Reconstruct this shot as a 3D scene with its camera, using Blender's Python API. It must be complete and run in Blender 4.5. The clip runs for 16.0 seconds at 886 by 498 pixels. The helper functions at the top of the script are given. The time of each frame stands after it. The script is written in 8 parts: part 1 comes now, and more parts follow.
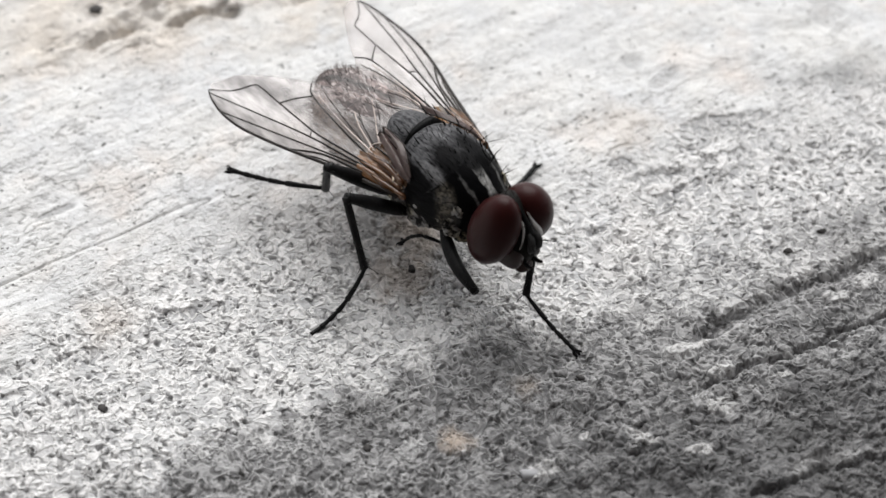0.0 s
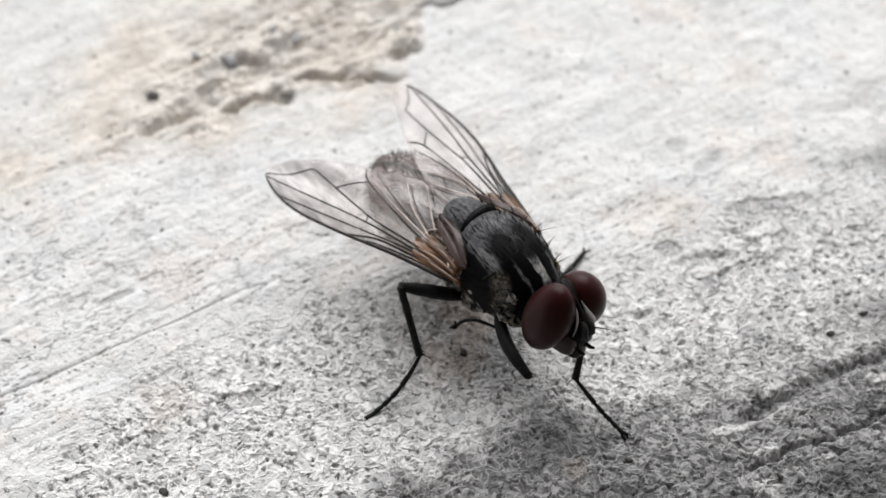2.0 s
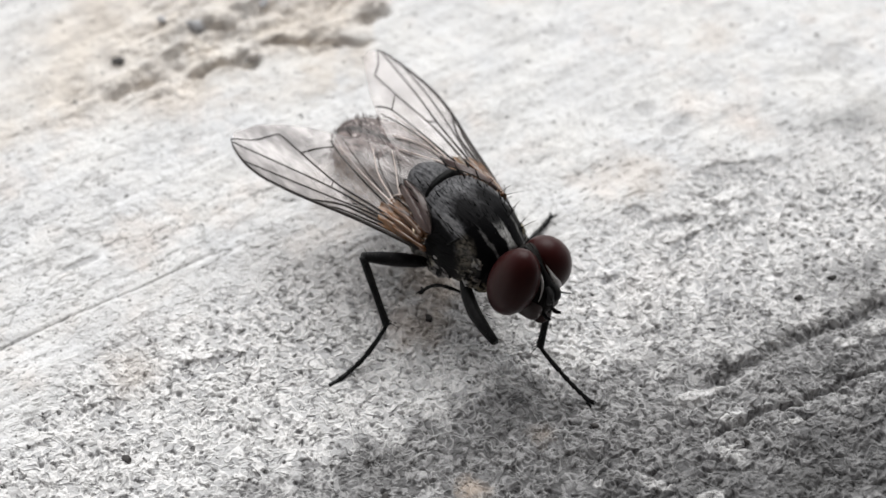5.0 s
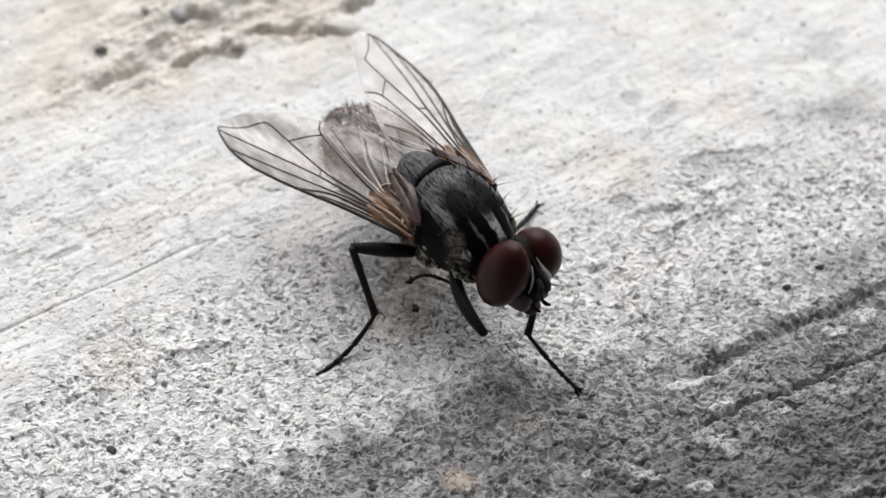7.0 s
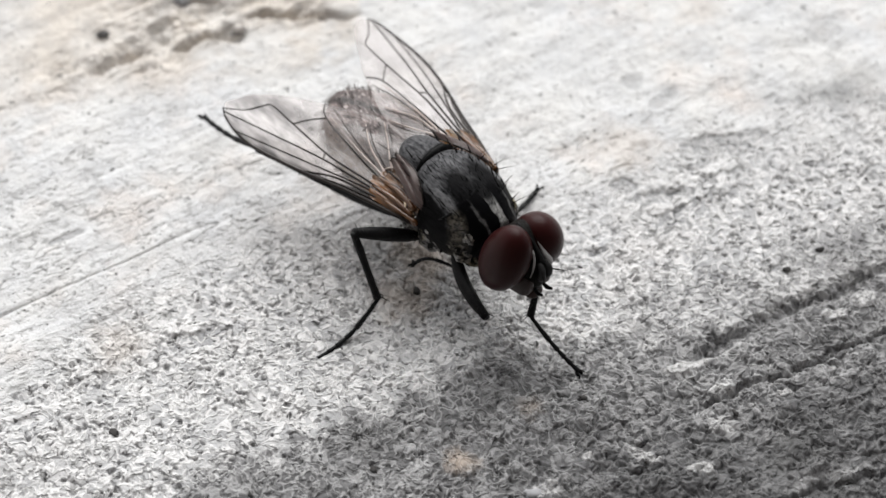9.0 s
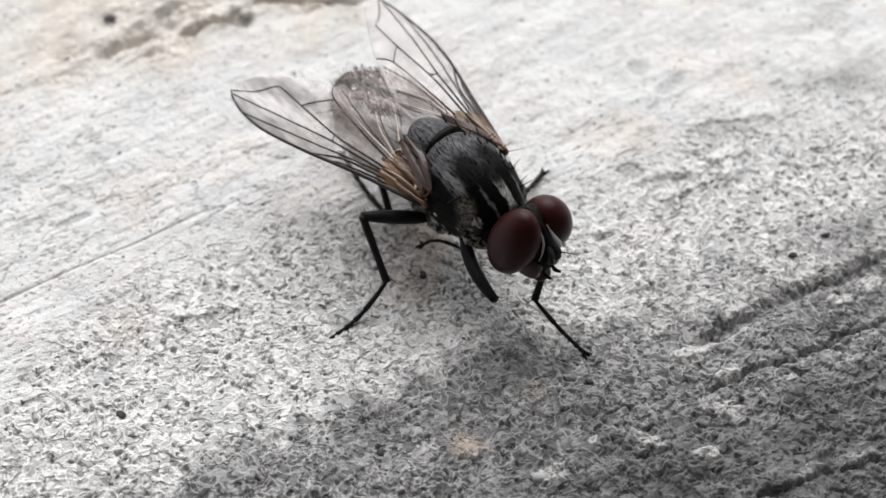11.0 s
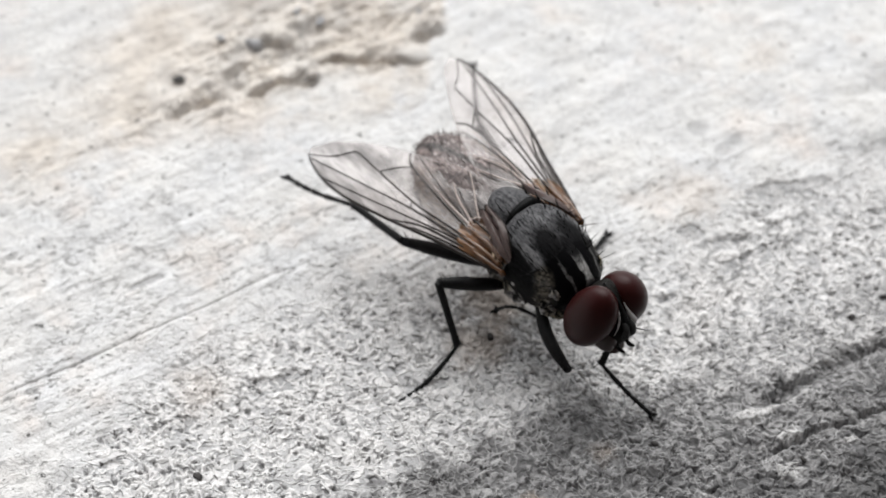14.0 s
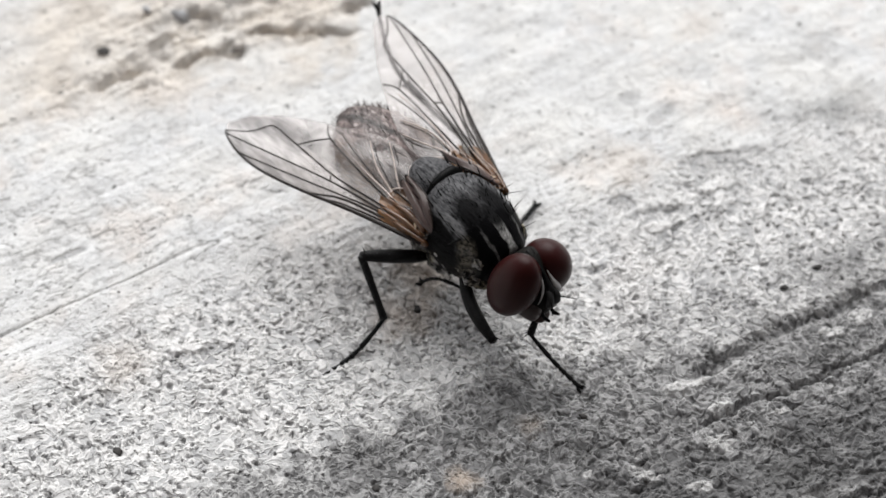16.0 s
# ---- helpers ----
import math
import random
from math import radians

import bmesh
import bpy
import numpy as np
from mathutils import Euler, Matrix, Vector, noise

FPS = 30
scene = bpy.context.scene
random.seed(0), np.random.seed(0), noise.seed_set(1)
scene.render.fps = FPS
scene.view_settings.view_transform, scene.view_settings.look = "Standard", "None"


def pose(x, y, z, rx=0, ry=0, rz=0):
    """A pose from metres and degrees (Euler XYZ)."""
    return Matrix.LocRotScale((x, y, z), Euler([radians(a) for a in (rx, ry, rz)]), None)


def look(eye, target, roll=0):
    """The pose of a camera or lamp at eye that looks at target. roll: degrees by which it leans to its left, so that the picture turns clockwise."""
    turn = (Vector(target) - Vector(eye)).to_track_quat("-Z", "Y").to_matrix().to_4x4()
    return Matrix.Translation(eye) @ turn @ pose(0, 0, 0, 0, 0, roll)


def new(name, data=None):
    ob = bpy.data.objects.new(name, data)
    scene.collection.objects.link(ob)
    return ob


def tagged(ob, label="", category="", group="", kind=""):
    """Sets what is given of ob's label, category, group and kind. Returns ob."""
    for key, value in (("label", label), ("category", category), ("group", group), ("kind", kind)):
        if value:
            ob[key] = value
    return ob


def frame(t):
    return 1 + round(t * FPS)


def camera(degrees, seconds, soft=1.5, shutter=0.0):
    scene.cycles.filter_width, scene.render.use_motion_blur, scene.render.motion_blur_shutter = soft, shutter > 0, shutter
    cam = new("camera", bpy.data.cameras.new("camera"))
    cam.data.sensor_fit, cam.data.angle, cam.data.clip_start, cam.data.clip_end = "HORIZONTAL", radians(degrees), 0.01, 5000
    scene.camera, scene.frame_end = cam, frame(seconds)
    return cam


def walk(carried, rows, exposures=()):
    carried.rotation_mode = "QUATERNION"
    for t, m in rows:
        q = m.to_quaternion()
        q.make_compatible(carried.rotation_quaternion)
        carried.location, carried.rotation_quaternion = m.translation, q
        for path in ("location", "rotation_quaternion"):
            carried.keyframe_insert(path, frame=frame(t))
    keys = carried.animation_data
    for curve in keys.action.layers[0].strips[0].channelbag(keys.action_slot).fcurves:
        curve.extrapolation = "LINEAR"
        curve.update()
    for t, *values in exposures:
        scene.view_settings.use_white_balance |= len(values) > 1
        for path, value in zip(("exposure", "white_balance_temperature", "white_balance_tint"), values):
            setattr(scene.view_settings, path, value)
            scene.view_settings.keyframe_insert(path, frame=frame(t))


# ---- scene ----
cam = camera(20.0, 16.0, soft=1.5)


def mm(x, y, z, rx=0, ry=0, rz=0):
    """A pose from millimetres and degrees."""
    return pose(x * 0.001, y * 0.001, z * 0.001, rx, ry, rz)


walk(cam, [
    (0, mm(-0.0825, -37.0297, 42.4229, 40.2285, -0.4054, 0.2359)),
    (0.5, mm(-0.3867, -37.2476, 42.5382, 40.2117, -0.2983, 0.3482)),
    (1, mm(-0.3239, -37.0666, 42.6253, 39.6637, -0.1276, 0.4790)),
    (1.5, mm(-0.2030, -37.0934, 42.7029, 40.1576, -0.0644, 0.3983)),
    (2, mm(-0.4579, -36.9822, 44.3206, 40.8697, 0.3273, 0.5856)),
    (2.5, mm(-0.3532, -36.9381, 44.4453, 40.4155, 0.4169, 0.6450)),
    (3, mm(-0.1094, -36.7608, 44.0789, 40.7669, 0.0099, 0.3992)),
    (3.5, mm(-0.2851, -36.8860, 44.0708, 40.5096, -0.0305, 0.3480)),
    (5.8, mm(0.5218, -36.6490, 43.6584, 40.1738, 0.6692, 0.2958)),
    (6, mm(0.3274, -36.5426, 43.1865, 40.1957, -0.1455, -0.2955)),
    (6.5, mm(0.2173, -36.4600, 43.3230, 40.0594, -0.1443, -0.1832)),
    (7, mm(-0.0000, -36.7814, 43.5494, 40.1841, 0.0013, -0.0016)),
    (7.5, mm(-0.2472, -36.9331, 43.8479, 39.9289, 0.2417, 0.1035)),
    (8, mm(0.0202, -36.9045, 43.3382, 39.7614, 0.3466, 0.0970)),
    (8.5, mm(0.0569, -36.9178, 43.4374, 39.6633, 0.4095, 0.1292)),
    (9, mm(0.0493, -36.9423, 43.6597, 39.8488, 0.1073, -0.0167)),
    (9.2, mm(0.1439, -36.7766, 43.7260, 39.6908, 0.0728, 0.0102)),
    (11.3, mm(-0.2572, -37.2157, 43.5623, 39.7700, -0.1408, 0.1225)),
    (11.5, mm(-0.3159, -37.1346, 43.8563, 39.9628, -0.2281, 0.1250)),
    (12, mm(-0.3362, -36.7935, 44.8634, 40.1642, 0.0461, 0.3309)),
    (12.5, mm(-0.9089, -36.5341, 45.7150, 39.9876, -0.0861, 0.2315)),
    (13, mm(-0.9361, -36.5601, 45.5292, 39.7583, 0.1909, 0.4203)),
    (13.5, mm(-1.2953, -36.5708, 45.6254, 39.7644, 0.2362, 0.4911)),
    (14, mm(-1.4153, -36.6650, 45.6491, 39.4318, 0.1428, 0.2704)),
    (14.5, mm(-1.1980, -36.7675, 45.2863, 39.6535, -0.1419, 0.0380)),
    (15, mm(-0.8159, -36.4617, 45.2018, 39.6311, -0.4333, -0.1867)),
    (15.5, mm(-0.4477, -36.3272, 44.7520, 39.7428, -0.5305, -0.3816)),
    (16, mm(-0.3955, -36.5477, 44.5128, 39.4101, -0.2279, -0.3021)),
])
cam.data.dof.use_dof = True
cam.data.dof.focus_distance = 0.0538
cam.data.dof.aperture_fstop = 110.0

# ---- light: a bright overcast sky, brighter towards the far side ----
SUN_AZ, SUN_EL = radians(-4), radians(48)
world = bpy.data.worlds.new("sky")
scene.world = world
world.use_nodes = True
wn = world.node_tree.nodes
sky = wn.new("ShaderNodeTexSky")
sky.sky_type = "NISHITA"
sky.sun_disc = False
sky.sun_elevation, sky.sun_rotation = SUN_EL, SUN_AZ
pale = wn.new("ShaderNodeHueSaturation")
pale.inputs["Saturation"].default_value = 0.12
world.node_tree.links.new(sky.outputs[0], pale.inputs["Color"])
world.node_tree.links.new(pale.outputs[0], wn["Background"].inputs[0])
wn["Background"].inputs[1].default_value = 0.11
sun_data = bpy.data.lights.new("sun", "SUN")
sun_data.energy, sun_data.angle, sun_data.color = 2.75, radians(60), (1.0, 0.99, 0.975)
sun = new("sun", sun_data)
sun_dir = Vector((math.sin(SUN_AZ) * math.cos(SUN_EL), math.cos(SUN_AZ) * math.cos(SUN_EL), math.sin(SUN_EL)))
sun.matrix_world = look(sun_dir, (0, 0, 0))
scene.view_settings.exposure = 0.37


# ---- materials ----
class Nodes:
    """A small builder of node materials; coordinates in millimetres."""

    def __init__(self, name):
        self.mat = bpy.data.materials.new(name)
        self.mat.use_nodes = True
        self.t = self.mat.node_tree
        self.bsdf = self.t.nodes["Principled BSDF"]
        self.out = self.t.nodes["Material Output"]

    def put(self, sock, v):
        if isinstance(v, bpy.types.NodeSocket):
            self.t.links.new(v, sock)
        else:
            sock.default_value = v

    def node(self, kind, out=0, **ins):
        n = self.t.nodes.new(kind)
        for k, v in ins.items():
            self.put(n.inputs[int(k[1:]) if k[0] == "i" and k[1:].isdigit() else k], v)
        return n.outputs[out]

    def place(self, own=True):
        if own:
            c = self.node("ShaderNodeTexCoord", 3)
        else:
            c = self.node("ShaderNodeNewGeometry", 0)
        n = self.t.nodes.new("ShaderNodeVectorMath")
        n.operation = "MULTIPLY"
        self.put(n.inputs[0], c)
        n.inputs[1].default_value = (1000, 1000, 1000)
        return n.outputs[0]

    def math(self, op, a, b=0.0):
        n = self.t.nodes.new("ShaderNodeMath")
        n.operation = op
        self.put(n.inputs[0], a)
        self.put(n.inputs[1], b)
        return n.outputs[0]

    def drawn(self, vec, scale, turn=0.0):
        """The place, turned about z and drawn out along the axes."""
        n = self.t.nodes.new("ShaderNodeMapping")
        n.vector_type = "TEXTURE"
        self.put(n.inputs["Vector"], vec)
        n.inputs["Rotation"].default_value = (0, 0, radians(turn))
        n.inputs["Scale"].default_value = scale
        return n.outputs[0]

    def noise(self, vec, scale, detail=3.0, rough=0.55, dist=0.0):
        return self.node("ShaderNodeTexNoise", 0, Vector=vec, Scale=scale, Detail=detail, Roughness=rough, Distortion=dist)

    def ramp(self, fac, *stops):
        n = self.t.nodes.new("ShaderNodeValToRGB")
        els = n.color_ramp.elements
        while len(els) < len(stops):
            els.new(0.5)
        for e, (p, c) in zip(els, stops):
            e.position = p
            e.color = (c, c, c, 1) if isinstance(c, (int, float)) else (*c, 1)
        self.put(n.inputs[0], fac)
        return n.outputs[0]

    def mix(self, fac, a, b, mode="MIX"):
        n = self.t.nodes.new("ShaderNodeMix")
        n.data_type, n.blend_type = "RGBA", mode
        self.put(n.inputs[0], fac)
        self.put(n.inputs[6], (*a, 1) if isinstance(a, tuple) else a)
        self.put(n.inputs[7], (*b, 1) if isinstance(b, tuple) else b)
        return n.outputs[2]

    def split(self, vec):
        n = self.t.nodes.new("ShaderNodeSeparateXYZ")
        self.put(n.inputs[0], vec)
        return n.outputs

    def bump(self, h, strength, depth):
        n = self.t.nodes.new("ShaderNodeBump")
        self.put(n.inputs["Height"], h)
        n.inputs["Strength"].default_value = strength
        n.inputs["Distance"].default_value = depth
        self.t.links.new(n.outputs[0], self.bsdf.inputs["Normal"])

    def done(self, color=None, rough=None, spec=None):
        for key, v in (("Base Color", color), ("Roughness", rough), ("Specular IOR Level", spec)):
            if v is not None:
                self.put(self.bsdf.inputs[key], (*v, 1) if isinstance(v, tuple) else v)
        return self.mat


def concrete_material():
    n = Nodes("weathered_concrete")
    p = n.place(False)

    def field(key):
        a = n.t.nodes.new("ShaderNodeAttribute")
        a.attribute_name = key
        return a.outputs["Fac"]

    crust, dark, deep, bare, lime = [field(k) for k in ("crust", "dark", "deep", "bare", "lime")]
    pit, dash, chalk, earth, hollow = [field(k) for k in ("pit", "dash", "chalk", "earth", "hollow")]
    big = n.noise(p, 0.45, 4, 0.6)
    mid = n.noise(p, 1.3, 5, 0.65)
    fine = n.noise(p, 9.0, 3, 0.6, 0.4)
    # pale brushed skin with rusty clouds and thin grey strokes along the brush
    pale = n.mix(n.ramp(big, (0.35, 0.0), (0.68, 1.0)), (0.70, 0.692, 0.675), (0.645, 0.652, 0.662))
    rust = n.ramp(n.noise(p, 0.33, 3, 0.7), (0.52, 0.0), (0.70, 1.0))
    pale = n.mix(n.math("MULTIPLY", rust, 0.42), pale, (0.66, 0.54, 0.46))
    stroke = n.noise(n.drawn(p, (5.0, 1.0, 1.0), 31), 2.6, 4, 0.6)
    pale = n.mix(n.math("MULTIPLY", n.ramp(stroke, (0.52, 0.0), (0.68, 1.0)), 0.24), pale, (0.42, 0.415, 0.41))
    thin = n.noise(n.drawn(p, (9.0, 1.0, 1.0), 31), 4.6, 3, 0.6)
    pale = n.mix(n.math("MULTIPLY", n.ramp(thin, (0.38, 1.0), (0.45, 0.0)), 0.24), pale, (0.36, 0.355, 0.35))
    cloud = n.noise(n.drawn(p, (1.8, 1.0, 1.0), 25), 1.1, 5, 0.7)
    pale = n.mix(n.math("MULTIPLY", n.ramp(cloud, (0.53, 0.0), (0.64, 1.0)), 0.40), pale, (0.42, 0.42, 0.425))
    # crust: grey ground with lime ridges
    grey = n.mix(n.ramp(mid, (0.36, 0.0), (0.62, 1.0)), (0.42, 0.42, 0.427), (0.55, 0.547, 0.545))
    col = n.mix(n.math("MULTIPLY", crust, n.ramp(cloud, (0.40, 0.95), (0.62, 0.65))), pale, grey)
    col = n.mix(n.math("MULTIPLY", bare, 0.85), col, n.mix(fine, (0.30, 0.30, 0.305), (0.44, 0.44, 0.445)))
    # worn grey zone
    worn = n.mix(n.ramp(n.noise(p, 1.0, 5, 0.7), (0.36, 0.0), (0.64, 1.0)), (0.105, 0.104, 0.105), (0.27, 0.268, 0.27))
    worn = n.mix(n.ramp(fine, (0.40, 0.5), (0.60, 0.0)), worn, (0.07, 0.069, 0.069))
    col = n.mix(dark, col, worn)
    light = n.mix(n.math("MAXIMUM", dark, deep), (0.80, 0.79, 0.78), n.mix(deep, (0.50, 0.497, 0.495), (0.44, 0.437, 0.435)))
    col = n.mix(n.math("MULTIPLY", lime, n.ramp(mid, (0.40, 0.45), (0.58, 0.9))), col, light)
    # fine curled lime lines and dark curved gaps, drawn out along the brush on the pale skin
    warp = n.noise(p, 3.1, 1.0, 0.5, 0.9)
    curl = n.ramp(n.math("ABSOLUTE", n.math("SUBTRACT", warp, 0.52)), (0.0, 1.0), (0.04, 0.9), (0.075, 0.0))
    cleft = n.noise(n.drawn(p, (1.25, 1.0, 1.0), 20), 3.5, 0.8, 0.5, 0.5)
    cleft = n.ramp(n.math("ABSOLUTE", n.math("SUBTRACT", cleft, 0.49)), (0.0, 1.0), (0.028, 0.9), (0.06, 0.0))
    cleft = n.math("MULTIPLY", cleft, n.ramp(n.noise(p, 4.4, 1, 0.5), (0.48, 0.0), (0.56, 1.0)))
    long = n.noise(n.drawn(p, (1.9, 1.0, 1.0), 27), 5.6, 1, 0.5, 0.5)
    long = n.ramp(n.math("ABSOLUTE", n.math("SUBTRACT", long, 0.49)), (0.0, 1.0), (0.02, 0.8), (0.045, 0.0))
    long = n.math("MULTIPLY", long, n.ramp(n.noise(n.drawn(p, (1.4, 1.0, 1.0), 29), 4.8, 1, 0.5), (0.48, 0.0), (0.56, 1.0)))
    yard = n.ramp(n.math("ADD", n.math("MULTIPLY", n.split(p)[1], 0.07), 0.3), (0.25, 1.0), (0.75, 0.2))
    long = n.math("MULTIPLY", long, n.math("MULTIPLY", yard, n.math("SUBTRACT", 1.0, crust)))
    both = n.math("MAXIMUM", crust, dark)
    col = n.mix(n.math("MULTIPLY", curl, n.math("ADD", 0.08, n.math("MULTIPLY", both, n.math("SUBTRACT", 0.70, n.math("MULTIPLY", dark, 0.30))))), col, light)
    # shade of the curved gaps, put into the colour
    gloom = n.mix(dark, (0.13, 0.129, 0.128), (0.03, 0.0295, 0.029))
    col = n.mix(n.math("MULTIPLY", n.math("MULTIPLY", cleft, both), n.math("SUBTRACT", 0.55, n.math("MULTIPLY", dark, 0.30))), col, gloom)
    col = n.mix(n.math("MULTIPLY", long, 0.6), col, (0.20, 0.197, 0.193))
    # grime in pits and dashes; in the pits it paints extra shade
    col = n.mix(n.math("MULTIPLY", pit, n.math("MULTIPLY", crust, n.math("SUBTRACT", 0.55, n.math("MULTIPLY", dark, 0.2)))), col, (0.055, 0.054, 0.053))
    col = n.mix(n.math("MULTIPLY", dash, n.math("SUBTRACT", 0.62, n.math("MULTIPLY", crust, 0.40))), col, (0.20, 0.197, 0.193))
    # darker still towards the near right
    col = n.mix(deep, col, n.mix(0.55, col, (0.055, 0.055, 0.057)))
    col = n.mix(n.math("MULTIPLY", chalk, n.ramp(fine, (0.38, 0.35), (0.58, 0.95))), col, (0.56, 0.555, 0.55))

    def stain(sx, sy, r, k, colour, was):
        gone = n.t.nodes.new("ShaderNodeVectorMath")
        gone.operation = "DISTANCE"
        n.put(gone.inputs[0], p)
        gone.inputs[1].default_value = (sx, sy, 0)
        close = n.math("ADD", n.math("DIVIDE", gone.outputs[1], r), n.math("MULTIPLY", n.math("SUBTRACT", mid, 0.5), 2.5))
        return n.mix(n.math("MULTIPLY", n.ramp(close, (0.25, 1.0), (1.0, 0.0)), k), was, colour)

    # rusty stains
    for sx, sy, r, k in ((-7.1, -3.2, 0.9, 0.25), (-0.45, -0.7, 0.9, 0.5), (4.2, 2.6, 1.1, 0.3), (0.35, -6.3, 0.45, 0.6), (-0.9, -2.0, 0.9, 0.4), (1.9, -4.9, 0.4, 0.3), (6.3, 7.2, 0.8, 0.3)):
        col = stain(sx, sy, r, k, (0.56, 0.46, 0.375), col)
    # dark damp spots
    for sx, sy, r, k in ((1.45, -4.15, 1.1, 0.45), (-1.9, -5.6, 0.9, 0.3), (8.9, 4.4, 0.8, 0.3), (9.8, 4.6, 1.0, 0.35), (9.3, -0.6, 0.9, 0.4), (7.6, -6.4, 1.3, 0.5)):
        col = stain(sx, sy, r, k, (0.12, 0.119, 0.118), col)
    # sandy earth of the crumbled hollow
    strata = n.noise(n.drawn(p, (2.0, 1.0, 1.0), 33), 2.1, 6, 0.7)
    sand = n.mix(n.ramp(strata, (0.38, 0.0), (0.58, 1.0)), (0.47, 0.425, 0.38), (0.71, 0.655, 0.59))
    sand = n.mix(n.math("MULTIPLY", hollow, n.ramp(n.noise(p, 2.4, 5, 0.7), (0.50, 0.0), (0.60, 0.6))), sand, (0.33, 0.30, 0.275))
    col = n.mix(n.math("MULTIPLY", earth, n.ramp(big, (0.34, 0.35), (0.56, 0.95))), col, sand)
    # scattered black specks
    specks = n.ramp(n.noise(p, 5.5, 2, 0.5), (0.285, 1.0), (0.325, 0.0))
    col = n.mix(n.math("MULTIPLY", specks, 0.8), col, (0.05, 0.048, 0.045))
    relief = n.math("SUBTRACT", n.math("MULTIPLY", curl, 0.5), n.math("MULTIPLY", n.math("MAXIMUM", cleft, long), 0.8))
    relief = n.math("MULTIPLY", relief, n.math("ADD", 0.25, n.math("MULTIPLY", both, 0.75)))
    n.bump(n.math("ADD", relief, n.math("ADD", fine, n.math("MULTIPLY", n.noise(p, 20.0, 2, 0.5), 0.4))), 0.8, 0.000045)
    return n.done(col, 0.92, 0.2)


def cuticle_material(name, base, dust, rough=0.42, amount=0.25, spec=0.03):
    n = Nodes(name)
    p = n.place()
    a = n.noise(p, 3.0, 4, 0.6)
    b = n.noise(p, 22.0, 3, 0.6)
    f = n.math("MULTIPLY", n.ramp(a, (0.45, 0.0), (0.7, 1.0)), amount)
    col = n.mix(f, base, dust)
    col = n.mix(n.math("MULTIPLY", n.ramp(b, (0.5, 0.0), (0.62, 1.0)), amount), col, dust)
    n.bump(b, 0.35, 0.00002)
    return n.done(col, rough, spec)


def thorax_material():
    n = Nodes("striped_thorax_cuticle")
    p = n.place()
    x, y, z = n.split(p)
    patch = n.noise(p, 2.4, 4, 0.6)
    wob = n.math("MULTIPLY", n.math("SUBTRACT", patch, 0.5), 0.22)
    y0 = n.math("SUBTRACT", y, 0.08)
    ay = n.math("ADD", n.math("ABSOLUTE", y0), wob)

    def blob(cx, cy, rx, ry, soft=0.35, turn=0.0):
        """A soft-edged oval marking, on both sides of the midline."""
        dx, dy = n.math("SUBTRACT", x, cx), n.math("SUBTRACT", ay, cy)
        c, k = math.cos(radians(turn)), math.sin(radians(turn))
        u = n.math("ADD", n.math("MULTIPLY", dx, c), n.math("MULTIPLY", dy, k))
        v = n.math("SUBTRACT", n.math("MULTIPLY", dy, c), n.math("MULTIPLY", dx, k))
        u, v = n.math("DIVIDE", u, rx), n.math("DIVIDE", v, ry)
        r = n.math("SQRT", n.math("ADD", n.math("MULTIPLY", u, u), n.math("MULTIPLY", v, v)))
        return n.ramp(n.math("ADD", n.math("MULTIPLY", r, 0.5), wob), (0.55 - soft / 2, 1.0), (0.55 + soft / 2, 0.0))

    streak = n.noise(n.drawn(p, (3.5, 1.0, 1.0)), 15.0, 3, 0.65)
    fine = n.noise(n.drawn(p, (2.2, 1.0, 1.0)), 40.0, 2, 0.6)
    grain = n.ramp(n.math("ADD", n.math("MULTIPLY", streak, 0.6), n.math("MULTIPLY", fine, 0.4)), (0.36, 0.0), (0.62, 1.0))
    ahead = n.ramp(n.math("ADD", n.math("MULTIPLY", n.math("ADD", x, wob), 0.33), 0.4), (0.58, 0.0), (0.68, 1.0))
    pale = n.ramp(n.math("ADD", n.math("MULTIPLY", n.math("ADD", x, wob), 0.33), 0.4), (0.68, 0.0), (0.82, 1.0))
    rear = n.mix(grain, (0.010, 0.010, 0.012), (0.145, 0.145, 0.15))
    front = n.mix(grain, (0.06, 0.06, 0.06), (0.42, 0.415, 0.40))
    col = n.mix(pale, rear, front)
    ink = (0.003, 0.003, 0.0034)
    # stripes on the fore half, melting into dark saddles behind it
    black = n.ramp(ay, (0.08, 0.0), (0.12, 1.0), (0.36, 1.0), (0.39, 0.65), (0.42, 0.65), (0.45, 1.0), (0.72, 1.0), (0.78, 0.6))
    mask = n.math("MULTIPLY", black, ahead)
    for b in (blob(0.58, 0.33, 0.46, 0.29, 0.35, 8), blob(0.85, 0.0, 0.34, 0.20, 0.4), blob(0.86, 0.60, 0.10, 0.36, 0.3, 14), blob(0.20, 1.02, 0.66, 0.20, 0.2), blob(1.25, 0.58, 0.40, 0.13, 0.3), blob(0.90, 0.66, 0.16, 0.14, 0.3)):
        mask = n.math("MAXIMUM", mask, n.math("MULTIPLY", b, 0.94))
    low = n.ramp(n.math("MULTIPLY", z, 0.25), (0.66, 0.9), (0.71, 0.0))
    col = n.mix(n.math("MAXIMUM", mask, low), col, ink)
    # dusty patch before the wing, paler grey bar above it
    col = n.mix(n.math("MULTIPLY", blob(0.44, 0.73, 0.34, 0.085, 0.3, -6), n.math("ADD", 0.2, n.math("MULTIPLY", grain, 0.6))), col, (0.24, 0.24, 0.245))
    side = n.math("MULTIPLY", blob(1.02, 0.80, 0.20, 0.13, 0.5), n.ramp(n.noise(p, 7.0, 4, 0.65), (0.42, 0.1), (0.60, 0.85)))
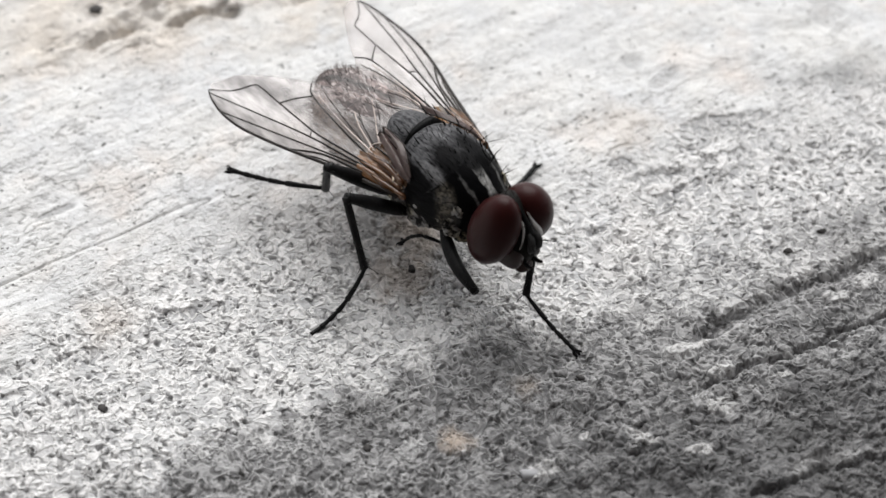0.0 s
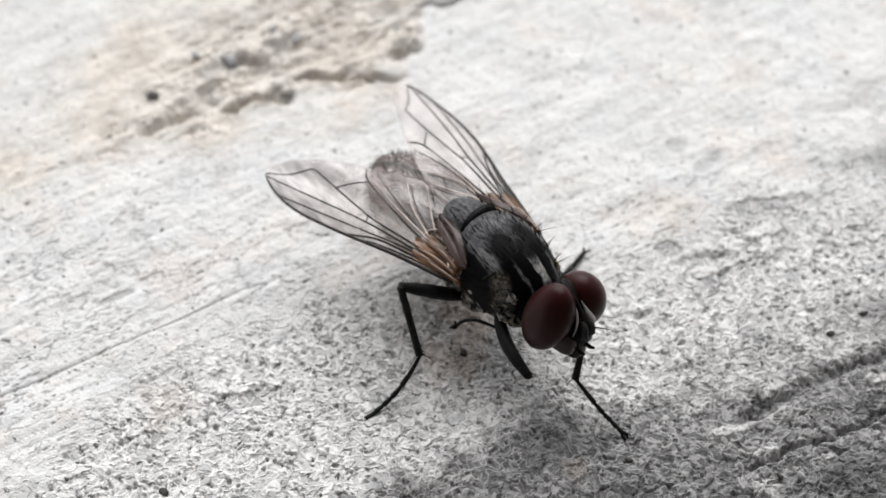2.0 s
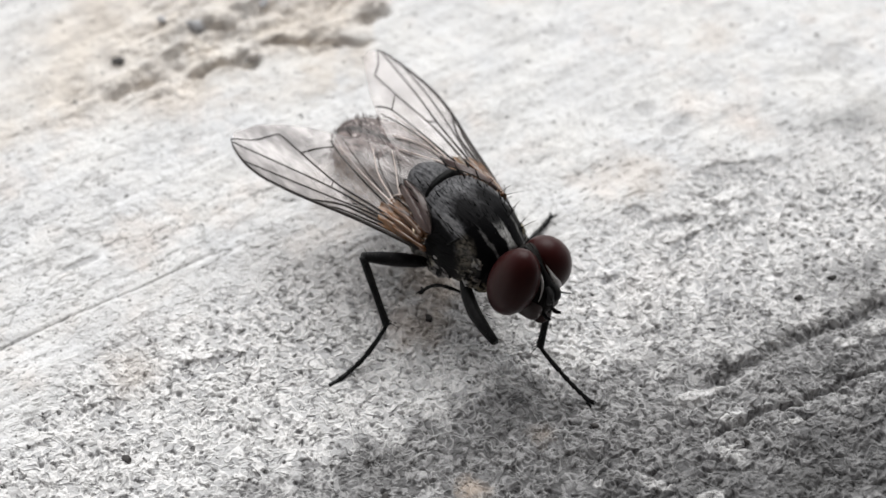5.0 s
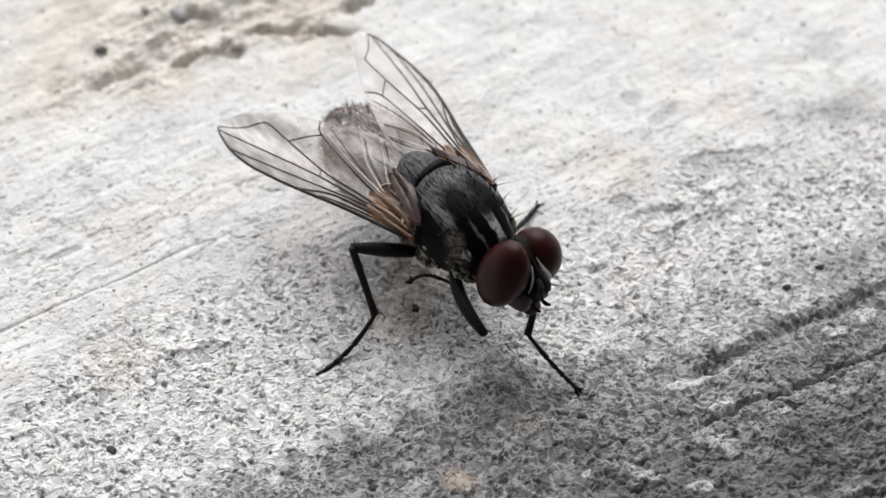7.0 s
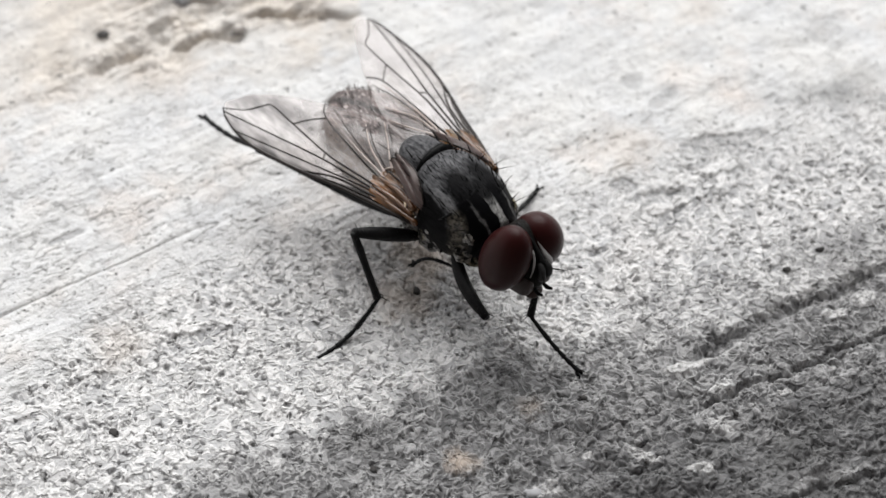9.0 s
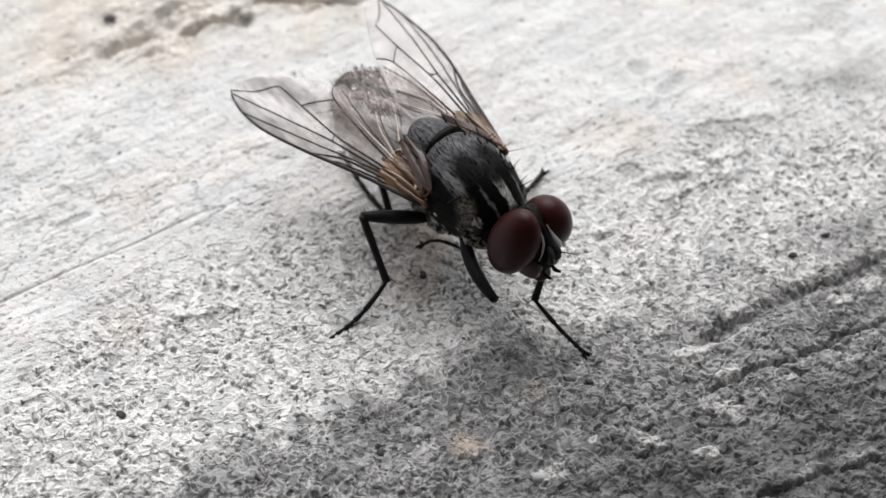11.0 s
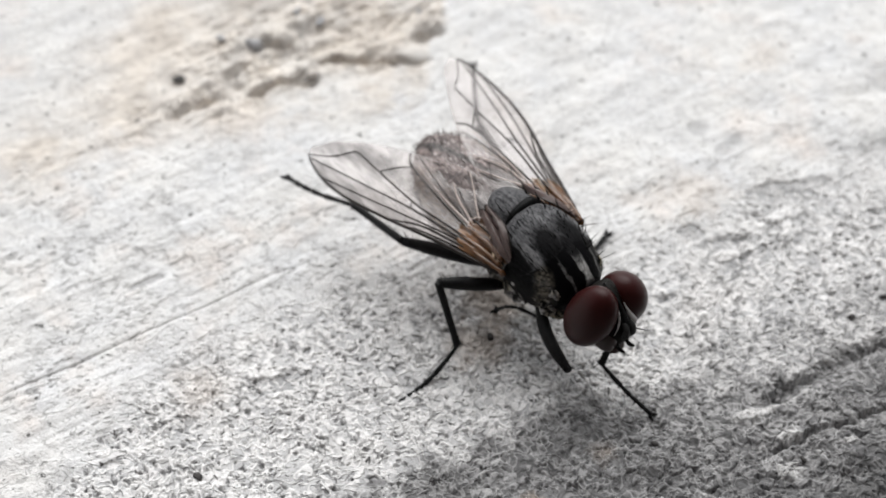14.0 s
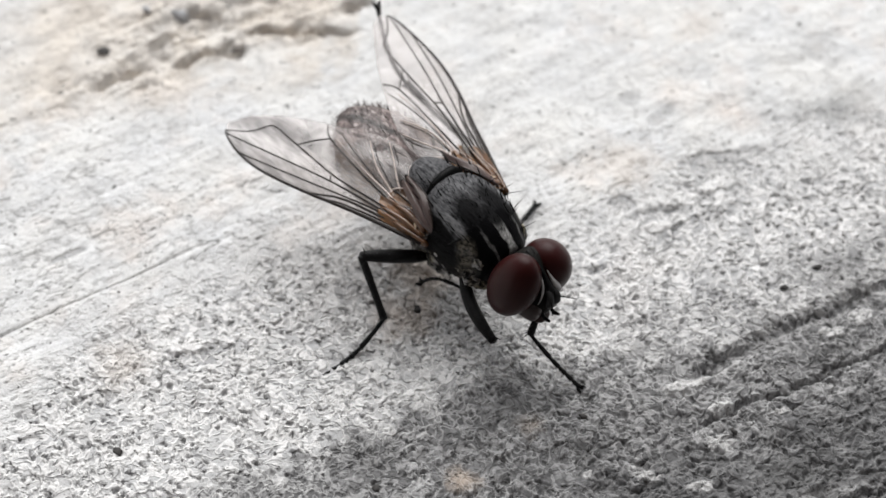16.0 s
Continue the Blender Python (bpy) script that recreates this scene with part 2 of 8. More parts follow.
    col = n.mix(side, col, n.mix(fine, (0.11, 0.098, 0.078), (0.28, 0.255, 0.21)))
    n.bump(streak, 0.5, 0.00003)
    return n.done(col, 0.42, 0.025)


def flank_material():
    n = Nodes("dusty_flank_cuticle")
    p = n.place()
    a = n.noise(p, 6.0, 5, 0.65, 0.2)
    b = n.noise(p, 2.0, 2, 0.5)
    dust = n.mix(n.ramp(b, (0.4, 0.0), (0.6, 1.0)), (0.42, 0.41, 0.40), (0.44, 0.39, 0.25))
    col = n.mix(n.ramp(a, (0.45, 0.0), (0.62, 0.85)), (0.008, 0.0075, 0.0075), dust)
    n.bump(n.noise(p, 9.0, 3), 0.5, 0.00004)
    return n.done(col, 0.4, 0.06)


def abdomen_material():
    n = Nodes("hairy_abdomen_cuticle")
    p = n.place()
    x, y, z = n.split(p)
    w = n.noise(p, 1.3, 4, 0.6)
    patch = n.ramp(w, (0.47, 0.0), (0.57, 1.0))
    fur = n.noise(n.drawn(p, (2.5, 1.0, 1.0)), 11.0, 4, 0.7, 0.8)
    col = n.mix(patch, (0.12, 0.092, 0.088), (0.36, 0.285, 0.27))
    col = n.mix(n.ramp(fur, (0.42, 0.8), (0.52, 0.0)), col, (0.045, 0.036, 0.035))
    col = n.mix(n.ramp(fur, (0.55, 0.0), (0.62, 0.75)), col, (0.60, 0.54, 0.52))
    band = n.math("ADD", y, n.math("ADD", n.math("MULTIPLY", n.math("ADD", x, 3.1), -0.35), n.math("MULTIPLY", n.math("SUBTRACT", w, 0.5), 0.3)))
    mid = n.ramp(n.math("ABSOLUTE", band), (0.05, 0.75), (0.13, 0.0))
    col = n.mix(mid, col, (0.03, 0.027, 0.026))
    front = n.ramp(n.math("ADD", n.math("MULTIPLY", x, 0.3), n.math("ADD", 1.0, n.math("MULTIPLY", w, 0.2))), (0.50, 0.0), (0.66, 0.9))
    col = n.mix(front, col, (0.03, 0.028, 0.028))
    side = n.ramp(n.math("ABSOLUTE", y), (0.55, 0.0), (0.95, 1.0))
    col = n.mix(n.math("MULTIPLY", side, 0.5), col, (0.36, 0.24, 0.13))
    hair = n.noise(p, 20.0, 3, 0.6)
    n.bump(hair, 0.4, 0.00003)
    return n.done(col, 0.5, 0.4)


def eye_material():
    n = Nodes("maroon_compound_eye")
    p = n.place()
    cell = n.node("ShaderNodeTexVoronoi", 0, Vector=p, Scale=34.0)
    v = n.noise(p, 1.5, 3)
    col = n.mix(v, (0.017, 0.0034, 0.0032), (0.032, 0.0056, 0.0052))
    n.bump(cell, 0.25, 0.000012)
    return n.done(col, 0.32, 0.12)


def plain_material(name, color, rough=0.5, spec=0.5, vary=0.3, scale=6.0, depth=0.00001):
    n = Nodes(name)
    p = n.place()
    a = n.noise(p, scale, 4, 0.6)
    lo = tuple(c * (1 - vary) for c in color)
    hi = tuple(min(1.0, c * (1 + vary)) for c in color)
    n.bump(n.noise(p, scale * 5, 2), 0.3, depth)
    return n.done(n.mix(a, lo, hi), rough, spec)


def membrane_material(name, tint, body, clear, streak=0.35, gloss=0.5, tip=None, depth=0.00004):
    """A thin clear film: mostly see-through, with a faint body colour and gloss; tip: how clear it is in the outer field."""
    n = Nodes(name)
    p = n.place()
    a = n.noise(p, 1.4, 4, 0.6)
    t = n.t
    see = t.nodes.new("ShaderNodeBsdfTransparent")
    see.inputs[0].default_value = (*tint, 1)
    m = t.nodes.new("ShaderNodeMixShader")
    f = n.math("MULTIPLY", n.ramp(a, (0.3, 0.75), (0.7, 1.0)), clear)
    # milkier outer field: the sky's reflection put into the body colour
    if tip is not None:
        x, y, _ = n.split(p)
        out = n.math("SUBTRACT", n.math("MULTIPLY", n.math("SUBTRACT", n.math("ABSOLUTE", y), 1.0), 1.2), n.math("MULTIPLY", x, 0.7))
        out = n.ramp(n.math("MULTIPLY", out, 0.2), (0.46, 0.0), (0.66, 1.0))
        f = n.math("ADD", n.math("MULTIPLY", f, n.math("SUBTRACT", 1.0, out)), n.math("MULTIPLY", out, tip))
    n.put(m.inputs[0], f)
    t.links.new(n.bsdf.outputs[0], m.inputs[1])
    t.links.new(see.outputs[0], m.inputs[2])
    t.links.new(m.outputs[0], n.out.inputs[0])
    n.bump(n.noise(n.drawn(p, (3.0, 1.0, 1.0)), 7.0, 3), 0.5, depth)
    # streaks in the body colour; the pale ones stand in for glints
    fold = n.noise(n.drawn(p, (4.0, 1.0, 1.0)), 5.0, 3, 0.6)
    shade = n.mix(n.ramp(fold, (0.35, 0.0), (0.65, 1.0)), tuple(c * (1 - streak) for c in body), tuple(min(1, c * (1 + streak)) for c in body))
    return n.done(shade, 0.3, gloss)


CONCRETE = concrete_material()
THORAX = thorax_material()
ABDOMEN = abdomen_material()
EYE = eye_material()
BLACK = cuticle_material("black_leg_cuticle", (0.006, 0.006, 0.0065), (0.026, 0.025, 0.024), 0.40, 0.3, 0.12)
HEADSKIN = cuticle_material("dark_head_cuticle", (0.007, 0.0065, 0.006), (0.035, 0.033, 0.031), 0.45, 0.35)
SILVER = plain_material("silvery_face_dusting", (0.44, 0.43, 0.42), 0.5, 0.3)
GREYSKIN = plain_material("grey_antenna_dusting", (0.03, 0.03, 0.03), 0.5, 0.1)
HAIR = plain_material("black_bristle", (0.004, 0.004, 0.004), 0.4, 0.05)
FUZZ = plain_material("grey_hair", (0.26, 0.23, 0.22), 0.5, 0.3)
GENA = plain_material("dull_brown_cheek", (0.034, 0.023, 0.022), 0.35, 0.3, 0.5, 3.0)
MOUTH = plain_material("dark_brown_mouthpart", (0.030, 0.017, 0.015), 0.35, 0.3)
VEIN = plain_material("dark_brown_vein", (0.016, 0.012, 0.010), 0.4, 0.2)
FILM = membrane_material("clear_wing_membrane", (0.95, 0.935, 0.932), (0.64, 0.61, 0.60), 0.92, 0.4, 0.8, 0.55)
THIN = membrane_material("thin_wing_membrane", (0.95, 0.935, 0.932), (0.64, 0.61, 0.60), 0.92, 0.4, 0.8, 0.78)
AMBER = membrane_material("amber_wing_base", (0.52, 0.27, 0.06), (0.14, 0.055, 0.009), 0.42, 0.9, 0.9, None, 0.00014)
# wing root glints, painted as a pale colour
GLINT_GOLD = plain_material("glint_pale_sclerite", (0.60, 0.47, 0.33), 0.08, 0.8, 0.35, 4.0)
SCALE = membrane_material("brownish_calypter", (0.52, 0.40, 0.37), (0.105, 0.074, 0.068), 0.40, 0.25, 0.5)
ROOT = plain_material("brown_wing_root_ridge", (0.095, 0.040, 0.014), 0.18, 0.6, 0.6, 3.0)
SIDE = flank_material()
# pale wing folds, their white highlights included in the colour
PALE_GLINT_FOLD = plain_material("pale_fold_with_highlight", (0.52, 0.44, 0.40), 0.25, 0.5)
CREVICE_SHADE = plain_material("grey_brown_crevice_shade", (0.20, 0.18, 0.165), 0.85, 0.2)
STONE = plain_material("dark_grit", (0.055, 0.052, 0.05), 0.8, 0.3)
CHALK = plain_material("white_lime_crust", (0.44, 0.435, 0.43), 0.85, 0.2)
# for the added wall that darkens the camera side and its reflections
SKY_BLOCKER = plain_material("dark_sky_blocker", (0.10, 0.09, 0.085), 0.9, 0.1, 0.3, 0.01, 0.001)
PEBBLE = plain_material("grey_pebble", (0.36, 0.36, 0.37), 0.8, 0.3)


# ---- mesh helpers, in millimetres ----
def mesh_of(name, verts, faces, mat, smooth=True):
    me = bpy.data.meshes.new(name)
    me.from_pydata([(x * 0.001, y * 0.001, z * 0.001) for x, y, z in verts], [], faces)
    me.materials.append(mat)
    me.polygons.foreach_set("use_smooth", [smooth] * len(me.polygons))
    me.update()
    return me


def part(name, geo, mat, parent, label="", m=None, smooth=True):
    """Links verts and faces as one mesh object under a thing or a part."""
    ob = new(name, mesh_of(name, geo[0], geo[1], mat, smooth))
    ob.parent = parent
    if m is not None:
        ob.matrix_basis = m
    if label:
        ob["label"] = label
    return ob


def join(*geos):
    verts, faces = [], []
    for v, f in geos:
        k = len(verts)
        verts += [tuple(p) for p in v]
        faces += [tuple(i + k for i in q) for q in f]
    return verts, faces


def rings(rows):
    """Skin over rings of equal length, closed at both ends by fans."""
    n = len(rows[0])
    verts = [tuple(p) for r in rows for p in r]
    faces = []
    for i in range(len(rows) - 1):
        for j in range(n):
            k = (j + 1) % n
            faces.append((i * n + j, i * n + k, (i + 1) * n + k, (i + 1) * n + j))
    for i, flip in ((0, True), (len(rows) - 1, False)):
        c = [sum(p[a] for p in rows[i]) / n for a in range(3)]
        verts.append(tuple(c))
        m = len(verts) - 1
        for j in range(n):
            k = (j + 1) % n
            a, b = i * n + j, i * n + k
            faces.append((m, b, a) if flip else (m, a, b))
    return verts, faces


def smooth_line(pts, per=6):
    """A Catmull-Rom line through the points."""
    p = [Vector(q) for q in pts]
    p = [p[0] * 2 - p[1]] + p + [p[-1] * 2 - p[-2]]
    out = []
    for i in range(1, len(p) - 2):
        for s in range(per):
            t = s / per
            a, b, c, d = p[i - 1:i + 3]
            out.append(0.5 * ((2 * b) + (c - a) * t + (2 * a - 5 * b + 4 * c - d) * t * t + (3 * b - a - 3 * c + d) * t ** 3))
    return out + [p[-2]]


def tube(pts, radii, sides=10, per=6):
    """A rounded tube along a smooth line; radii are spread evenly along it."""
    line = smooth_line(pts, per) if per > 1 else [Vector(q) for q in pts]
    rows, up = [], Vector((0.13, 0.21, 0.97))
    for i, q in enumerate(line):
        t = (line[min(i + 1, len(line) - 1)] - line[max(i - 1, 0)]).normalized()
        u = (up - t * up.dot(t)).normalized()
        v = t.cross(u)
        up = u
        s = i / (len(line) - 1) * (len(radii) - 1)
        k = min(int(s), len(radii) - 2)
        r = radii[k] + (radii[k + 1] - radii[k]) * (s - k)
        rows.append([q + (u * math.cos(a) + v * math.sin(a)) * r for a in (2 * math.pi * j / sides for j in range(sides))])
    return rings(rows)


def ball(c, axes, turn=(0, 0, 0), nu=32, nv=20, square=1.0):
    rows, rot = [], Euler([radians(a) for a in turn]).to_matrix()
    for i in range(1, nv):
        th = math.pi * i / nv
        row = []
        for j in range(nu):
            ph = 2 * math.pi * j / nu
            v = Vector((math.cos(th), math.sin(th) * math.cos(ph), math.sin(th) * math.sin(ph)))
            v = Vector([math.copysign(abs(k) ** square, k) * s for k, s in zip(v, axes)])
            row.append(rot @ v + Vector(c))
        rows.append(row)
    return rings(rows)


def barrel(stations, n=40):
    """A body skin: stations of (x, half width, top, bottom, width exponent)."""
    fine = smooth_line([(s[0], s[1], s[2]) for s in stations], 5)
    low = smooth_line([(s[0], s[3], s[4]) for s in stations], 5)
    rows = []
    for a, b in zip(fine, low):
        c, h = (a.z + b.y) / 2, (a.z - b.y) / 2
        row = []
        for j in range(n):
            ph = 2 * math.pi * j / n
            cy, cz = math.cos(ph), math.sin(ph)
            row.append((a.x, a.y * math.copysign(abs(cy) ** b.z, cy), c + h * math.copysign(abs(cz) ** b.z, cz)))
        rows.append(row)
    return rings(rows)


def hair(root, way, length, r=0.008, bow=0.15, rnd=random):
    way = Vector(way).normalized()
    side = way.cross(Vector((rnd.uniform(-1, 1), rnd.uniform(-1, 1), 0.3))).normalized()
    root = Vector(root)
    pts = [root, root + way * length * 0.5 + side * bow * length * 0.4, root + way * length + side * bow * length]
    return tube(pts, [r, r * 0.75, r * 0.15], 4, 3)


# ---- the ground: one sheet of weathered concrete ----
def lattice(seed):
    table = np.random.RandomState(seed).rand(512, 512)

    def value(x, y):
        xi, yi = np.floor(x).astype(int), np.floor(y).astype(int)
        fx, fy = x - xi, y - yi
        fx, fy = fx * fx * (3 - 2 * fx), fy * fy * (3 - 2 * fy)
        a, b = table[xi % 512, yi % 512], table[(xi + 1) % 512, yi % 512]
        c, d = table[xi % 512, (yi + 1) % 512], table[(xi + 1) % 512, (yi + 1) % 512]
        return (a * (1 - fx) + b * fx) * (1 - fy) + (c * (1 - fx) + d * fx) * fy - 0.5

    return value


def step(x, a, b):
    t = np.clip((x - a) / (b - a), 0, 1)
    return t * t * (3 - 2 * t)


def cells(seed):
    """Flakes: nearest and second nearest jittered seed, and a value for each flake."""
    rs = np.random.RandomState(seed)
    jx, jy, val = rs.rand(256, 256), rs.rand(256, 256), rs.rand(256, 256)

    def value(x, y):
        xi, yi = np.floor(x).astype(int), np.floor(y).astype(int)
        f1, f2, v = np.full(x.shape, 9.0), np.full(x.shape, 9.0), np.zeros(x.shape)
        for a in (-1, 0, 1):
            for b in (-1, 0, 1):
                i, j = (xi + a) % 256, (yi + b) % 256
                r = np.hypot(xi + a + jx[i, j] - x, yi + b + jy[i, j] - y)
                closer = r < f1
                f2 = np.where(closer, f1, np.minimum(f2, r))
                v = np.where(closer, val[i, j], v)
                f1 = np.where(closer, r, f1)
        return f1, f2, v

    return value


CHIPS, PITS, DASHES = cells(72), cells(73), cells(74)
LATTICES = [lattice(40 + i) for i in range(12)]

# the shores of the worn zones, across the slab, in millimetres
DARK_X = (-40, -7.9, -6.7, -5.9, -5.1, -4.4, -4.0, -3.3, -2.6, -1.9, -1.2, -0.7, 0.3, 0.9, 2.2, 3.2, 4.1, 4.9, 5.7, 6.4, 7.2, 7.7, 8.4, 9.0, 10.0, 40)
DARK_Y = (-24, -7.9, -7.55, -7.25, -6.7, -6.25, -5.9, -5.9, -5.5, -5.05, -4.75, -4.45, -4.0, -3.2, -3.6, -3.45, -2.95, -2.85, -2.5, -2.35, -2.0, -1.55, -1.3, -1.0, -0.4, 16)
CRUST_X = (-40, -9.1, -8.6, -8.2, -6.5, -5.3, -3.5, -2.3, 1.0, 2.3, 3.7, 4.2, 4.9, 5.5, 7.2, 9.2, 9.9, 10.5, 40)
CRUST_Y = (-24, -5.0, -3.4, -2.7, -1.2, -0.4, 0.5, 0.8, 0.7, 0.8, 1.3, 1.5, 2.2, 3.3, 3.6, 3.9, 4.7, 4.9, 20)


def fbm(x, y, freq, octaves, seed, gain=0.5):
    """Layered noise, about -0.5 to 0.5, each layer turned against the last."""
    total, amp, whole = 0.0, 1.0, 0.0
    for k in range(octaves):
        a = 0.7 + 1.1 * k + 0.37 * seed
        c, s = math.cos(a) * freq, math.sin(a) * freq
        total = total + amp * LATTICES[(seed + k) % 12](x * c + y * s + 31.7 * seed, y * c - x * s + 12.9 * k)
        whole += amp ** 2
        freq, amp = freq * 2.03, amp * gain
    return total / math.sqrt(whole)


def spot(x, y, cx, cy, rx, ry=None, turn=0.0, ragged=0.0):
    """1 in the middle of an oval with an uneven edge, 0 outside."""
    c, s = math.cos(turn), math.sin(turn)
    u, v = (x - cx) * c + (y - cy) * s, (y - cy) * c - (x - cx) * s
    return 1 - step(np.hypot(u / rx, v / (ry or rx)) + ragged, 0.75, 1.15)


def ground_fields(x, y):
    """Height of the concrete and what covers it, at x, y in millimetres."""
    turn = radians(31)
    u, v = x * math.cos(turn) + y * math.sin(turn), -x * math.sin(turn) + y * math.cos(turn)
    near = np.exp(-((np.abs(x) / 40) ** 4 + (np.abs(y) / 40) ** 4))
    ragged = fbm(x, y, 0.9, 6, 1, 0.62)
    fringe = fbm(x, y, 2.6, 4, 5, 0.6)
    # where the pale skin has turned to crust, and where it is gone
    d = np.interp(x, CRUST_X, CRUST_Y) - y
    sharp = step(x, 2.0, 4.0)
    crust = step(d + 1.3 * ragged + 0.5 * fringe, -1.3 + 1.24 * sharp, 1.6 - 1.54 * sharp)
    crust = crust * (1 - 0.5 * sharp * (1 - step(d, 0.2, 2.6)))
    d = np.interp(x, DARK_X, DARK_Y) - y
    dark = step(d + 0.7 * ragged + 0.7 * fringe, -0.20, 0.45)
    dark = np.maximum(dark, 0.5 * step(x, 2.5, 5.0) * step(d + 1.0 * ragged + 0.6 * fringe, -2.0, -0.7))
    coarse = step(d + 0.8 * ragged, 0.0, 2.2)
    # band that grows towards the near right
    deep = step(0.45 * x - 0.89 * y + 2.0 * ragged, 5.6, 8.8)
    # bare grey scars where a scale of the skin came off, and scales left over
    bare = np.zeros(x.shape)
    for cx, cy, rx, ry, a in ((-9.0, -4.62, 0.5, 0.2, 0.1), (-9.05, -5.3, 0.35, 0.12, 0.2), (-5.85, -3.15, 0.35, 0.3, 0.4), (-5.3, -3.0, 0.6, 0.25, 0.5), (-7.75, -4.3, 0.6, 0.25, 0.3),
                              (-8.6, -0.1, 0.55, 0.14, 0.45), (5.85, 1.85, 0.55, 0.14, -0.3), (4.85, 1.1, 0.75, 0.3, 0.4), (5.8, 0.75, 1.3, 0.22, 0.45), (4.2, 1.45, 0.4, 0.3, 0.0),
                              (6.6, 2.7, 1.0, 0.3, 0.2), (9.2, 6.3, 0.35, 0.45, 0.2), (4.45, 4.75, 0.25, 0.25, 0.0), (7.95, 4.05, 0.25, 0.2, 0.0), (5.3, 4.2, 0.5, 0.15, 0.7), (3.4, -0.6, 0.5, 0.16, 0.3)):
        bare = np.maximum(bare, spot(x, y, cx, cy, rx, ry, a, 0.9 * ragged + 0.7 * fringe))
    scale = np.zeros(x.shape)
    for cx, cy, rx, ry, a in ((5.55, 1.5, 0.42, 0.2, 0.2), (6.3, 1.9, 0.45, 0.16, 0.3), (4.9, 0.75, 0.3, 0.12, 0.2), (-5.75, -2.75, 0.45, 0.16, 0.1), (-8.8, -4.95, 0.5, 0.16, 0.1)):
        scale = np.maximum(scale, spot(x, y, cx, cy, rx, ry, a, 0.7 * ragged + 0.9 * fringe))
    bare = bare * (1 - scale) * (1 - 0.5 * step(y, 3.0, 4.2))
    # worm-like ridges of lime, curved gaps between them, pits and brushed dashes
    wx, wy = x + 0.13 * fbm(x, y, 4.1, 2, 7), y + 0.13 * fbm(x, y, 4.1, 2, 9)
    worm = fbm(wx, wy, 6.2, 2, 2, 0.45)
    rim = 1 - step(np.abs(worm - 0.02), 0.03, 0.12)
    worm = fbm(wx, wy, 4.6, 2, 4, 0.5)
    rim = np.maximum(rim, 0.9 * (1 - step(np.abs(worm + 0.03), 0.02, 0.09)))
    rim = rim * step(fbm(x, y, 2.6, 3, 8), -0.25, 0.10)
    gap = (1 - step(np.abs(fbm(wx, wy, 5.2, 2, 10, 0.5)), 0.012, 0.07)) * step(fbm(x, y, 4.4, 2, 3), 0.01, 0.12)
    f1, f2, w = PITS(wx * 4.6 + 0.5 * fringe, wy * 4.6)
    pit = (1 - step(f1, 0.06 + 0.10 * w, 0.20 + 0.16 * w)) * step(w, 0.78, 0.82)
    pit = np.maximum(pit, 0.9 * gap) * (1 - 0.5 * rim)
    f1, f2, w = DASHES((u + 0.4 * fringe) * 3.2, (v + 0.10 * fringe) * 8.0)
    dash = (1 - step(f1, 0.06, 0.36)) * step(w, 0.62, 0.70) * step(fbm(x, y, 0.8, 3, 7), -0.15, 0.2)
    streak = (1 - step(np.abs(fbm(u * 0.36, v, 4.2, 2, 6)), 0.01, 0.05)) * step(fbm(u * 0.5, v, 2.4, 2, 11), 0.04, 0.16)
    dash = np.maximum(dash, 0.8 * streak) * (1 - 0.55 * step(y, 1.0, 6.0))
    f1, f2, lump = CHIPS(wx * 3.0, wy * 2.9)
    seam = step(f2 - f1, 0.02, 0.22)

    h = 0.12 * fbm(x, y, 0.25, 2, 3) + 0.05 * fbm(x, y, 0.9, 2, 6)
    h = h + (0.04 * LATTICES[3](u * 0.5, v * 3.0) + 0.03 * LATTICES[4](u * 1.2, v * 7.0)) * (1 - 0.6 * crust) * (1 - 0.6 * step(y, 1.0, 5.0))
    h = h + 0.05 * fbm(x, y, 1.6, 4, 9, 0.6) * (1 - crust)
    h = h - 0.035 * dash * (1 - 0.7 * crust) - 0.05 * bare + 0.03 * scale - 0.05 * dark
    h = h + crust * (0.035 * rim - 0.065 * pit) + (0.03 * crust + 0.015 * coarse) * fbm(x, y, 5.0, 3, 10)
    h = h + coarse * (0.04 * (seam - 0.6) * (0.4 + lump) + 0.09 * (lump - 0.5) * seam + 0.16 * fbm(x, y, 1.6, 3, 11) + 0.18 * fbm(x, y, 0.7, 2, 1))
    h = h + deep * (0.22 * np.abs(fbm(u * 0.7, v, 1.3, 4, 7, 0.6)) + 0.10 * fbm(x, y, 3.0, 3, 0))
    # a long hairline scratch along the brush strokes
    q = -(x + 9.9) * math.sin(0.525) + (y + 2.4) * math.cos(0.525) + 0.08 * LATTICES[5](x, y)
    h = h - 0.05 * np.exp(-(q / 0.035) ** 2) * (1 - step(x, -6.2, -5.2))
    # ledges: a plate that ends in a ragged scarp towards the worn side
    chalk = np.zeros(x.shape)
    for x0, y0, a, long, w, dep, up in ((5.0, -3.62, 0.491, 6.0, 0.16, 0.17, 0.05), (5.25, -5.10, 0.466, 6.0, 0.075, 0.14, 0.06), (5.9, -7.80, 0.36, 5.0, 0.075, 0.15, 0.05)):
        s = (x - x0) * math.cos(a) + (y - y0) * math.sin(a)
        q = -(x - x0) * math.sin(a) + (y - y0) * math.cos(a) + 0.34 * fbm(x, y, 0.8, 2, 2) + 0.20 * fbm(x, y, 3.0, 4, 6, 0.65)
        run = step(s, -0.3, 0.9) * (1 - step(s, long, long + 3)) * np.clip(0.95 + 0.9 * fbm(x, y, 0.9, 2, 9), 0.35, 1.3)
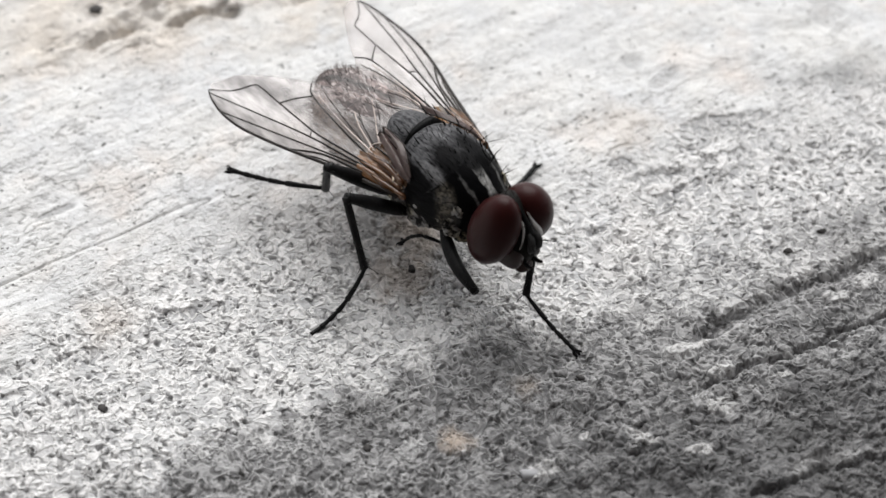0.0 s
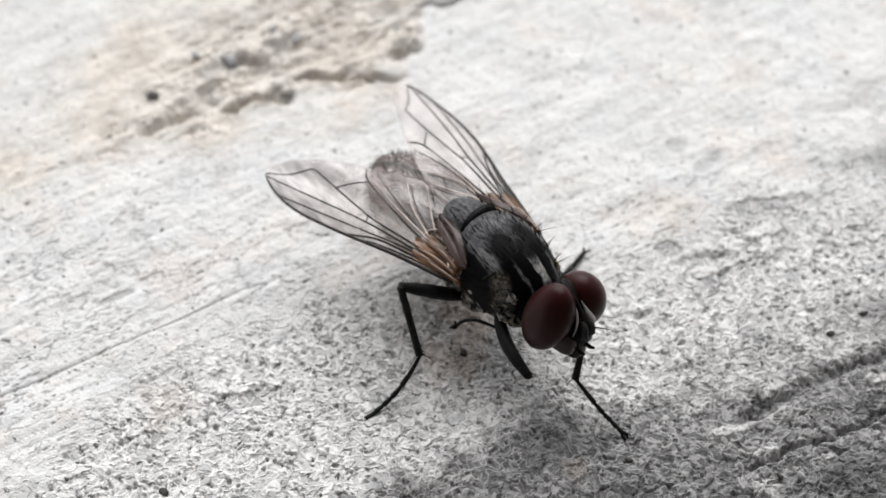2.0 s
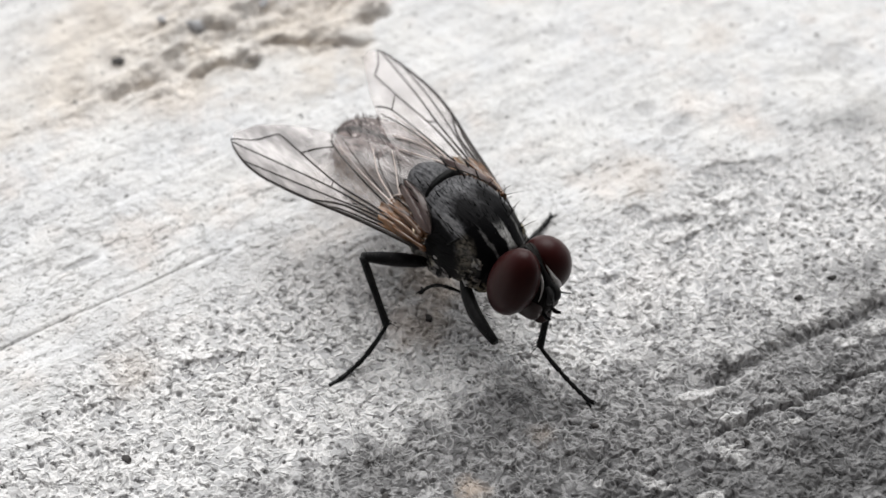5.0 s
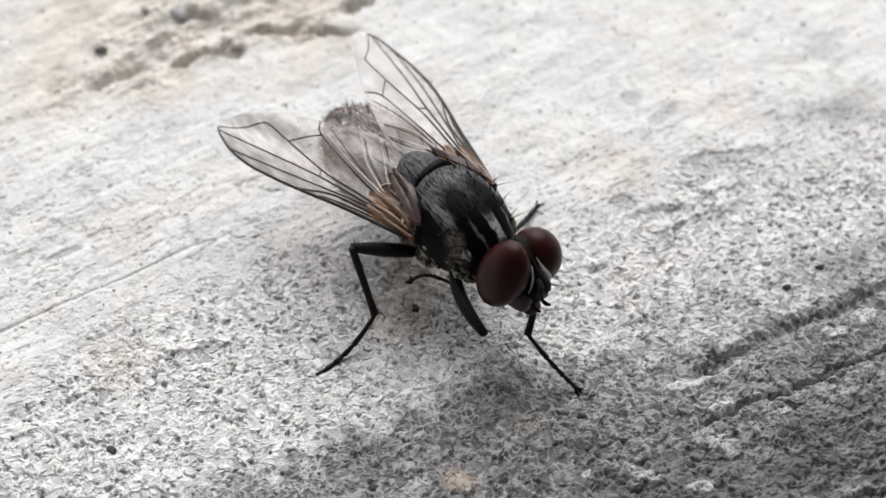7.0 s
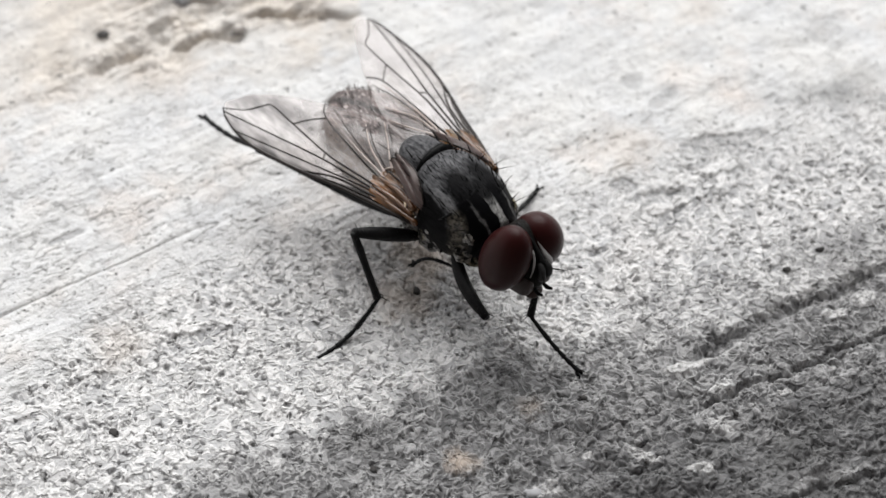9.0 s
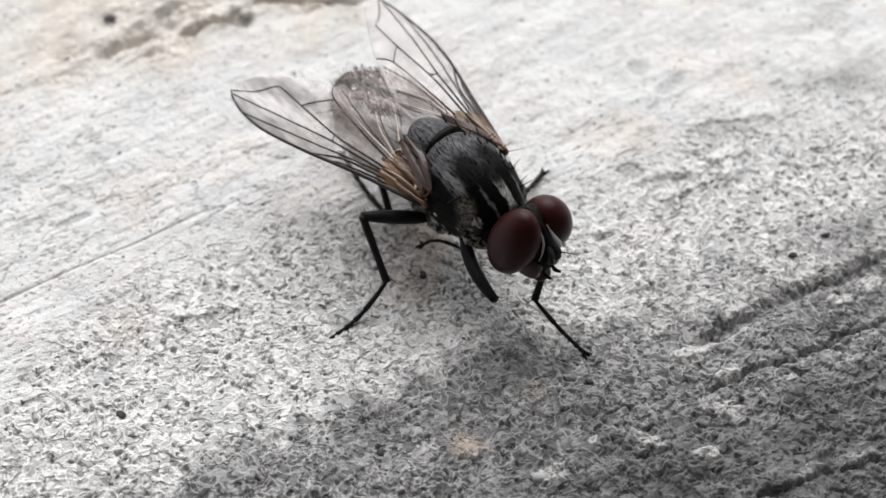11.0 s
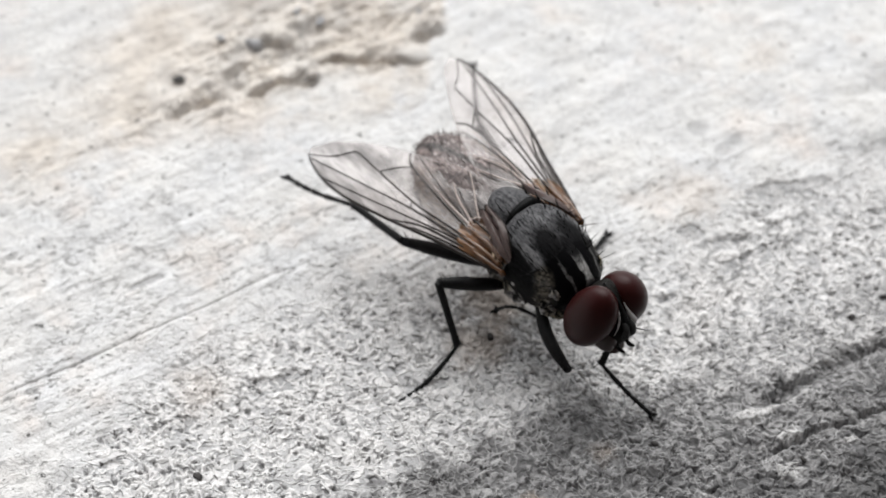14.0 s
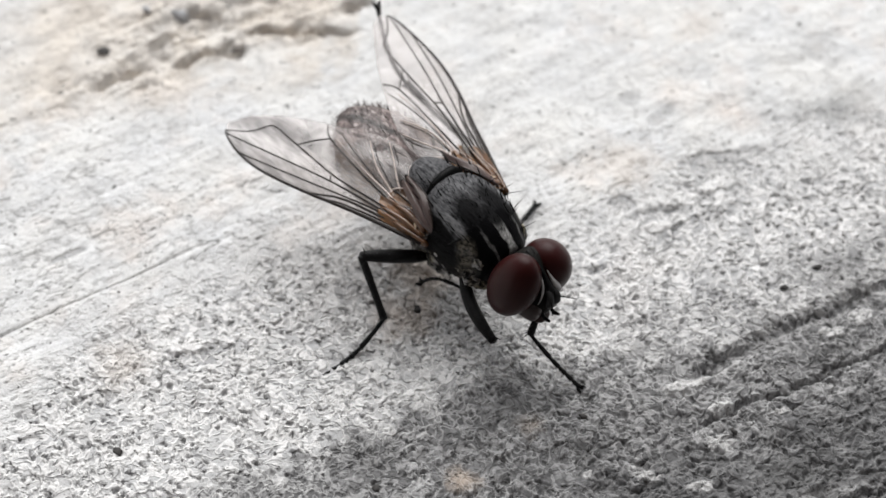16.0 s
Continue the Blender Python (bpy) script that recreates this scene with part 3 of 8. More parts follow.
        h = h - dep * run * np.exp(-((q + 0.5 * w) / w) ** 2) + up * run * step(q, -0.06, 0.06) * (1 - step(q, 0.3, 1.5))
        chalk = np.maximum(chalk, 0.5 * run * step(q, -0.02, 0.06) * (1 - step(q, 0.12, 0.40)) * step(ragged, -0.05, 0.15))
    for cx, cy, rx, ry, a in ((5.45, -3.74, 0.85, 0.16, 0.38), (5.0, -3.98, 0.35, 0.15, 0.3), (6.0, -4.5, 0.26, 0.17, 0.3), (8.66, -2.35, 0.22, 0.2, 0.0), (9.3, -1.9, 0.26, 0.18, 0.5), (7.36, -4.55, 0.3, 0.16, 0.4),
                              (5.92, -5.42, 0.35, 0.2, 0.4), (3.0, -6.2, 0.12, 0.10, 0.0), (4.3, -6.25, 0.5, 0.2, -0.5), (5.4, -6.6, 0.3, 0.25, 0.0), (2.1, -7.1, 0.35, 0.2, 0.3)):
        one = spot(x, y, cx, cy, rx, ry, a, 0.9 * fringe + 0.5 * ragged)
        chalk = np.maximum(chalk, one)
        h = h + 0.05 * one
    # crumbled hollow with a broken rim
    edge = 1.5 * fbm(x, y, 0.8, 3, 4) + 0.5 * fringe
    hollow = step(y - 0.41 * x - 7.75 + edge, 0.0, 1.2) * step(0.17 * y - x - 3.14 + 0.3 * edge, 0.0, 0.3) * step(x - 0.61 * y + 13.84 + edge, 0.0, 2.5)
    earth = step(y - 0.36 * x - 6.4 + 1.3 * edge, 0.0, 2.2) * step(0.17 * y - x - 3.14 + 0.3 * edge, 0.0, 0.3) * step(x - 0.61 * y + 16.5 + edge, 0.0, 3.0)
    lumps = 0.30 * LATTICES[6](u * 0.55, v * 1.7) + 0.30 * np.abs(LATTICES[7](u * 1.0, v * 3.2)) + 0.30 * fbm(u * 0.6, v, 2.6, 4, 0, 0.62)
    h = h + hollow * (-0.08 + 0.8 * lumps)
    # crevices under broken edges in the hollow
    for x0, y0, a, half, dep in ((-3.7, 6.95, 0.02, 1.9, 0.30), (-5.75, 6.0, 0.39, 1.15, 0.30), (-5.92, 7.49, 0.18, 0.6, 0.22), (-2.12, 7.9, 0.55, 0.6, 0.22), (-1.25, 9.65, 0.2, 0.8, 0.3), (-7.9, 5.4, 0.6, 0.9, 0.14)):
        s = (x - x0) * math.cos(a) + (y - y0) * math.sin(a)
        q = -(x - x0) * math.sin(a) + (y - y0) * math.cos(a) + 0.30 * fbm(x, y, 1.3, 2, 5) + 0.12 * fbm(x, y, 4.0, 3, 8)
        run = 1 - step(np.abs(s), half * 0.4, half)
        h = h - dep * run * np.exp(-(q / (0.085 + 0.05 * LATTICES[5](x * 3, y * 3))) ** 2) + 0.07 * run * step(q, 0.05, 0.2) * (1 - step(q, 0.3, 1.0))
    cover = {"crust": crust, "dark": dark, "deep": deep, "bare": bare, "lime": np.maximum(rim * np.maximum(crust, 0.25), scale), "pit": pit, "dash": dash, "chalk": chalk, "earth": earth, "hollow": hollow}
    return h * near, cover


def axis(lo, hi, step_fine):
    fine = list(np.arange(lo, hi, step_fine))
    out, s = [], step_fine
    q = hi
    while q < 4.0e4:
        out.append(q)
        s *= 1.6
        q += s
    low, s, q = [], step_fine, lo
    while q > -4.0e4:
        s *= 1.6
        q -= s
        low.append(q)
    return np.array(low[::-1] + fine + out)


def build_ground():
    xs, ys = axis(-12.0, 12.6, 0.024), axis(-9.2, 12.2, 0.024)
    gx, gy = np.meshgrid(xs, ys)
    gz, cover = ground_fields(gx, gy)
    verts = np.stack([gx, gy, gz], -1).reshape(-1, 3) * 0.001
    nx, ny = len(xs), len(ys)
    i = np.arange((ny - 1) * nx).reshape(ny - 1, nx)[:, :-1].ravel()
    loops = np.stack([i, i + 1, i + 1 + nx, i + nx], -1)
    me = bpy.data.meshes.new("ground")
    me.vertices.add(len(verts))
    me.vertices.foreach_set("co", verts.astype(np.float32).ravel())
    me.loops.add(loops.size)
    me.loops.foreach_set("vertex_index", loops.astype(np.int32).ravel())
    me.polygons.add(len(loops))
    me.polygons.foreach_set("loop_start", np.arange(0, loops.size, 4, dtype=np.int32))
    me.polygons.foreach_set("use_smooth", np.ones(len(loops), dtype=bool))
    me.update(calc_edges=True)
    for key, field in cover.items():
        me.attributes.new(key, "FLOAT", "POINT").data.foreach_set("value", field.astype(np.float32).ravel())
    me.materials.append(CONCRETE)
    ob = new("ground", me)
    return tagged(ob, "pale weathered concrete slab with a coarse worn grey zone", "ground", kind="structure")


def floor_at(x, y):
    return float(ground_fields(np.array([x]), np.array([y]))[0][0])


build_ground()


def build_sky_blocker():
    """A plain dark wall added unseen behind the camera, blocking sky from that side."""
    v, f = [], [(0, 1, 3, 2), (4, 6, 7, 5), (0, 4, 5, 1), (2, 3, 7, 6), (0, 2, 6, 4), (1, 5, 7, 3)]
    for x in (-1500, 1500):
        for y in (-500, -420):
            for z in (-2, 1400):
                v.append((x, y, z))
    ob = new("unseen_sky_blocker", mesh_of("unseen_sky_blocker", v, f, SKY_BLOCKER, False))
    return tagged(ob, "plain dark grey-brown wall, added unseen to block the sky", "wall", kind="structure")


build_sky_blocker()


def pebble(x, y, size, flat, mat, name, label, seed, group=""):
    """A small rough grain lying on the concrete."""
    rnd = random.Random(seed)
    v, f = ball((0, 0, 0), (size, size * rnd.uniform(0.55, 0.8), size * flat), (0, 0, 0), 14, 9)
    out = []
    for p in v:
        q = Vector(p)
        k = 1 + 0.55 * noise.noise(q * (1.7 / size) + Vector((seed * 3.1, 0, 0))) + 0.30 * noise.noise(q * (4.5 / size))
        out.append(tuple(q * k))
    ob = new(name, mesh_of(name, out, f, mat))
    ob.matrix_world = mm(x, y, floor_at(x, y) + size * flat * 0.2, 0, 0, rnd.uniform(0, 180))
    return tagged(ob, label, "grit", group)


for k, (x, y, size, flat, mat, label) in enumerate((
        (-8.31, 6.36, 0.17, 0.3, STONE, "dark brown grit grain on pale concrete"),
        (-6.52, 7.54, 0.26, 0.7, PEBBLE, "grey pebble in the crumbled hollow"),
        # no real grain: a flat dark body in place of a crevice's shade
        (-5.0, 6.33, 0.17, 0.2, CREVICE_SHADE, "flat grey-brown stand-in for a shaded crevice at the crumbled rim"),
        (-0.61, -1.75, 0.14, 0.7, STONE, "black grit grain under the insect"),
        (8.51, -0.49, 0.11, 0.5, STONE, "black grit grain in worn concrete"),
        (-7.05, -5.59, 0.12, 0.3, STONE, "dark sliver of grit on pale concrete"),
        (3.0, -4.69, 0.09, 0.5, STONE, "black grit grain in worn concrete"),
        (3.1, -6.1, 0.1, 0.6, CHALK, "white crumb on worn concrete"),
        (1.9, -7.17, 0.20, 0.35, PEBBLE, "pale grey pebble bedded in worn concrete"),
        (-5.47, 8.67, 0.13, 0.4, PEBBLE, "grey grain in the crumbled hollow"),
        (-4.86, 8.38, 0.16, 0.4, PEBBLE, "grey grain in the crumbled hollow"),
        (-2.36, 8.85, 0.12, 0.4, PEBBLE, "grey grain in the crumbled hollow"),
        (-7.35, 7.71, 0.13, 0.4, PEBBLE, "grey grain in the crumbled hollow"),
        (-1.49, -6.48, 0.11, 0.5, STONE, "black grit grain in worn concrete"),
        (6.23, -5.16, 0.09, 0.5, STONE, "black grit grain in worn concrete"),
        (7.71, -1.11, 0.09, 0.5, STONE, "black grit grain in worn concrete"))):
    pebble(x, y, size, flat, mat, "grit_grain", label, k, "grit on the concrete")


# ---- the fly; its own space: x ahead, y to its left, z up, feet near z = 0 ----
fly = new("fly")
fly.empty_display_size = 0.001
tagged(fly, "black house fly with dark red eyes, grey-striped thorax, clear wings", "fly")


def skin_points(stations, count, rnd, xs, phis):
    """Places and normals on a barrel skin, for bristles."""
    fine = smooth_line([(s[0], s[1], s[2]) for s in stations], 5)
    low = smooth_line([(s[0], s[3], s[4]) for s in stations], 5)
    out = []
    while len(out) < count:
        x = rnd.uniform(*xs)
        i = min(range(len(fine)), key=lambda k: abs(fine[k].x - x))
        a, b = fine[i], low[i]
        ph = rnd.uniform(*phis)
        c, h = (a.z + b.y) / 2, (a.z - b.y) / 2
        cy, cz = math.cos(ph), math.sin(ph)
        p = Vector((x, a.y * math.copysign(abs(cy) ** b.z, cy), c + h * math.copysign(abs(cz) ** b.z, cz)))
        out.append((p, Vector((0, cy / max(a.y, 0.2), cz / max(h, 0.2))).normalized()))
    return out


THORAX_SKIN = [(-0.70, 0.50, 3.00, 1.75, 0.95), (-0.58, 0.72, 3.18, 1.4, 0.92), (-0.30, 0.90, 3.33, 1.2, 0.92),
               (0.1, 0.99, 3.38, 1.1, 0.92), (0.6, 0.96, 3.35, 1.15, 0.93), (1.05, 0.84, 3.24, 1.35, 0.95),
               (1.4, 0.64, 3.06, 1.65, 0.97), (1.62, 0.40, 2.88, 2.0, 1.0)]
ABDOMEN_SKIN = [(-0.95, 0.55, 2.45, 1.5, 1.0), (-1.3, 0.9, 2.62, 1.25, 1.0), (-1.9, 1.12, 2.72, 1.1, 1.0),
                (-2.6, 1.12, 2.74, 1.12, 1.0), (-3.2, 0.95, 2.66, 1.28, 1.0), (-3.7, 0.62, 2.5, 1.55, 1.0),
                (-4.0, 0.25, 2.3, 1.9, 1.0)]
SCUTELLUM_SKIN = [(-0.60, 0.48, 2.96, 2.5, 1.0), (-0.78, 0.57, 3.12, 2.45, 0.95), (-1.12, 0.49, 3.12, 2.45, 0.9),
                  (-1.42, 0.31, 3.01, 2.5, 0.9), (-1.55, 0.14, 2.86, 2.6, 1.0)]

rnd = random.Random(7)
thorax = part("thorax", barrel(THORAX_SKIN, 48), THORAX, fly, "black thorax with grey dusted stripes")
part("scutellum", barrel(SCUTELLUM_SKIN), THORAX, fly, "grey rounded scutellum")


def along(stations, x):
    """The barrel's station at x, between its neighbours."""
    for a, b in zip(stations, stations[1:]):
        if b[0] <= x <= a[0]:
            t = (a[0] - x) / (a[0] - b[0])
            return tuple(p + (q - p) * t for p, q in zip(a, b))
    return stations[-1]


def segment(x0, x1):
    rows = []
    for k in range(6):
        t = k / 5
        x, w, top, low, e = along(ABDOMEN_SKIN, x0 + (x1 - x0) * t)
        g = 0.025 * t
        rows.append((x, w + g, top + g, low - g, e))
    return barrel(rows)


abdomen = part("abdomen", segment(-0.95, -1.72), ABDOMEN, fly, "greyish brown hairy abdomen")
for x0, x1 in ((-1.62, -2.5), (-2.4, -3.22), (-3.12, -3.78), (-3.68, -4.0)):
    part("abdomen_segment", segment(x0, x1), ABDOMEN, abdomen)

part("suture", tube([(-0.60, -0.52, 2.93), (-0.64, -0.28, 3.06), (-0.66, 0.02, 3.11), (-0.67, 0.30, 3.07), (-0.64, 0.54, 2.96)], [0.03, 0.09, 0.13, 0.15, 0.06], 8), HAIR, thorax, "black cross groove")


def lump(c, axes, turn=(0, 0, 0), amount=0.22, seed=0.0):
    """A ball dented and folded by noise."""
    v, f = ball(c, axes, turn, 36, 24)
    mid, out = Vector(c), []
    for p in v:
        q = Vector(p) - mid
        k = 1 + amount * noise.noise(q * 3.2 + Vector((seed, 0, 0))) - amount * abs(noise.noise(q * 6.5 + Vector((0, seed, 0))))
        out.append(tuple(mid + q * k))
    return out, f


for s in (1, -1):
    part("shoulder", lump((1.24, s * 0.57, 2.54), (0.23, 0.17, 0.20), (0, 0, s * -25), 0.45, 2.2), SIDE, thorax, "pale dusty shoulder knob")
    part("spiracle", ball((0.30, s * 0.96, 2.16), (0.07, 0.05, 0.06)), SILVER, thorax, "small pale breathing hole rim")
    # the cross furrow of the back, on its flanks only
    part("suture", tube([(0.50, s * 0.90, 2.66), (0.66, s * 0.81, 2.83), (0.77, s * 0.68, 2.97), (0.89, s * 0.44, 3.15)], [0.012, 0.034, 0.034, 0.006], 7), BLACK, thorax)
# flank plates and coxae
for s in (1, -1):
    part("flank_plate", lump((0.96, s * 0.60, 2.18), (0.44, 0.30, 0.44), (0, 0, s * 18), 0.5, 3.1), SIDE, thorax, "dusty grey-brown flank plate")
    part("flank_plate", lump((0.25, s * 0.74, 1.85), (0.48, 0.28, 0.55), (0, 0, 0), 0.5, 5.7), SIDE, thorax)
    part("flank_plate", lump((-0.5, s * 0.66, 1.75), (0.40, 0.28, 0.45), (0, 0, 0), 0.4, 8.2), SIDE, thorax)
    part("coxa", lump((1.25, s * 0.42, 1.72), (0.22, 0.2, 0.42), (0, 20, 0), 0.35, 1.4), SIDE, thorax)

# bristles of the thorax and scutellum
def skin_y(x, z):
    """Half width of the thorax skin at that place and height."""
    table = np.array(THORAX_SKIN)
    wide, top, low = [float(np.interp(x, table[:, 0], table[:, k])) for k in (1, 2, 3)]
    r = (z - (top + low) / 2) / ((top - low) / 2)
    return wide * math.sqrt(max(0.05, 1 - r * r)) - 0.02


bits = []
for p, nrm in skin_points(THORAX_SKIN, 230, rnd, (-0.85, 1.4), (0.2, math.pi - 0.2)):
    bits.append(hair(p, nrm * 0.6 + Vector((-0.8, 0, 0)), rnd.uniform(0.10, 0.17), 0.009, 0.1, rnd))
for y0 in (-0.68, -0.4, 0.4, 0.68):
    for x in (-0.85, -0.55, -0.2, 0.2, 0.6, 1.0):
        top = 3.38 - 0.45 * abs(y0) ** 2 - 0.08 * (x - 0.1) ** 2
        bits.append(hair((x, y0 + rnd.uniform(-0.07, 0.07), top - 0.06), (-1, y0 * 0.3, 0.55), 0.25, 0.022, 0.12, rnd))
for s in (1, -1):
    for x, z, l in ((1.2, 2.75, 0.5), (0.9, 2.95, 0.55), (0.6, 2.95, 0.6), (0.3, 2.85, 0.6), (-0.1, 2.9, 0.6), (1.3, 2.4, 0.35), (0.9, 1.9, 0.3), (0.4, 1.6, 0.3)):
        bits.append(hair((x, s * skin_y(x, z), z), (-0.15, s * 0.8, 0.8), l * 0.62, 0.012, 0.5, rnd))
        if s > 0:
            bits.append(hair((x + 0.12, skin_y(x + 0.12, z + 0.08), z + 0.08), (0.25, 0.7, 0.9), l * 0.8, 0.012, 0.7, rnd))
    for x, y, l in ((-1.2, 0.66, 0.6), (-1.5, 0.5, 0.7), (-1.8, 0.14, 0.75)):
        bits.append(hair((x, s * y, 2.9), (-1, s * 0.35, 0.12), l * 0.6, 0.011, 0.15, rnd))
tagged(part("bristles", join(*bits), HAIR, thorax, "short black bristles"), kind="stuff")

# hairs and segment edges of the abdomen
bits = []
for p, nrm in skin_points(ABDOMEN_SKIN, 480, rnd, (-3.9, -1.2), (-0.3, math.pi + 0.3)):
    bits.append(hair(p, nrm * 0.55 + Vector((-0.8, 0, 0)), rnd.uniform(0.10, 0.2), 0.006, 0.15, rnd))
for p, nrm in skin_points(ABDOMEN_SKIN, 110, rnd, (-4.0, -3.4), (0.0, math.pi)):
    bits.append(hair(p, nrm * 0.7 + Vector((-0.7, 0, 0)), rnd.uniform(0.10, 0.17), 0.006, 0.15, rnd))
for p, nrm in skin_points(ABDOMEN_SKIN, 90, rnd, (-3.5, -1.9), (math.pi - 0.55, math.pi + 0.3)):
    bits.append(hair(p, nrm * 0.8 + Vector((-0.7, 0, 0)), rnd.uniform(0.13, 0.22), 0.010, 0.5, rnd))
ink = []
for p, nrm in skin_points(ABDOMEN_SKIN, 170, rnd, (-3.9, -1.3), (-0.1, math.pi + 0.1)):
    ink.append(hair(p, nrm * 0.4 + Vector((-0.9, 0, 0)), rnd.uniform(0.12, 0.2), 0.009, 0.15, rnd))
tagged(part("bristles", join(*ink), HAIR, abdomen, "short black bristles"), kind="stuff")
tagged(part("hairs", join(*bits), FUZZ, abdomen, "short dark grey hairs"), kind="stuff")
# head
head = part("head", ball((2.22, 0, 2.66), (0.50, 0.72, 0.72), (0, 10, 0)), HEADSKIN, fly, "dark head with large eyes")
for s in (1, -1):
    part("eye", ball((2.28, s * 0.46 - 0.02, 2.67 - s * 0.05), (0.58 + 0.01 * s, 0.50 + s * 0.02, 0.95 - s * 0.10), (s * 10, 16, s * 10), 64, 40), EYE, head, "dark maroon compound eye")
    pts = [(2.66, s * 0.09, 3.18), (2.82, s * 0.14, 2.92), (2.88, s * 0.22, 2.66), (2.85, s * 0.27, 2.42)]
    part("eye_rim", tube(pts, [0.006, 0.034 + 0.006 * s, 0.052 + 0.024 * s, 0.058 + 0.044 * s, 0.01], 8), SILVER, head, "silvery white eye margin")
    rot = Euler((radians(s * 10), radians(16), radians(s * 10))).to_matrix()
    ring = []
    for k in range(13):
        a = radians(175 + 150 * k / 12)
        q = Vector((-0.16, (0.515 + s * 0.02) * s * math.cos(a), (0.955 - s * 0.10) * math.sin(a)))
        ring.append(rot @ q + Vector((2.28, s * 0.46 - 0.02, 2.67 - s * 0.05)))
    part("eye_margin", tube(ring, [0.004, 0.016, 0.022, 0.016, 0.004], 6, 3), SILVER, head, "thin silvery line behind the eye")
part("frons", tube([(2.1, 0, 3.36), (2.5, 0, 3.26), (2.78, 0, 3.0), (2.9, 0, 2.75)], [0.03, 0.03, 0.05, 0.09], 10), BLACK, head, "black stripe between the eyes")
for s in (1, -1):
    part("cheek", ball((2.52, s * 0.26 - 0.03, 2.07), (0.37, 0.22, 0.29), (0, 8, s * -14), 36, 24, 0.62), GENA, head, "dull brown cheek below the eye")
part("face", ball((2.66, 0, 2.28), (0.26, 0.32, 0.52), (0, -8, 0)), HEADSKIN, head, "dark face with grey dusting")
for s in (1, -1):
    part("antenna", tube([(2.90, s * 0.07, 2.80), (3.02, s * 0.09, 2.68), (3.03, s * 0.10, 2.48), (2.98, s * 0.10, 2.32)], [0.05, 0.075, 0.085, 0.05], 8), GREYSKIN, head, "short dark grey antenna")
    ar = [tube([(3.03, s * 0.10, 2.62), (3.2, s * 0.2, 2.66), (3.36, s * 0.34, 2.64)], [0.018, 0.012, 0.004], 5)]
    for k in range(5):
        b = (3.08 + 0.05 * k, s * (0.13 + 0.035 * k), 2.64)
        ar.append(hair(b, (0.4, s * 0.3, 1), 0.12, 0.005, 0.1, rnd))
        ar.append(hair(b, (0.6, s * 0.3, -1), 0.10, 0.005, 0.1, rnd))
    part("arista", join(*ar), HAIR, head)
    part("palp", tube([(2.75, s * 0.12, 1.95), (2.95, s * 0.13, 1.88), (3.1, s * 0.14, 1.95)], [0.03, 0.05, 0.03], 7), BLACK, head)
bits = []
for s in (1, -1):
    for k in range(9):
        t = k / 8
        bits.append(hair((2.15 + 0.72 * t, s * (0.10 + 0.05 * t), 3.36 - 0.55 * t * t), (0.3, -s * 0.4, 1), 0.22, 0.008, 0.2, rnd))
    for k in range(8):
        t = k / 7
        bits.append(hair((2.80 - 0.2 * t, s * (0.22 + 0.1 * t), 2.15 - 0.28 * t), (1, -s * 0.1, -0.5), 0.2, 0.009, 0.2, rnd))
tagged(part("bristles", join(*bits), HAIR, head), kind="stuff")
proboscis = part("proboscis", join(tube([(0, 0, 0.12), (0.06, 0, -0.12), (0.10, 0, -0.32)], [0.24, 0.18, 0.14], 12), ball((0.13, 0, -0.42), (0.17, 0.22, 0.11), (0, 15, 0))), MOUTH, head, "dark brown sucking mouthpart")

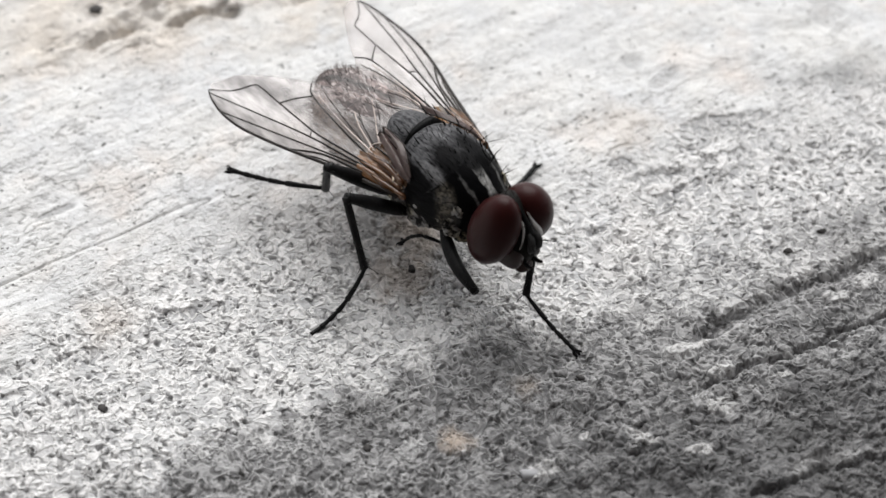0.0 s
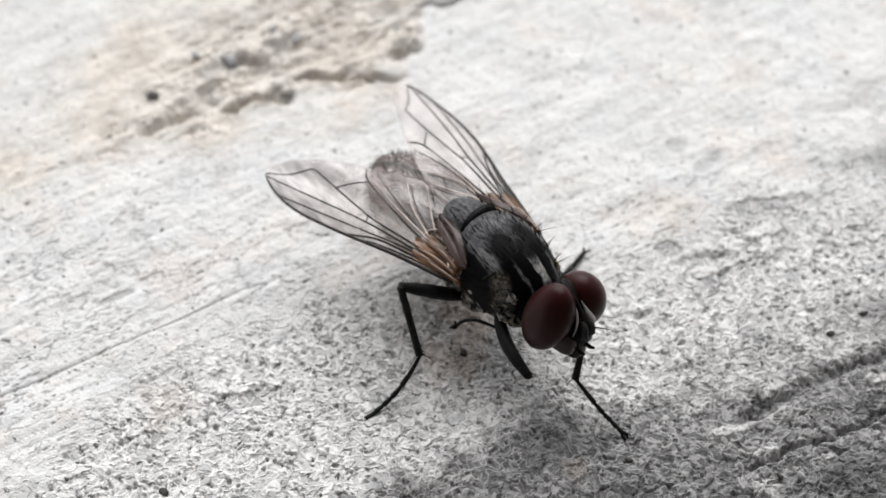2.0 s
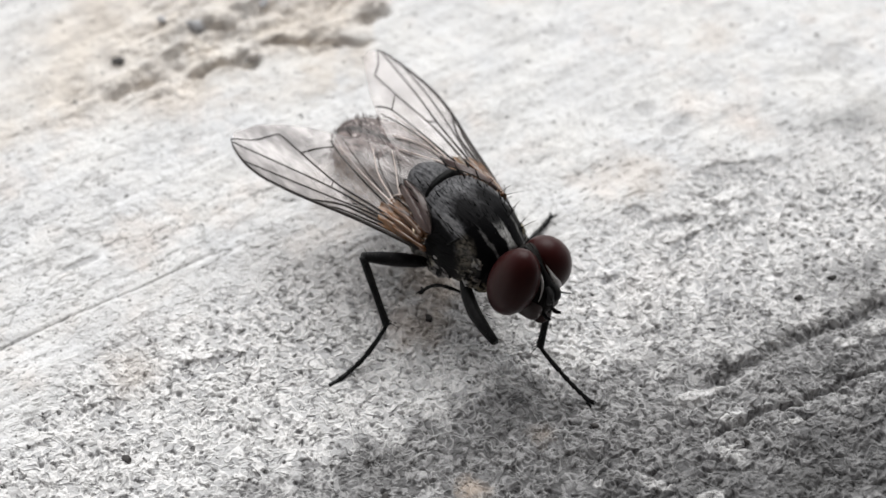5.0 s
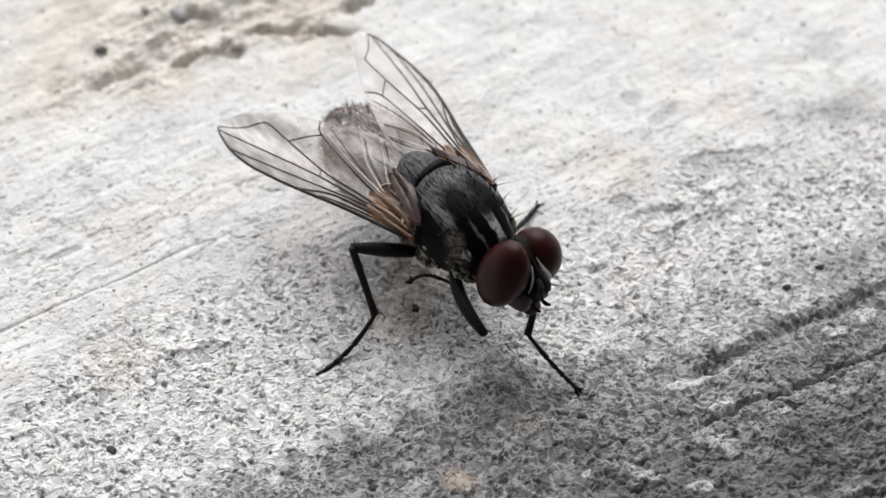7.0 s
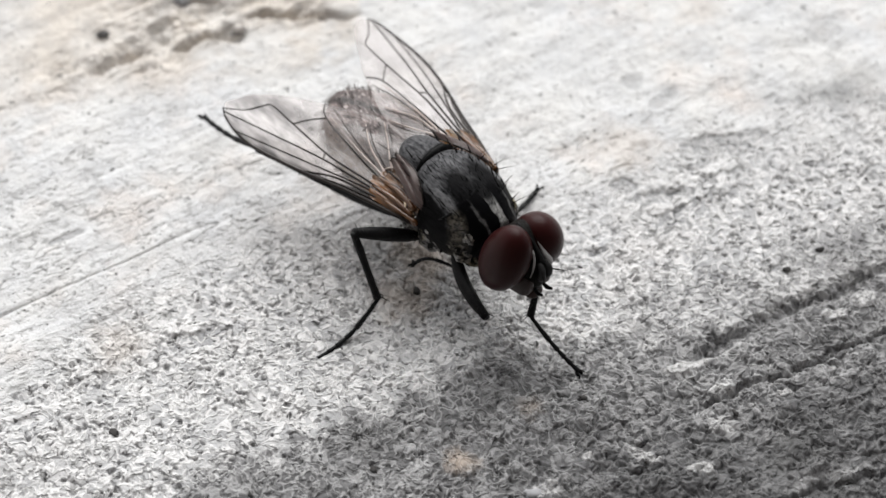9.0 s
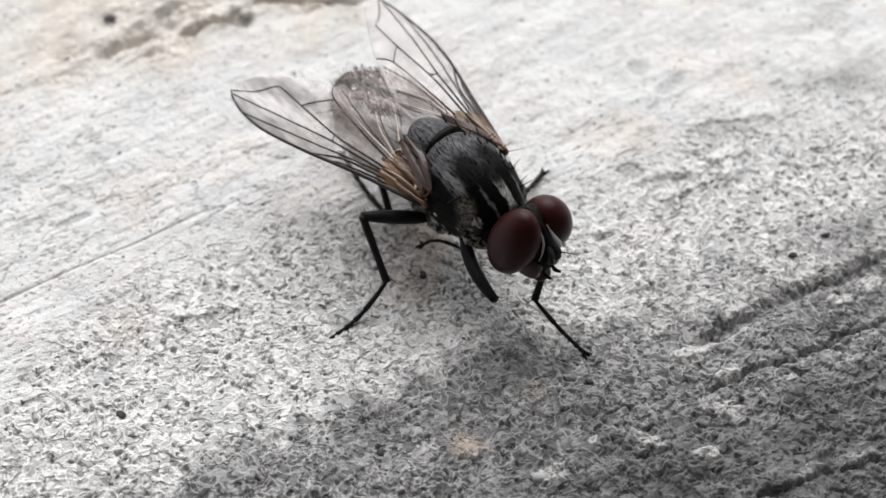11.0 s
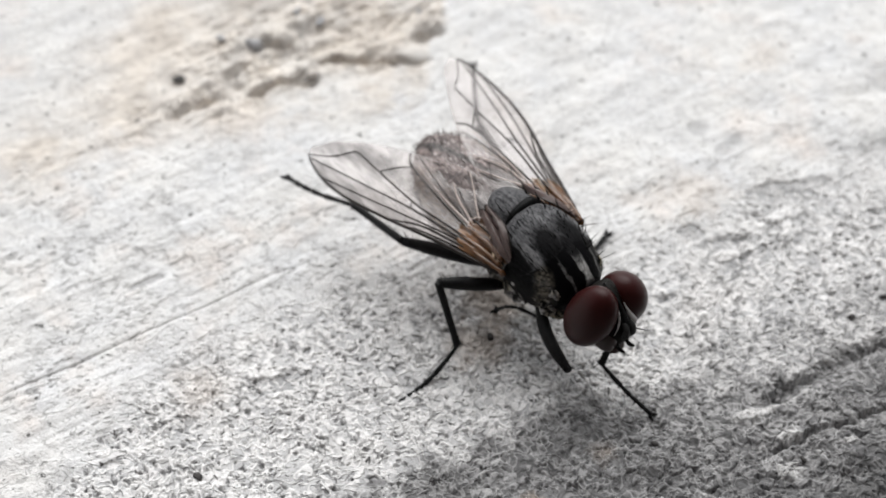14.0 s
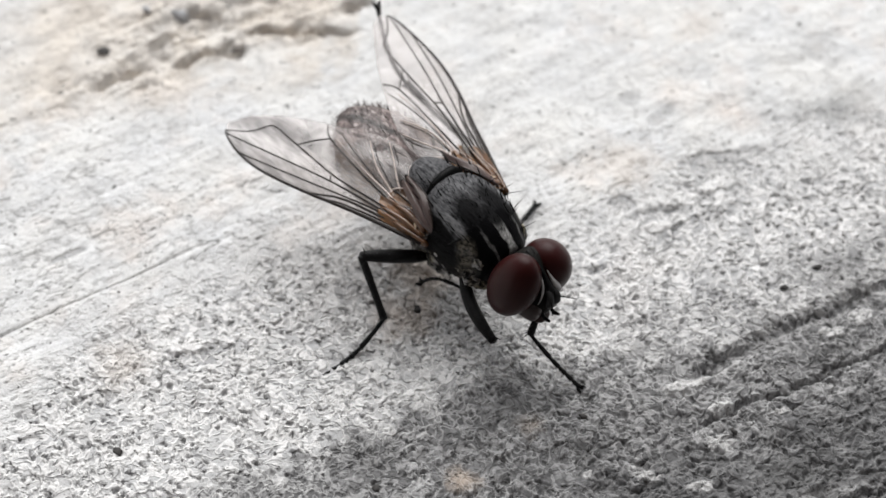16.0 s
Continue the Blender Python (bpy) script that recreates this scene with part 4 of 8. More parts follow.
# wings
WING_X = Vector((-0.983, 0.178, -0.048))
WING_Y = Vector((-0.182, -0.892, 0.414))
WING_Z = WING_X.cross(WING_Y).normalized()
LEAD = ((0, 0.0), (1.09, -0.08), (1.85, -0.15), (2.9, -0.27), (3.7, -0.35), (4.36, -0.37), (4.94, -0.28), (5.37, -0.11), (5.62, 0.14))
TRAIL = ((0, 0.42), (0.42, 0.95), (0.99, 1.38), (1.58, 1.66), (2.2, 1.66), (2.76, 1.52), (3.58, 1.29), (4.0, 1.16), (4.65, 0.90), (5.27, 0.58), (5.62, 0.22))
VEINS = (
    ("vein", ((0, 0), (1.09, -0.08), (1.85, -0.15), (2.9, -0.28), (3.7, -0.35), (4.36, -0.37), (4.94, -0.29), (5.37, -0.12), (5.57, 0.03)), (0.05, 0.038, 0.03, 0.016)),
    ("vein", ((0.4, 0.06), (1.28, -0.02), (2.1, -0.12), (2.46, -0.21)), (0.03, 0.02, 0.016)),
    ("vein", ((0.5, 0.10), (1.35, 0.05), (2.13, -0.02), (2.87, -0.25)), (0.04, 0.028, 0.02)),
    ("vein", ((0.7, 0.16), (1.3, 0.14), (2.01, 0.06), (3.53, -0.12), (5.02, -0.28)), (0.028, 0.02, 0.015)),
    ("vein", ((0.9, 0.2), (1.5, 0.2), (2.63, 0.19), (3.73, 0.11), (5.46, -0.03)), (0.028, 0.02, 0.015)),
    ("vein", ((0.7, 0.24), (1.29, 0.29), (2.17, 0.31), (2.71, 0.35), (3.84, 0.54), (4.48, 0.65), (4.68, 0.61), (5.06, 0.27), (5.55, 0.03)), (0.03, 0.02, 0.016, 0.015)),
    ("vein", ((2.63, 0.19), (2.71, 0.35)), (0.016, 0.016)),
    ("vein", ((3.84, 0.54), (3.54, 0.79), (3.21, 1.03)), (0.016, 0.016)),
    ("vein", ((0.9, 0.4), (1.33, 0.51), (2.12, 0.70), (3.21, 1.03), (3.50, 1.29)), (0.03, 0.02, 0.014)),
    ("fold", ((1.15, 0.55), (1.4, 0.62), (2.12, 0.79), (3.10, 1.10)), (0.028, 0.022, 0.010)),
    ("fold", ((1.15, 0.62), (1.38, 0.73), (1.88, 0.99), (2.42, 1.44)), (0.03, 0.022, 0.010)),
    ("vein", ((1.05, 0.62), (1.36, 0.80), (1.86, 1.08), (2.34, 1.46)), (0.02, 0.012, 0.01)),
    ("fold", ((1.08, 0.78), (1.28, 0.95), (1.62, 1.28), (2.0, 1.62)), (0.03, 0.022, 0.010)),
    ("vein", ((0.98, 0.78), (1.22, 0.98), (1.55, 1.34), (1.88, 1.62)), (0.02, 0.012, 0.01)),
    ("fold", ((0.85, 0.72), (1.05, 1.0), (1.25, 1.40)), (0.028, 0.010)),
    ("vein", ((1.55, 0.70), (2.1, 0.88), (2.7, 1.10), (3.2, 1.30)), (0.012, 0.014, 0.008)))


def between(table, x):
    for (a, u), (b, v) in zip(table, table[1:]):
        if x <= b:
            return u + (v - u) * (x - a) / (b - a)
    return table[-1][1]


def camber(x, y):
    """Gentle corrugation of the membrane."""
    return 0.06 * math.sin(x * 0.56) + 0.035 * math.sin(y * 7 + x * 0.4) * min(1, x) - 0.05 * y * y


def wing(s):
    def at(x, y, lift=0.0):
        if s > 0 and y < 0.25:
            # the fore edge of this wing is held flatter and shows broader
            y = 0.25 + (y - 0.25) * (1 + 0.42 * min(1, max(0, x) / 0.8 + 0.3) * (1 - max(0, x - 3.4) / 2.3))
        p = Vector((0, 1.2, 2.35)) + WING_X * x + WING_Y * y - WING_Z * (camber(x, y) + lift) * -1
        return (p.x, s * p.y, p.z)

    nu, nv = 64, 20
    verts, faces = [], []
    for lift in (0.004, -0.004):
        for i in range(nu):
            t = i / (nu - 1)
            x = 5.62 * (1 - (1 - t) ** 1.35)
            a, b = between(LEAD, x), between(TRAIL, x)
            for j in range(nv):
                verts.append(at(x, a + (b - a) * j / (nv - 1), lift))
    half = nu * nv
    for i in range(nu - 1):
        for j in range(nv - 1):
            q = (i * nv + j, i * nv + j + 1, (i + 1) * nv + j + 1, (i + 1) * nv + j)
            faces.append(q)
            faces.append(tuple(k + half for k in reversed(q)))
    edge = [i * nv for i in range(nu)] + [(nu - 1) * nv + j for j in range(1, nv)] + [i * nv + nv - 1 for i in range(nu - 2, -1, -1)] + [j for j in range(nv - 2, 0, -1)]
    for a, b in zip(edge, edge[1:] + edge[:1]):
        faces.append((a, b, b + half, a + half))
    w = part("wing", (verts, faces), THIN if s > 0 else FILM, fly, "clear wing with dark veins and amber base")
    for k, (name, pts, radii) in enumerate(VEINS):
        part(name, tube([at(x, y, 0.004) for x, y in pts], radii, 6, 5), PALE_GLINT_FOLD if name == "fold" else VEIN, w)
    # amber plates at the root
    for x0, x1, y0, y1, r in ((-0.15, 1.0, 0.08, 0.14, 0.06), (0.0, 1.25, 0.24, 0.26, 0.06), (0.0, 1.1, 0.42, 0.46, 0.07), (-0.05, 0.85, 0.6, 0.72, 0.06)):
        part("wing_root", tube([at(x0, y0 * 0.6, 0.03 + 0.3 * y0), at((x0 + x1) / 2, y0, 0.04 + 0.2 * y0), at(x1, y1, 0.0)], [r * 0.9, r, r * 0.35], 8), ROOT, w, "amber brown wing root")
    root, quads = [], []
    for i in range(16):
        for j in range(22):
            e, r = i / 15, j / 21
            x, y = -0.1 + (1.42 + 0.10 * math.sin(r * 19) + 0.06 * math.sin(r * 43)) * e * (1 - 0.9 * (r - 0.45) ** 2), 0.98 * r
            root.append(at(x, y * (0.55 + 0.45 * min(1, e * 1.8)), 0.02 + 0.30 * y * max(0, 1 - e * 1.12) + 0.045 * math.sin(r * 15) * math.sin(e * 3.0) + 0.02 * math.sin(r * 37 + 2 * e)))
            if i and j:
                k = i * 22 + j
                quads.append((k - 23, k - 22, k, k - 1))
    part("wing_root", (root, quads), AMBER, w, "amber brown wing root")
    # sclerites coloured pale as glints, thin dark ridges and the pale hem of the amber field
    for x, y, lift, ln, wd, turn in ((0.10, 0.22, 0.10, 0.12, 0.04, 20), (0.34, 0.36, 0.13, 0.18, 0.05, 50), (0.24, 0.46, 0.16, 0.10, 0.04, 70), (0.60, 0.56, 0.09, 0.12, 0.03, 60)):
        part("sclerite", ball(at(x, y, lift), (ln * 1.3, wd * 0.7, 0.03), (0, -8, s * (170 + turn)), 14, 9), GLINT_GOLD, w, "glossy amber sclerite, pale with a painted glint")
    for x0, y0, x1, y1 in ((0.0, 0.12, 1.3, 0.30), (0.1, 0.30, 1.2, 0.55), (0.05, 0.45, 1.15, 0.72), (0.0, 0.58, 0.95, 0.88)):
        part("ridge", tube([at(x0, y0, 0.05 + 0.25 * y0), at((x0 + x1) / 2, (y0 + y1) / 2 + 0.03, 0.06 + 0.16 * y0), at(x1, y1, 0.02)], [0.02, 0.026, 0.012], 6), VEIN, w)
    part("hem", tube(root[-11::2], [0.006, 0.014, 0.020, 0.016, 0.006], 7, 4), PALE_GLINT_FOLD, w, "pale amber fold")
    part("tegula", ball(at(-0.06, 0.05, 0.0), (0.13, 0.08, 0.08)), ROOT, w)
    # scale-like lobes behind the root
    inner = smooth_line([(0.12, 0.92, 2.80), (-0.12, 0.77, 2.97), (-0.50, 0.58, 3.06), (-1.00, 0.47, 2.96)], 6)
    outer = smooth_line([(0.14, 0.99, 2.74), (-0.22, 1.01, 2.80), (-0.68, 0.88, 2.87), (-1.32, 0.64, 2.80)], 6)
    n = len(inner)
    for v0, v1, lift, back in ((0.0, 0.56, 0.05, 0.18), (0.42, 1.0, 0.0, 0.06)):
        lobe, quads = [], []
        for i, (a, b) in enumerate(zip(inner, outer)):
            u = i / (n - 1)
            for j in range(9):
                v = j / 8
                q = a.lerp(b, v0 + (v1 - v0) * v) + Vector((-back * u * math.sin(v * math.pi), 0, lift + 0.07 * math.sin(v * math.pi) + 0.010 * math.sin(9 * v + 4 * u)))
                lobe.append((q.x, s * q.y, q.z))
                if i and j:
                    k = i * 9 + j
                    quads.append((k - 10, k - 9, k, k - 1))
        flap = part("calypter", (lobe, quads), SCALE, fly, "brownish translucent scale lobe beside the wing root")
        part("edge", tube([lobe[i * 9] for i in range(0, n, 3)] + lobe[-9::2], [0.016, 0.02, 0.014], 6, 3), VEIN, flap)
    return w


WING_FAR, WING_NEAR = wing(1), wing(-1)


# legs: each bone lies along its own x axis
def bone(length, radii, bristle, count, seed, bow=0.0, way=(0, 0, 1)):
    r = random.Random(seed)
    n = len(radii)
    geo = [tube([Vector((length * k / (n - 1), 0, 0)) + Vector(way) * bow * math.sin(math.pi * k / (n - 1)) for k in range(n)], radii, 12, 4)]
    for _ in range(count):
        a, x = r.uniform(0, 2 * math.pi), r.uniform(0.06, 0.97) * length
        rad = max(radii) * 0.7
        geo.append(hair((x, rad * math.cos(a), rad * math.sin(a)), (0.9, math.cos(a), math.sin(a)), bristle * r.uniform(0.6, 1.3), 0.007, 0.1, r))
    return join(*geo)


def foot(length, r, seed, curve=0.10):
    """Five tapering joints, two claws and two pads."""
    k = random.Random(seed)
    cuts = (0, 0.42, 0.60, 0.74, 0.86, 1.0)
    geo = []
    for a, b in zip(cuts, cuts[1:]):
        bow = lambda q: -curve * length * math.sin(q * math.pi * 0.9)
        pts = [(q * length, 0, bow(q) * 0.5) for q in (a, (a + b) / 2, b)]
        geo.append(tube(pts, [r * 0.72, r * 0.9, r * 1.12], 9, 3))
    z = -0.5 * curve * length * math.sin(math.pi * 0.9)
    for s in (1, -1):
        geo.append(tube([(length, s * 0.03, z), (length + 0.09, s * 0.08, z + 0.03), (length + 0.16, s * 0.11, z - 0.05)], [0.026, 0.02, 0.005], 5))
        geo.append(ball((length + 0.05, s * 0.05, z - 0.03), (0.09, 0.045, 0.025), (0, 0, 0), 8, 6))
    for _ in range(40):
        q, a = k.uniform(0.02, 0.98), k.uniform(0, 2 * math.pi)
        geo.append(hair((q * length, r * 0.6 * math.cos(a), bow(q) * 0.5 + r * 0.6 * math.sin(a)), (1, math.cos(a), math.sin(a)), 0.08, 0.006, 0.1, k))
    return join(*geo)


def leg(name, label, femur, tibia, tarsus, thick, seed, curve=0.10, bow=0.0, slim=0.36):
    up = part(name, bone(femur, [thick * 0.55, thick * 0.95, thick, thick * 0.9, thick * 0.62], 0.13, 46, seed, bow, (0, -1, 0)), BLACK, fly, label)
    shin = part("tibia", bone(tibia, [thick * 0.54, thick * 0.55, thick * 0.52, thick * 0.5, thick * 0.58], 0.12, 50, seed + 1), BLACK, up)
    spurs = [hair((tibia * 0.96, 0.05 * math.cos(a), 0.05 * math.sin(a)), (1, 0.9 * math.cos(a), 0.9 * math.sin(a)), ln, 0.012, 0.1, rnd) for a, ln in ((0.4, 0.3), (2.2, 0.26), (4.0, 0.3))]
    part("spurs", join(*spurs), HAIR, up).parent = shin
    knee = [hair((femur * q, 0.4 * thick * math.cos(a), 0.4 * thick * math.sin(a)), (0.7, math.cos(a), math.sin(a)), ln, 0.012, 0.1, rnd) for q, a, ln in ((0.96, 1.2, 0.26), (0.93, 2.6, 0.2), (0.6, 4.4, 0.2), (0.45, 5.0, 0.18), (0.3, 4.6, 0.18))]
    part("bristles", join(*knee), HAIR, up)
    toe = part("tarsus", foot(tarsus, thick * slim, seed + 2, curve), BLACK, up)
    return up, shin, toe


HIND_NEAR = leg("hind_leg", "black bristly hind leg", 2.15, 1.95, 2.15, 0.165, 11)
HIND_FAR = leg("hind_leg", "black bristly hind leg", 2.15, 1.95, 2.15, 0.165, 21, 0.5)
MID_NEAR = leg("middle_leg", "black bristly middle leg", 1.77, 1.64, 1.85, 0.16, 31, 0.3)
MID_FAR = leg("middle_leg", "black bristly middle leg", 1.32, 1.17, 1.23, 0.165, 41)
FRONT_FAR = leg("front_leg", "black front leg", 1.33, 1.40, 1.61, 0.15, 51)
FRONT_NEAR = leg("front_leg", "black front leg folded off the ground", 1.73, 1.61, 1.20, 0.15, 61, -0.45, 0.13, 0.27)
proboscis.matrix_basis = mm(2.56, 0, 2.02)


# ---- what moves ----
FLY_ROWS = [
    (0, mm(0.043, -0.936, 0.002, 0.23, -1.17, -49.31)),
    (0.5, mm(-0.003, -0.906, 0.028, 0.08, -1.44, -49.06)),
    (1, mm(-0.014, -0.901, 0.049, -0.20, -1.57, -48.84)),
    (1.5, mm(-0.016, -0.918, 0.035, -0.54, -1.93, -48.69)),
    (2, mm(0.070, -0.919, 0.009, -0.78, -0.43, -49.27)),
    (2.5, mm(0.062, -0.908, 0.024, -0.72, -0.46, -49.00)),
    (3, mm(0.025, -0.909, 0.019, -0.77, -0.74, -49.40)),
    (3.5, mm(0.090, -0.915, 0.015, -0.41, -0.45, -49.04)),
    (5.8, mm(0.111, -0.902, 0.021, 0.04, -0.23, -49.09)),
    (6, mm(0.136, -0.899, 0.023, 0.38, -0.14, -49.34)),
    (6.5, mm(0.154, -0.895, 0.011, 0.41, 0.67, -49.85)),
    (7, mm(0.152, -0.901, 0.019, 0.40, 0.61, -49.44)),
    (7.5, mm(0.180, -0.892, 0.013, -0.21, 2.17, -50.64)),
    (8, mm(0.163, -0.889, 0.021, 0.05, 1.81, -49.99)),
    (8.5, mm(0.176, -0.871, 0.025, 0.70, 1.49, -49.66)),
    (9, mm(0.180, -0.890, 0.006, 0.82, 0.99, -49.44)),
    (9.2, mm(0.201, -0.884, 0.014, 1.13, 0.59, -49.50)),
    (11.3, mm(0.202, -0.829, 0.068, 1.47, 2.04, -49.04)),
    (11.5, mm(0.202, -0.831, 0.079, 1.48, 2.16, -49.32)),
    (12, mm(0.335, -0.881, 0.009, 1.14, 4.68, -50.51)),
    (12.5, mm(0.348, -0.878, 0.027, 0.92, 4.39, -50.36)),
    (13, mm(0.358, -0.880, 0.032, 1.24, 3.82, -50.05)),
    (13.5, mm(0.364, -0.884, 0.038, 1.19, 3.79, -50.01)),
    (14, mm(0.367, -0.883, 0.034, 1.15, 4.03, -50.48)),
    (14.5, mm(0.366, -0.880, 0.027, 1.62, 3.44, -49.95)),
    (15, mm(0.351, -0.867, 0.033, 1.73, 3.62, -50.02)),
    (15.5, mm(0.312, -0.879, 0.010, 1.39, 3.56, -49.73)),
    (16, mm(0.320, -0.880, 0.020, 1.60, 3.25, -49.84)),
]
WING_NEAR_ROWS = [
    (0, mm(0.045, -0.036, -0.036, -1.33, -1.27, -0.39)),
    (0.5, mm(0.022, 0.034, 0.006, 0.50, -0.55, -0.76)),
    (1, mm(0.043, 0.005, -0.016, -0.18, -0.82, -0.87)),
    (1.5, mm(0.041, -0.019, -0.017, -0.63, -0.69, -0.63)),
    (2, mm(0.016, -0.014, -0.008, -0.30, -0.58, -0.13)),
    (2.5, mm(0.019, -0.010, -0.012, -0.36, -0.58, -0.09)),
    (3, mm(0.015, -0.018, -0.009, -0.44, -0.24, -0.25)),
    (3.5, mm(0.034, -0.043, -0.019, -1.09, -0.92, -0.49)),
    (5.8, mm(0.016, 0.007, -0.001, 0.02, -0.50, -0.24)),
    (6, mm(0.001, 0.061, 0.027, 1.34, -0.42, 0.30)),
    (6.5, mm(-0.024, 0.045, 0.019, 0.85, 0.08, 0.75)),
    (7, mm(0.013, 0.013, 0.004, 0.11, -0.72, 0.05)),
    (7.5, mm(-0.011, -0.015, -0.007, -0.55, -0.42, 0.52)),
    (8, mm(-0.039, -0.021, -0.015, -0.83, -0.02, 1.34)),
    (8.5, mm(0.008, -0.027, -0.025, -1.05, -0.64, 0.48)),
    (9, mm(0.034, -0.028, -0.018, -0.95, -0.85, -0.83)),
    (9.2, mm(0.004, -0.009, -0.003, -0.46, -0.31, -0.21)),
    (11.3, mm(0.042, 0.022, -0.020, -0.92, -1.00, -0.25)),
    (11.5, mm(0.029, 0.020, -0.023, -1.05, -1.02, -0.20)),
    (12, mm(-0.018, 0.008, -0.021, -1.30, -0.32, 0.08)),
    (12.5, mm(0.013, 0.005, -0.018, -1.19, -1.02, -0.01)),
    (13, mm(0.002, 0.020, -0.009, -0.96, -1.30, 1.08)),
    (13.5, mm(0.028, 0.025, -0.008, -0.85, -1.86, 0.54)),
    (14, mm(0.010, 0.013, -0.020, -1.05, -1.75, 1.31)),
    (14.5, mm(-0.045, 0.008, -0.021, -1.34, -0.27, 1.19)),
    (15, mm(-0.147, 0.030, -0.006, -0.68, 2.35, 0.78)),
    (15.5, mm(-0.158, 0.005, -0.010, -1.54, 2.31, 1.28)),
    (16, mm(-0.030, 0.045, -0.005, -0.47, -1.18, 2.28)),
]
WING_FAR_ROWS = [
    (0, mm(0.030, 0.096, -0.065, 1.85, -0.52, 0.58)),
    (0.5, mm(0.009, 0.030, -0.022, 0.41, 0.26, 0.95)),
    (1, mm(0.036, 0.006, -0.016, -0.18, -0.61, 0.31)),
    (1.5, mm(0.034, 0.008, -0.003, 0.02, -0.09, 1.07)),
    (2, mm(-0.009, 0.005, -0.005, 0.16, 0.74, 1.67)),
    (2.5, mm(0.001, 0.005, -0.009, 0.00, 0.27, 0.96)),
    (3, mm(0.002, 0.005, -0.003, 0.13, 0.41, 0.92)),
    (3.5, mm(0.021, 0.010, -0.001, 0.17, -0.52, 0.89)),
    (5.8, mm(0.010, -0.008, 0.001, -0.35, -0.15, 0.22)),
    (6, mm(-0.005, -0.036, 0.016, -1.03, 0.27, 0.29)),
    (6.5, mm(-0.023, -0.030, 0.023, -0.97, 0.59, 0.12)),
    (7, mm(-0.017, -0.028, 0.015, -0.88, 0.42, 0.19)),
    (7.5, mm(-0.039, -0.062, 0.037, -1.71, 1.40, 1.46)),
    (8, mm(0.011, -0.015, 0.012, -0.70, -0.16, 0.84)),
    (8.5, mm(-0.018, -0.029, 0.011, -1.10, 0.38, 0.24)),
    (9, mm(0.011, -0.004, 0.007, -0.37, -0.12, 0.75)),
    (9.2, mm(-0.007, 0.003, 0.007, -0.16, 0.01, 0.46)),
    (11.3, mm(0.036, 0.034, -0.018, -0.64, -0.76, 0.17)),
    (11.5, mm(0.020, 0.044, -0.026, -0.47, -0.63, 0.40)),
    (12, mm(-0.038, 0.066, -0.032, 0.14, 0.48, 1.34)),
    (12.5, mm(-0.022, 0.058, -0.024, 0.09, -0.07, 1.03)),
    (13, mm(-0.030, 0.084, -0.035, 0.64, 0.00, 0.44)),
    (13.5, mm(-0.020, 0.075, -0.030, 0.36, -0.38, 0.06)),
    (14, mm(-0.026, 0.098, -0.052, 1.06, -0.28, 0.58)),
    (14.5, mm(-0.043, 0.133, -0.061, 1.69, 0.93, 1.01)),
    (15, mm(-0.097, 0.188, -0.085, 3.13, 1.79, 0.49)),
    (15.5, mm(-0.365, -0.002, 0.049, -1.89, 8.55, -0.67)),
    (16, mm(-0.209, 0.133, -0.053, 1.58, 3.97, -1.51)),
]
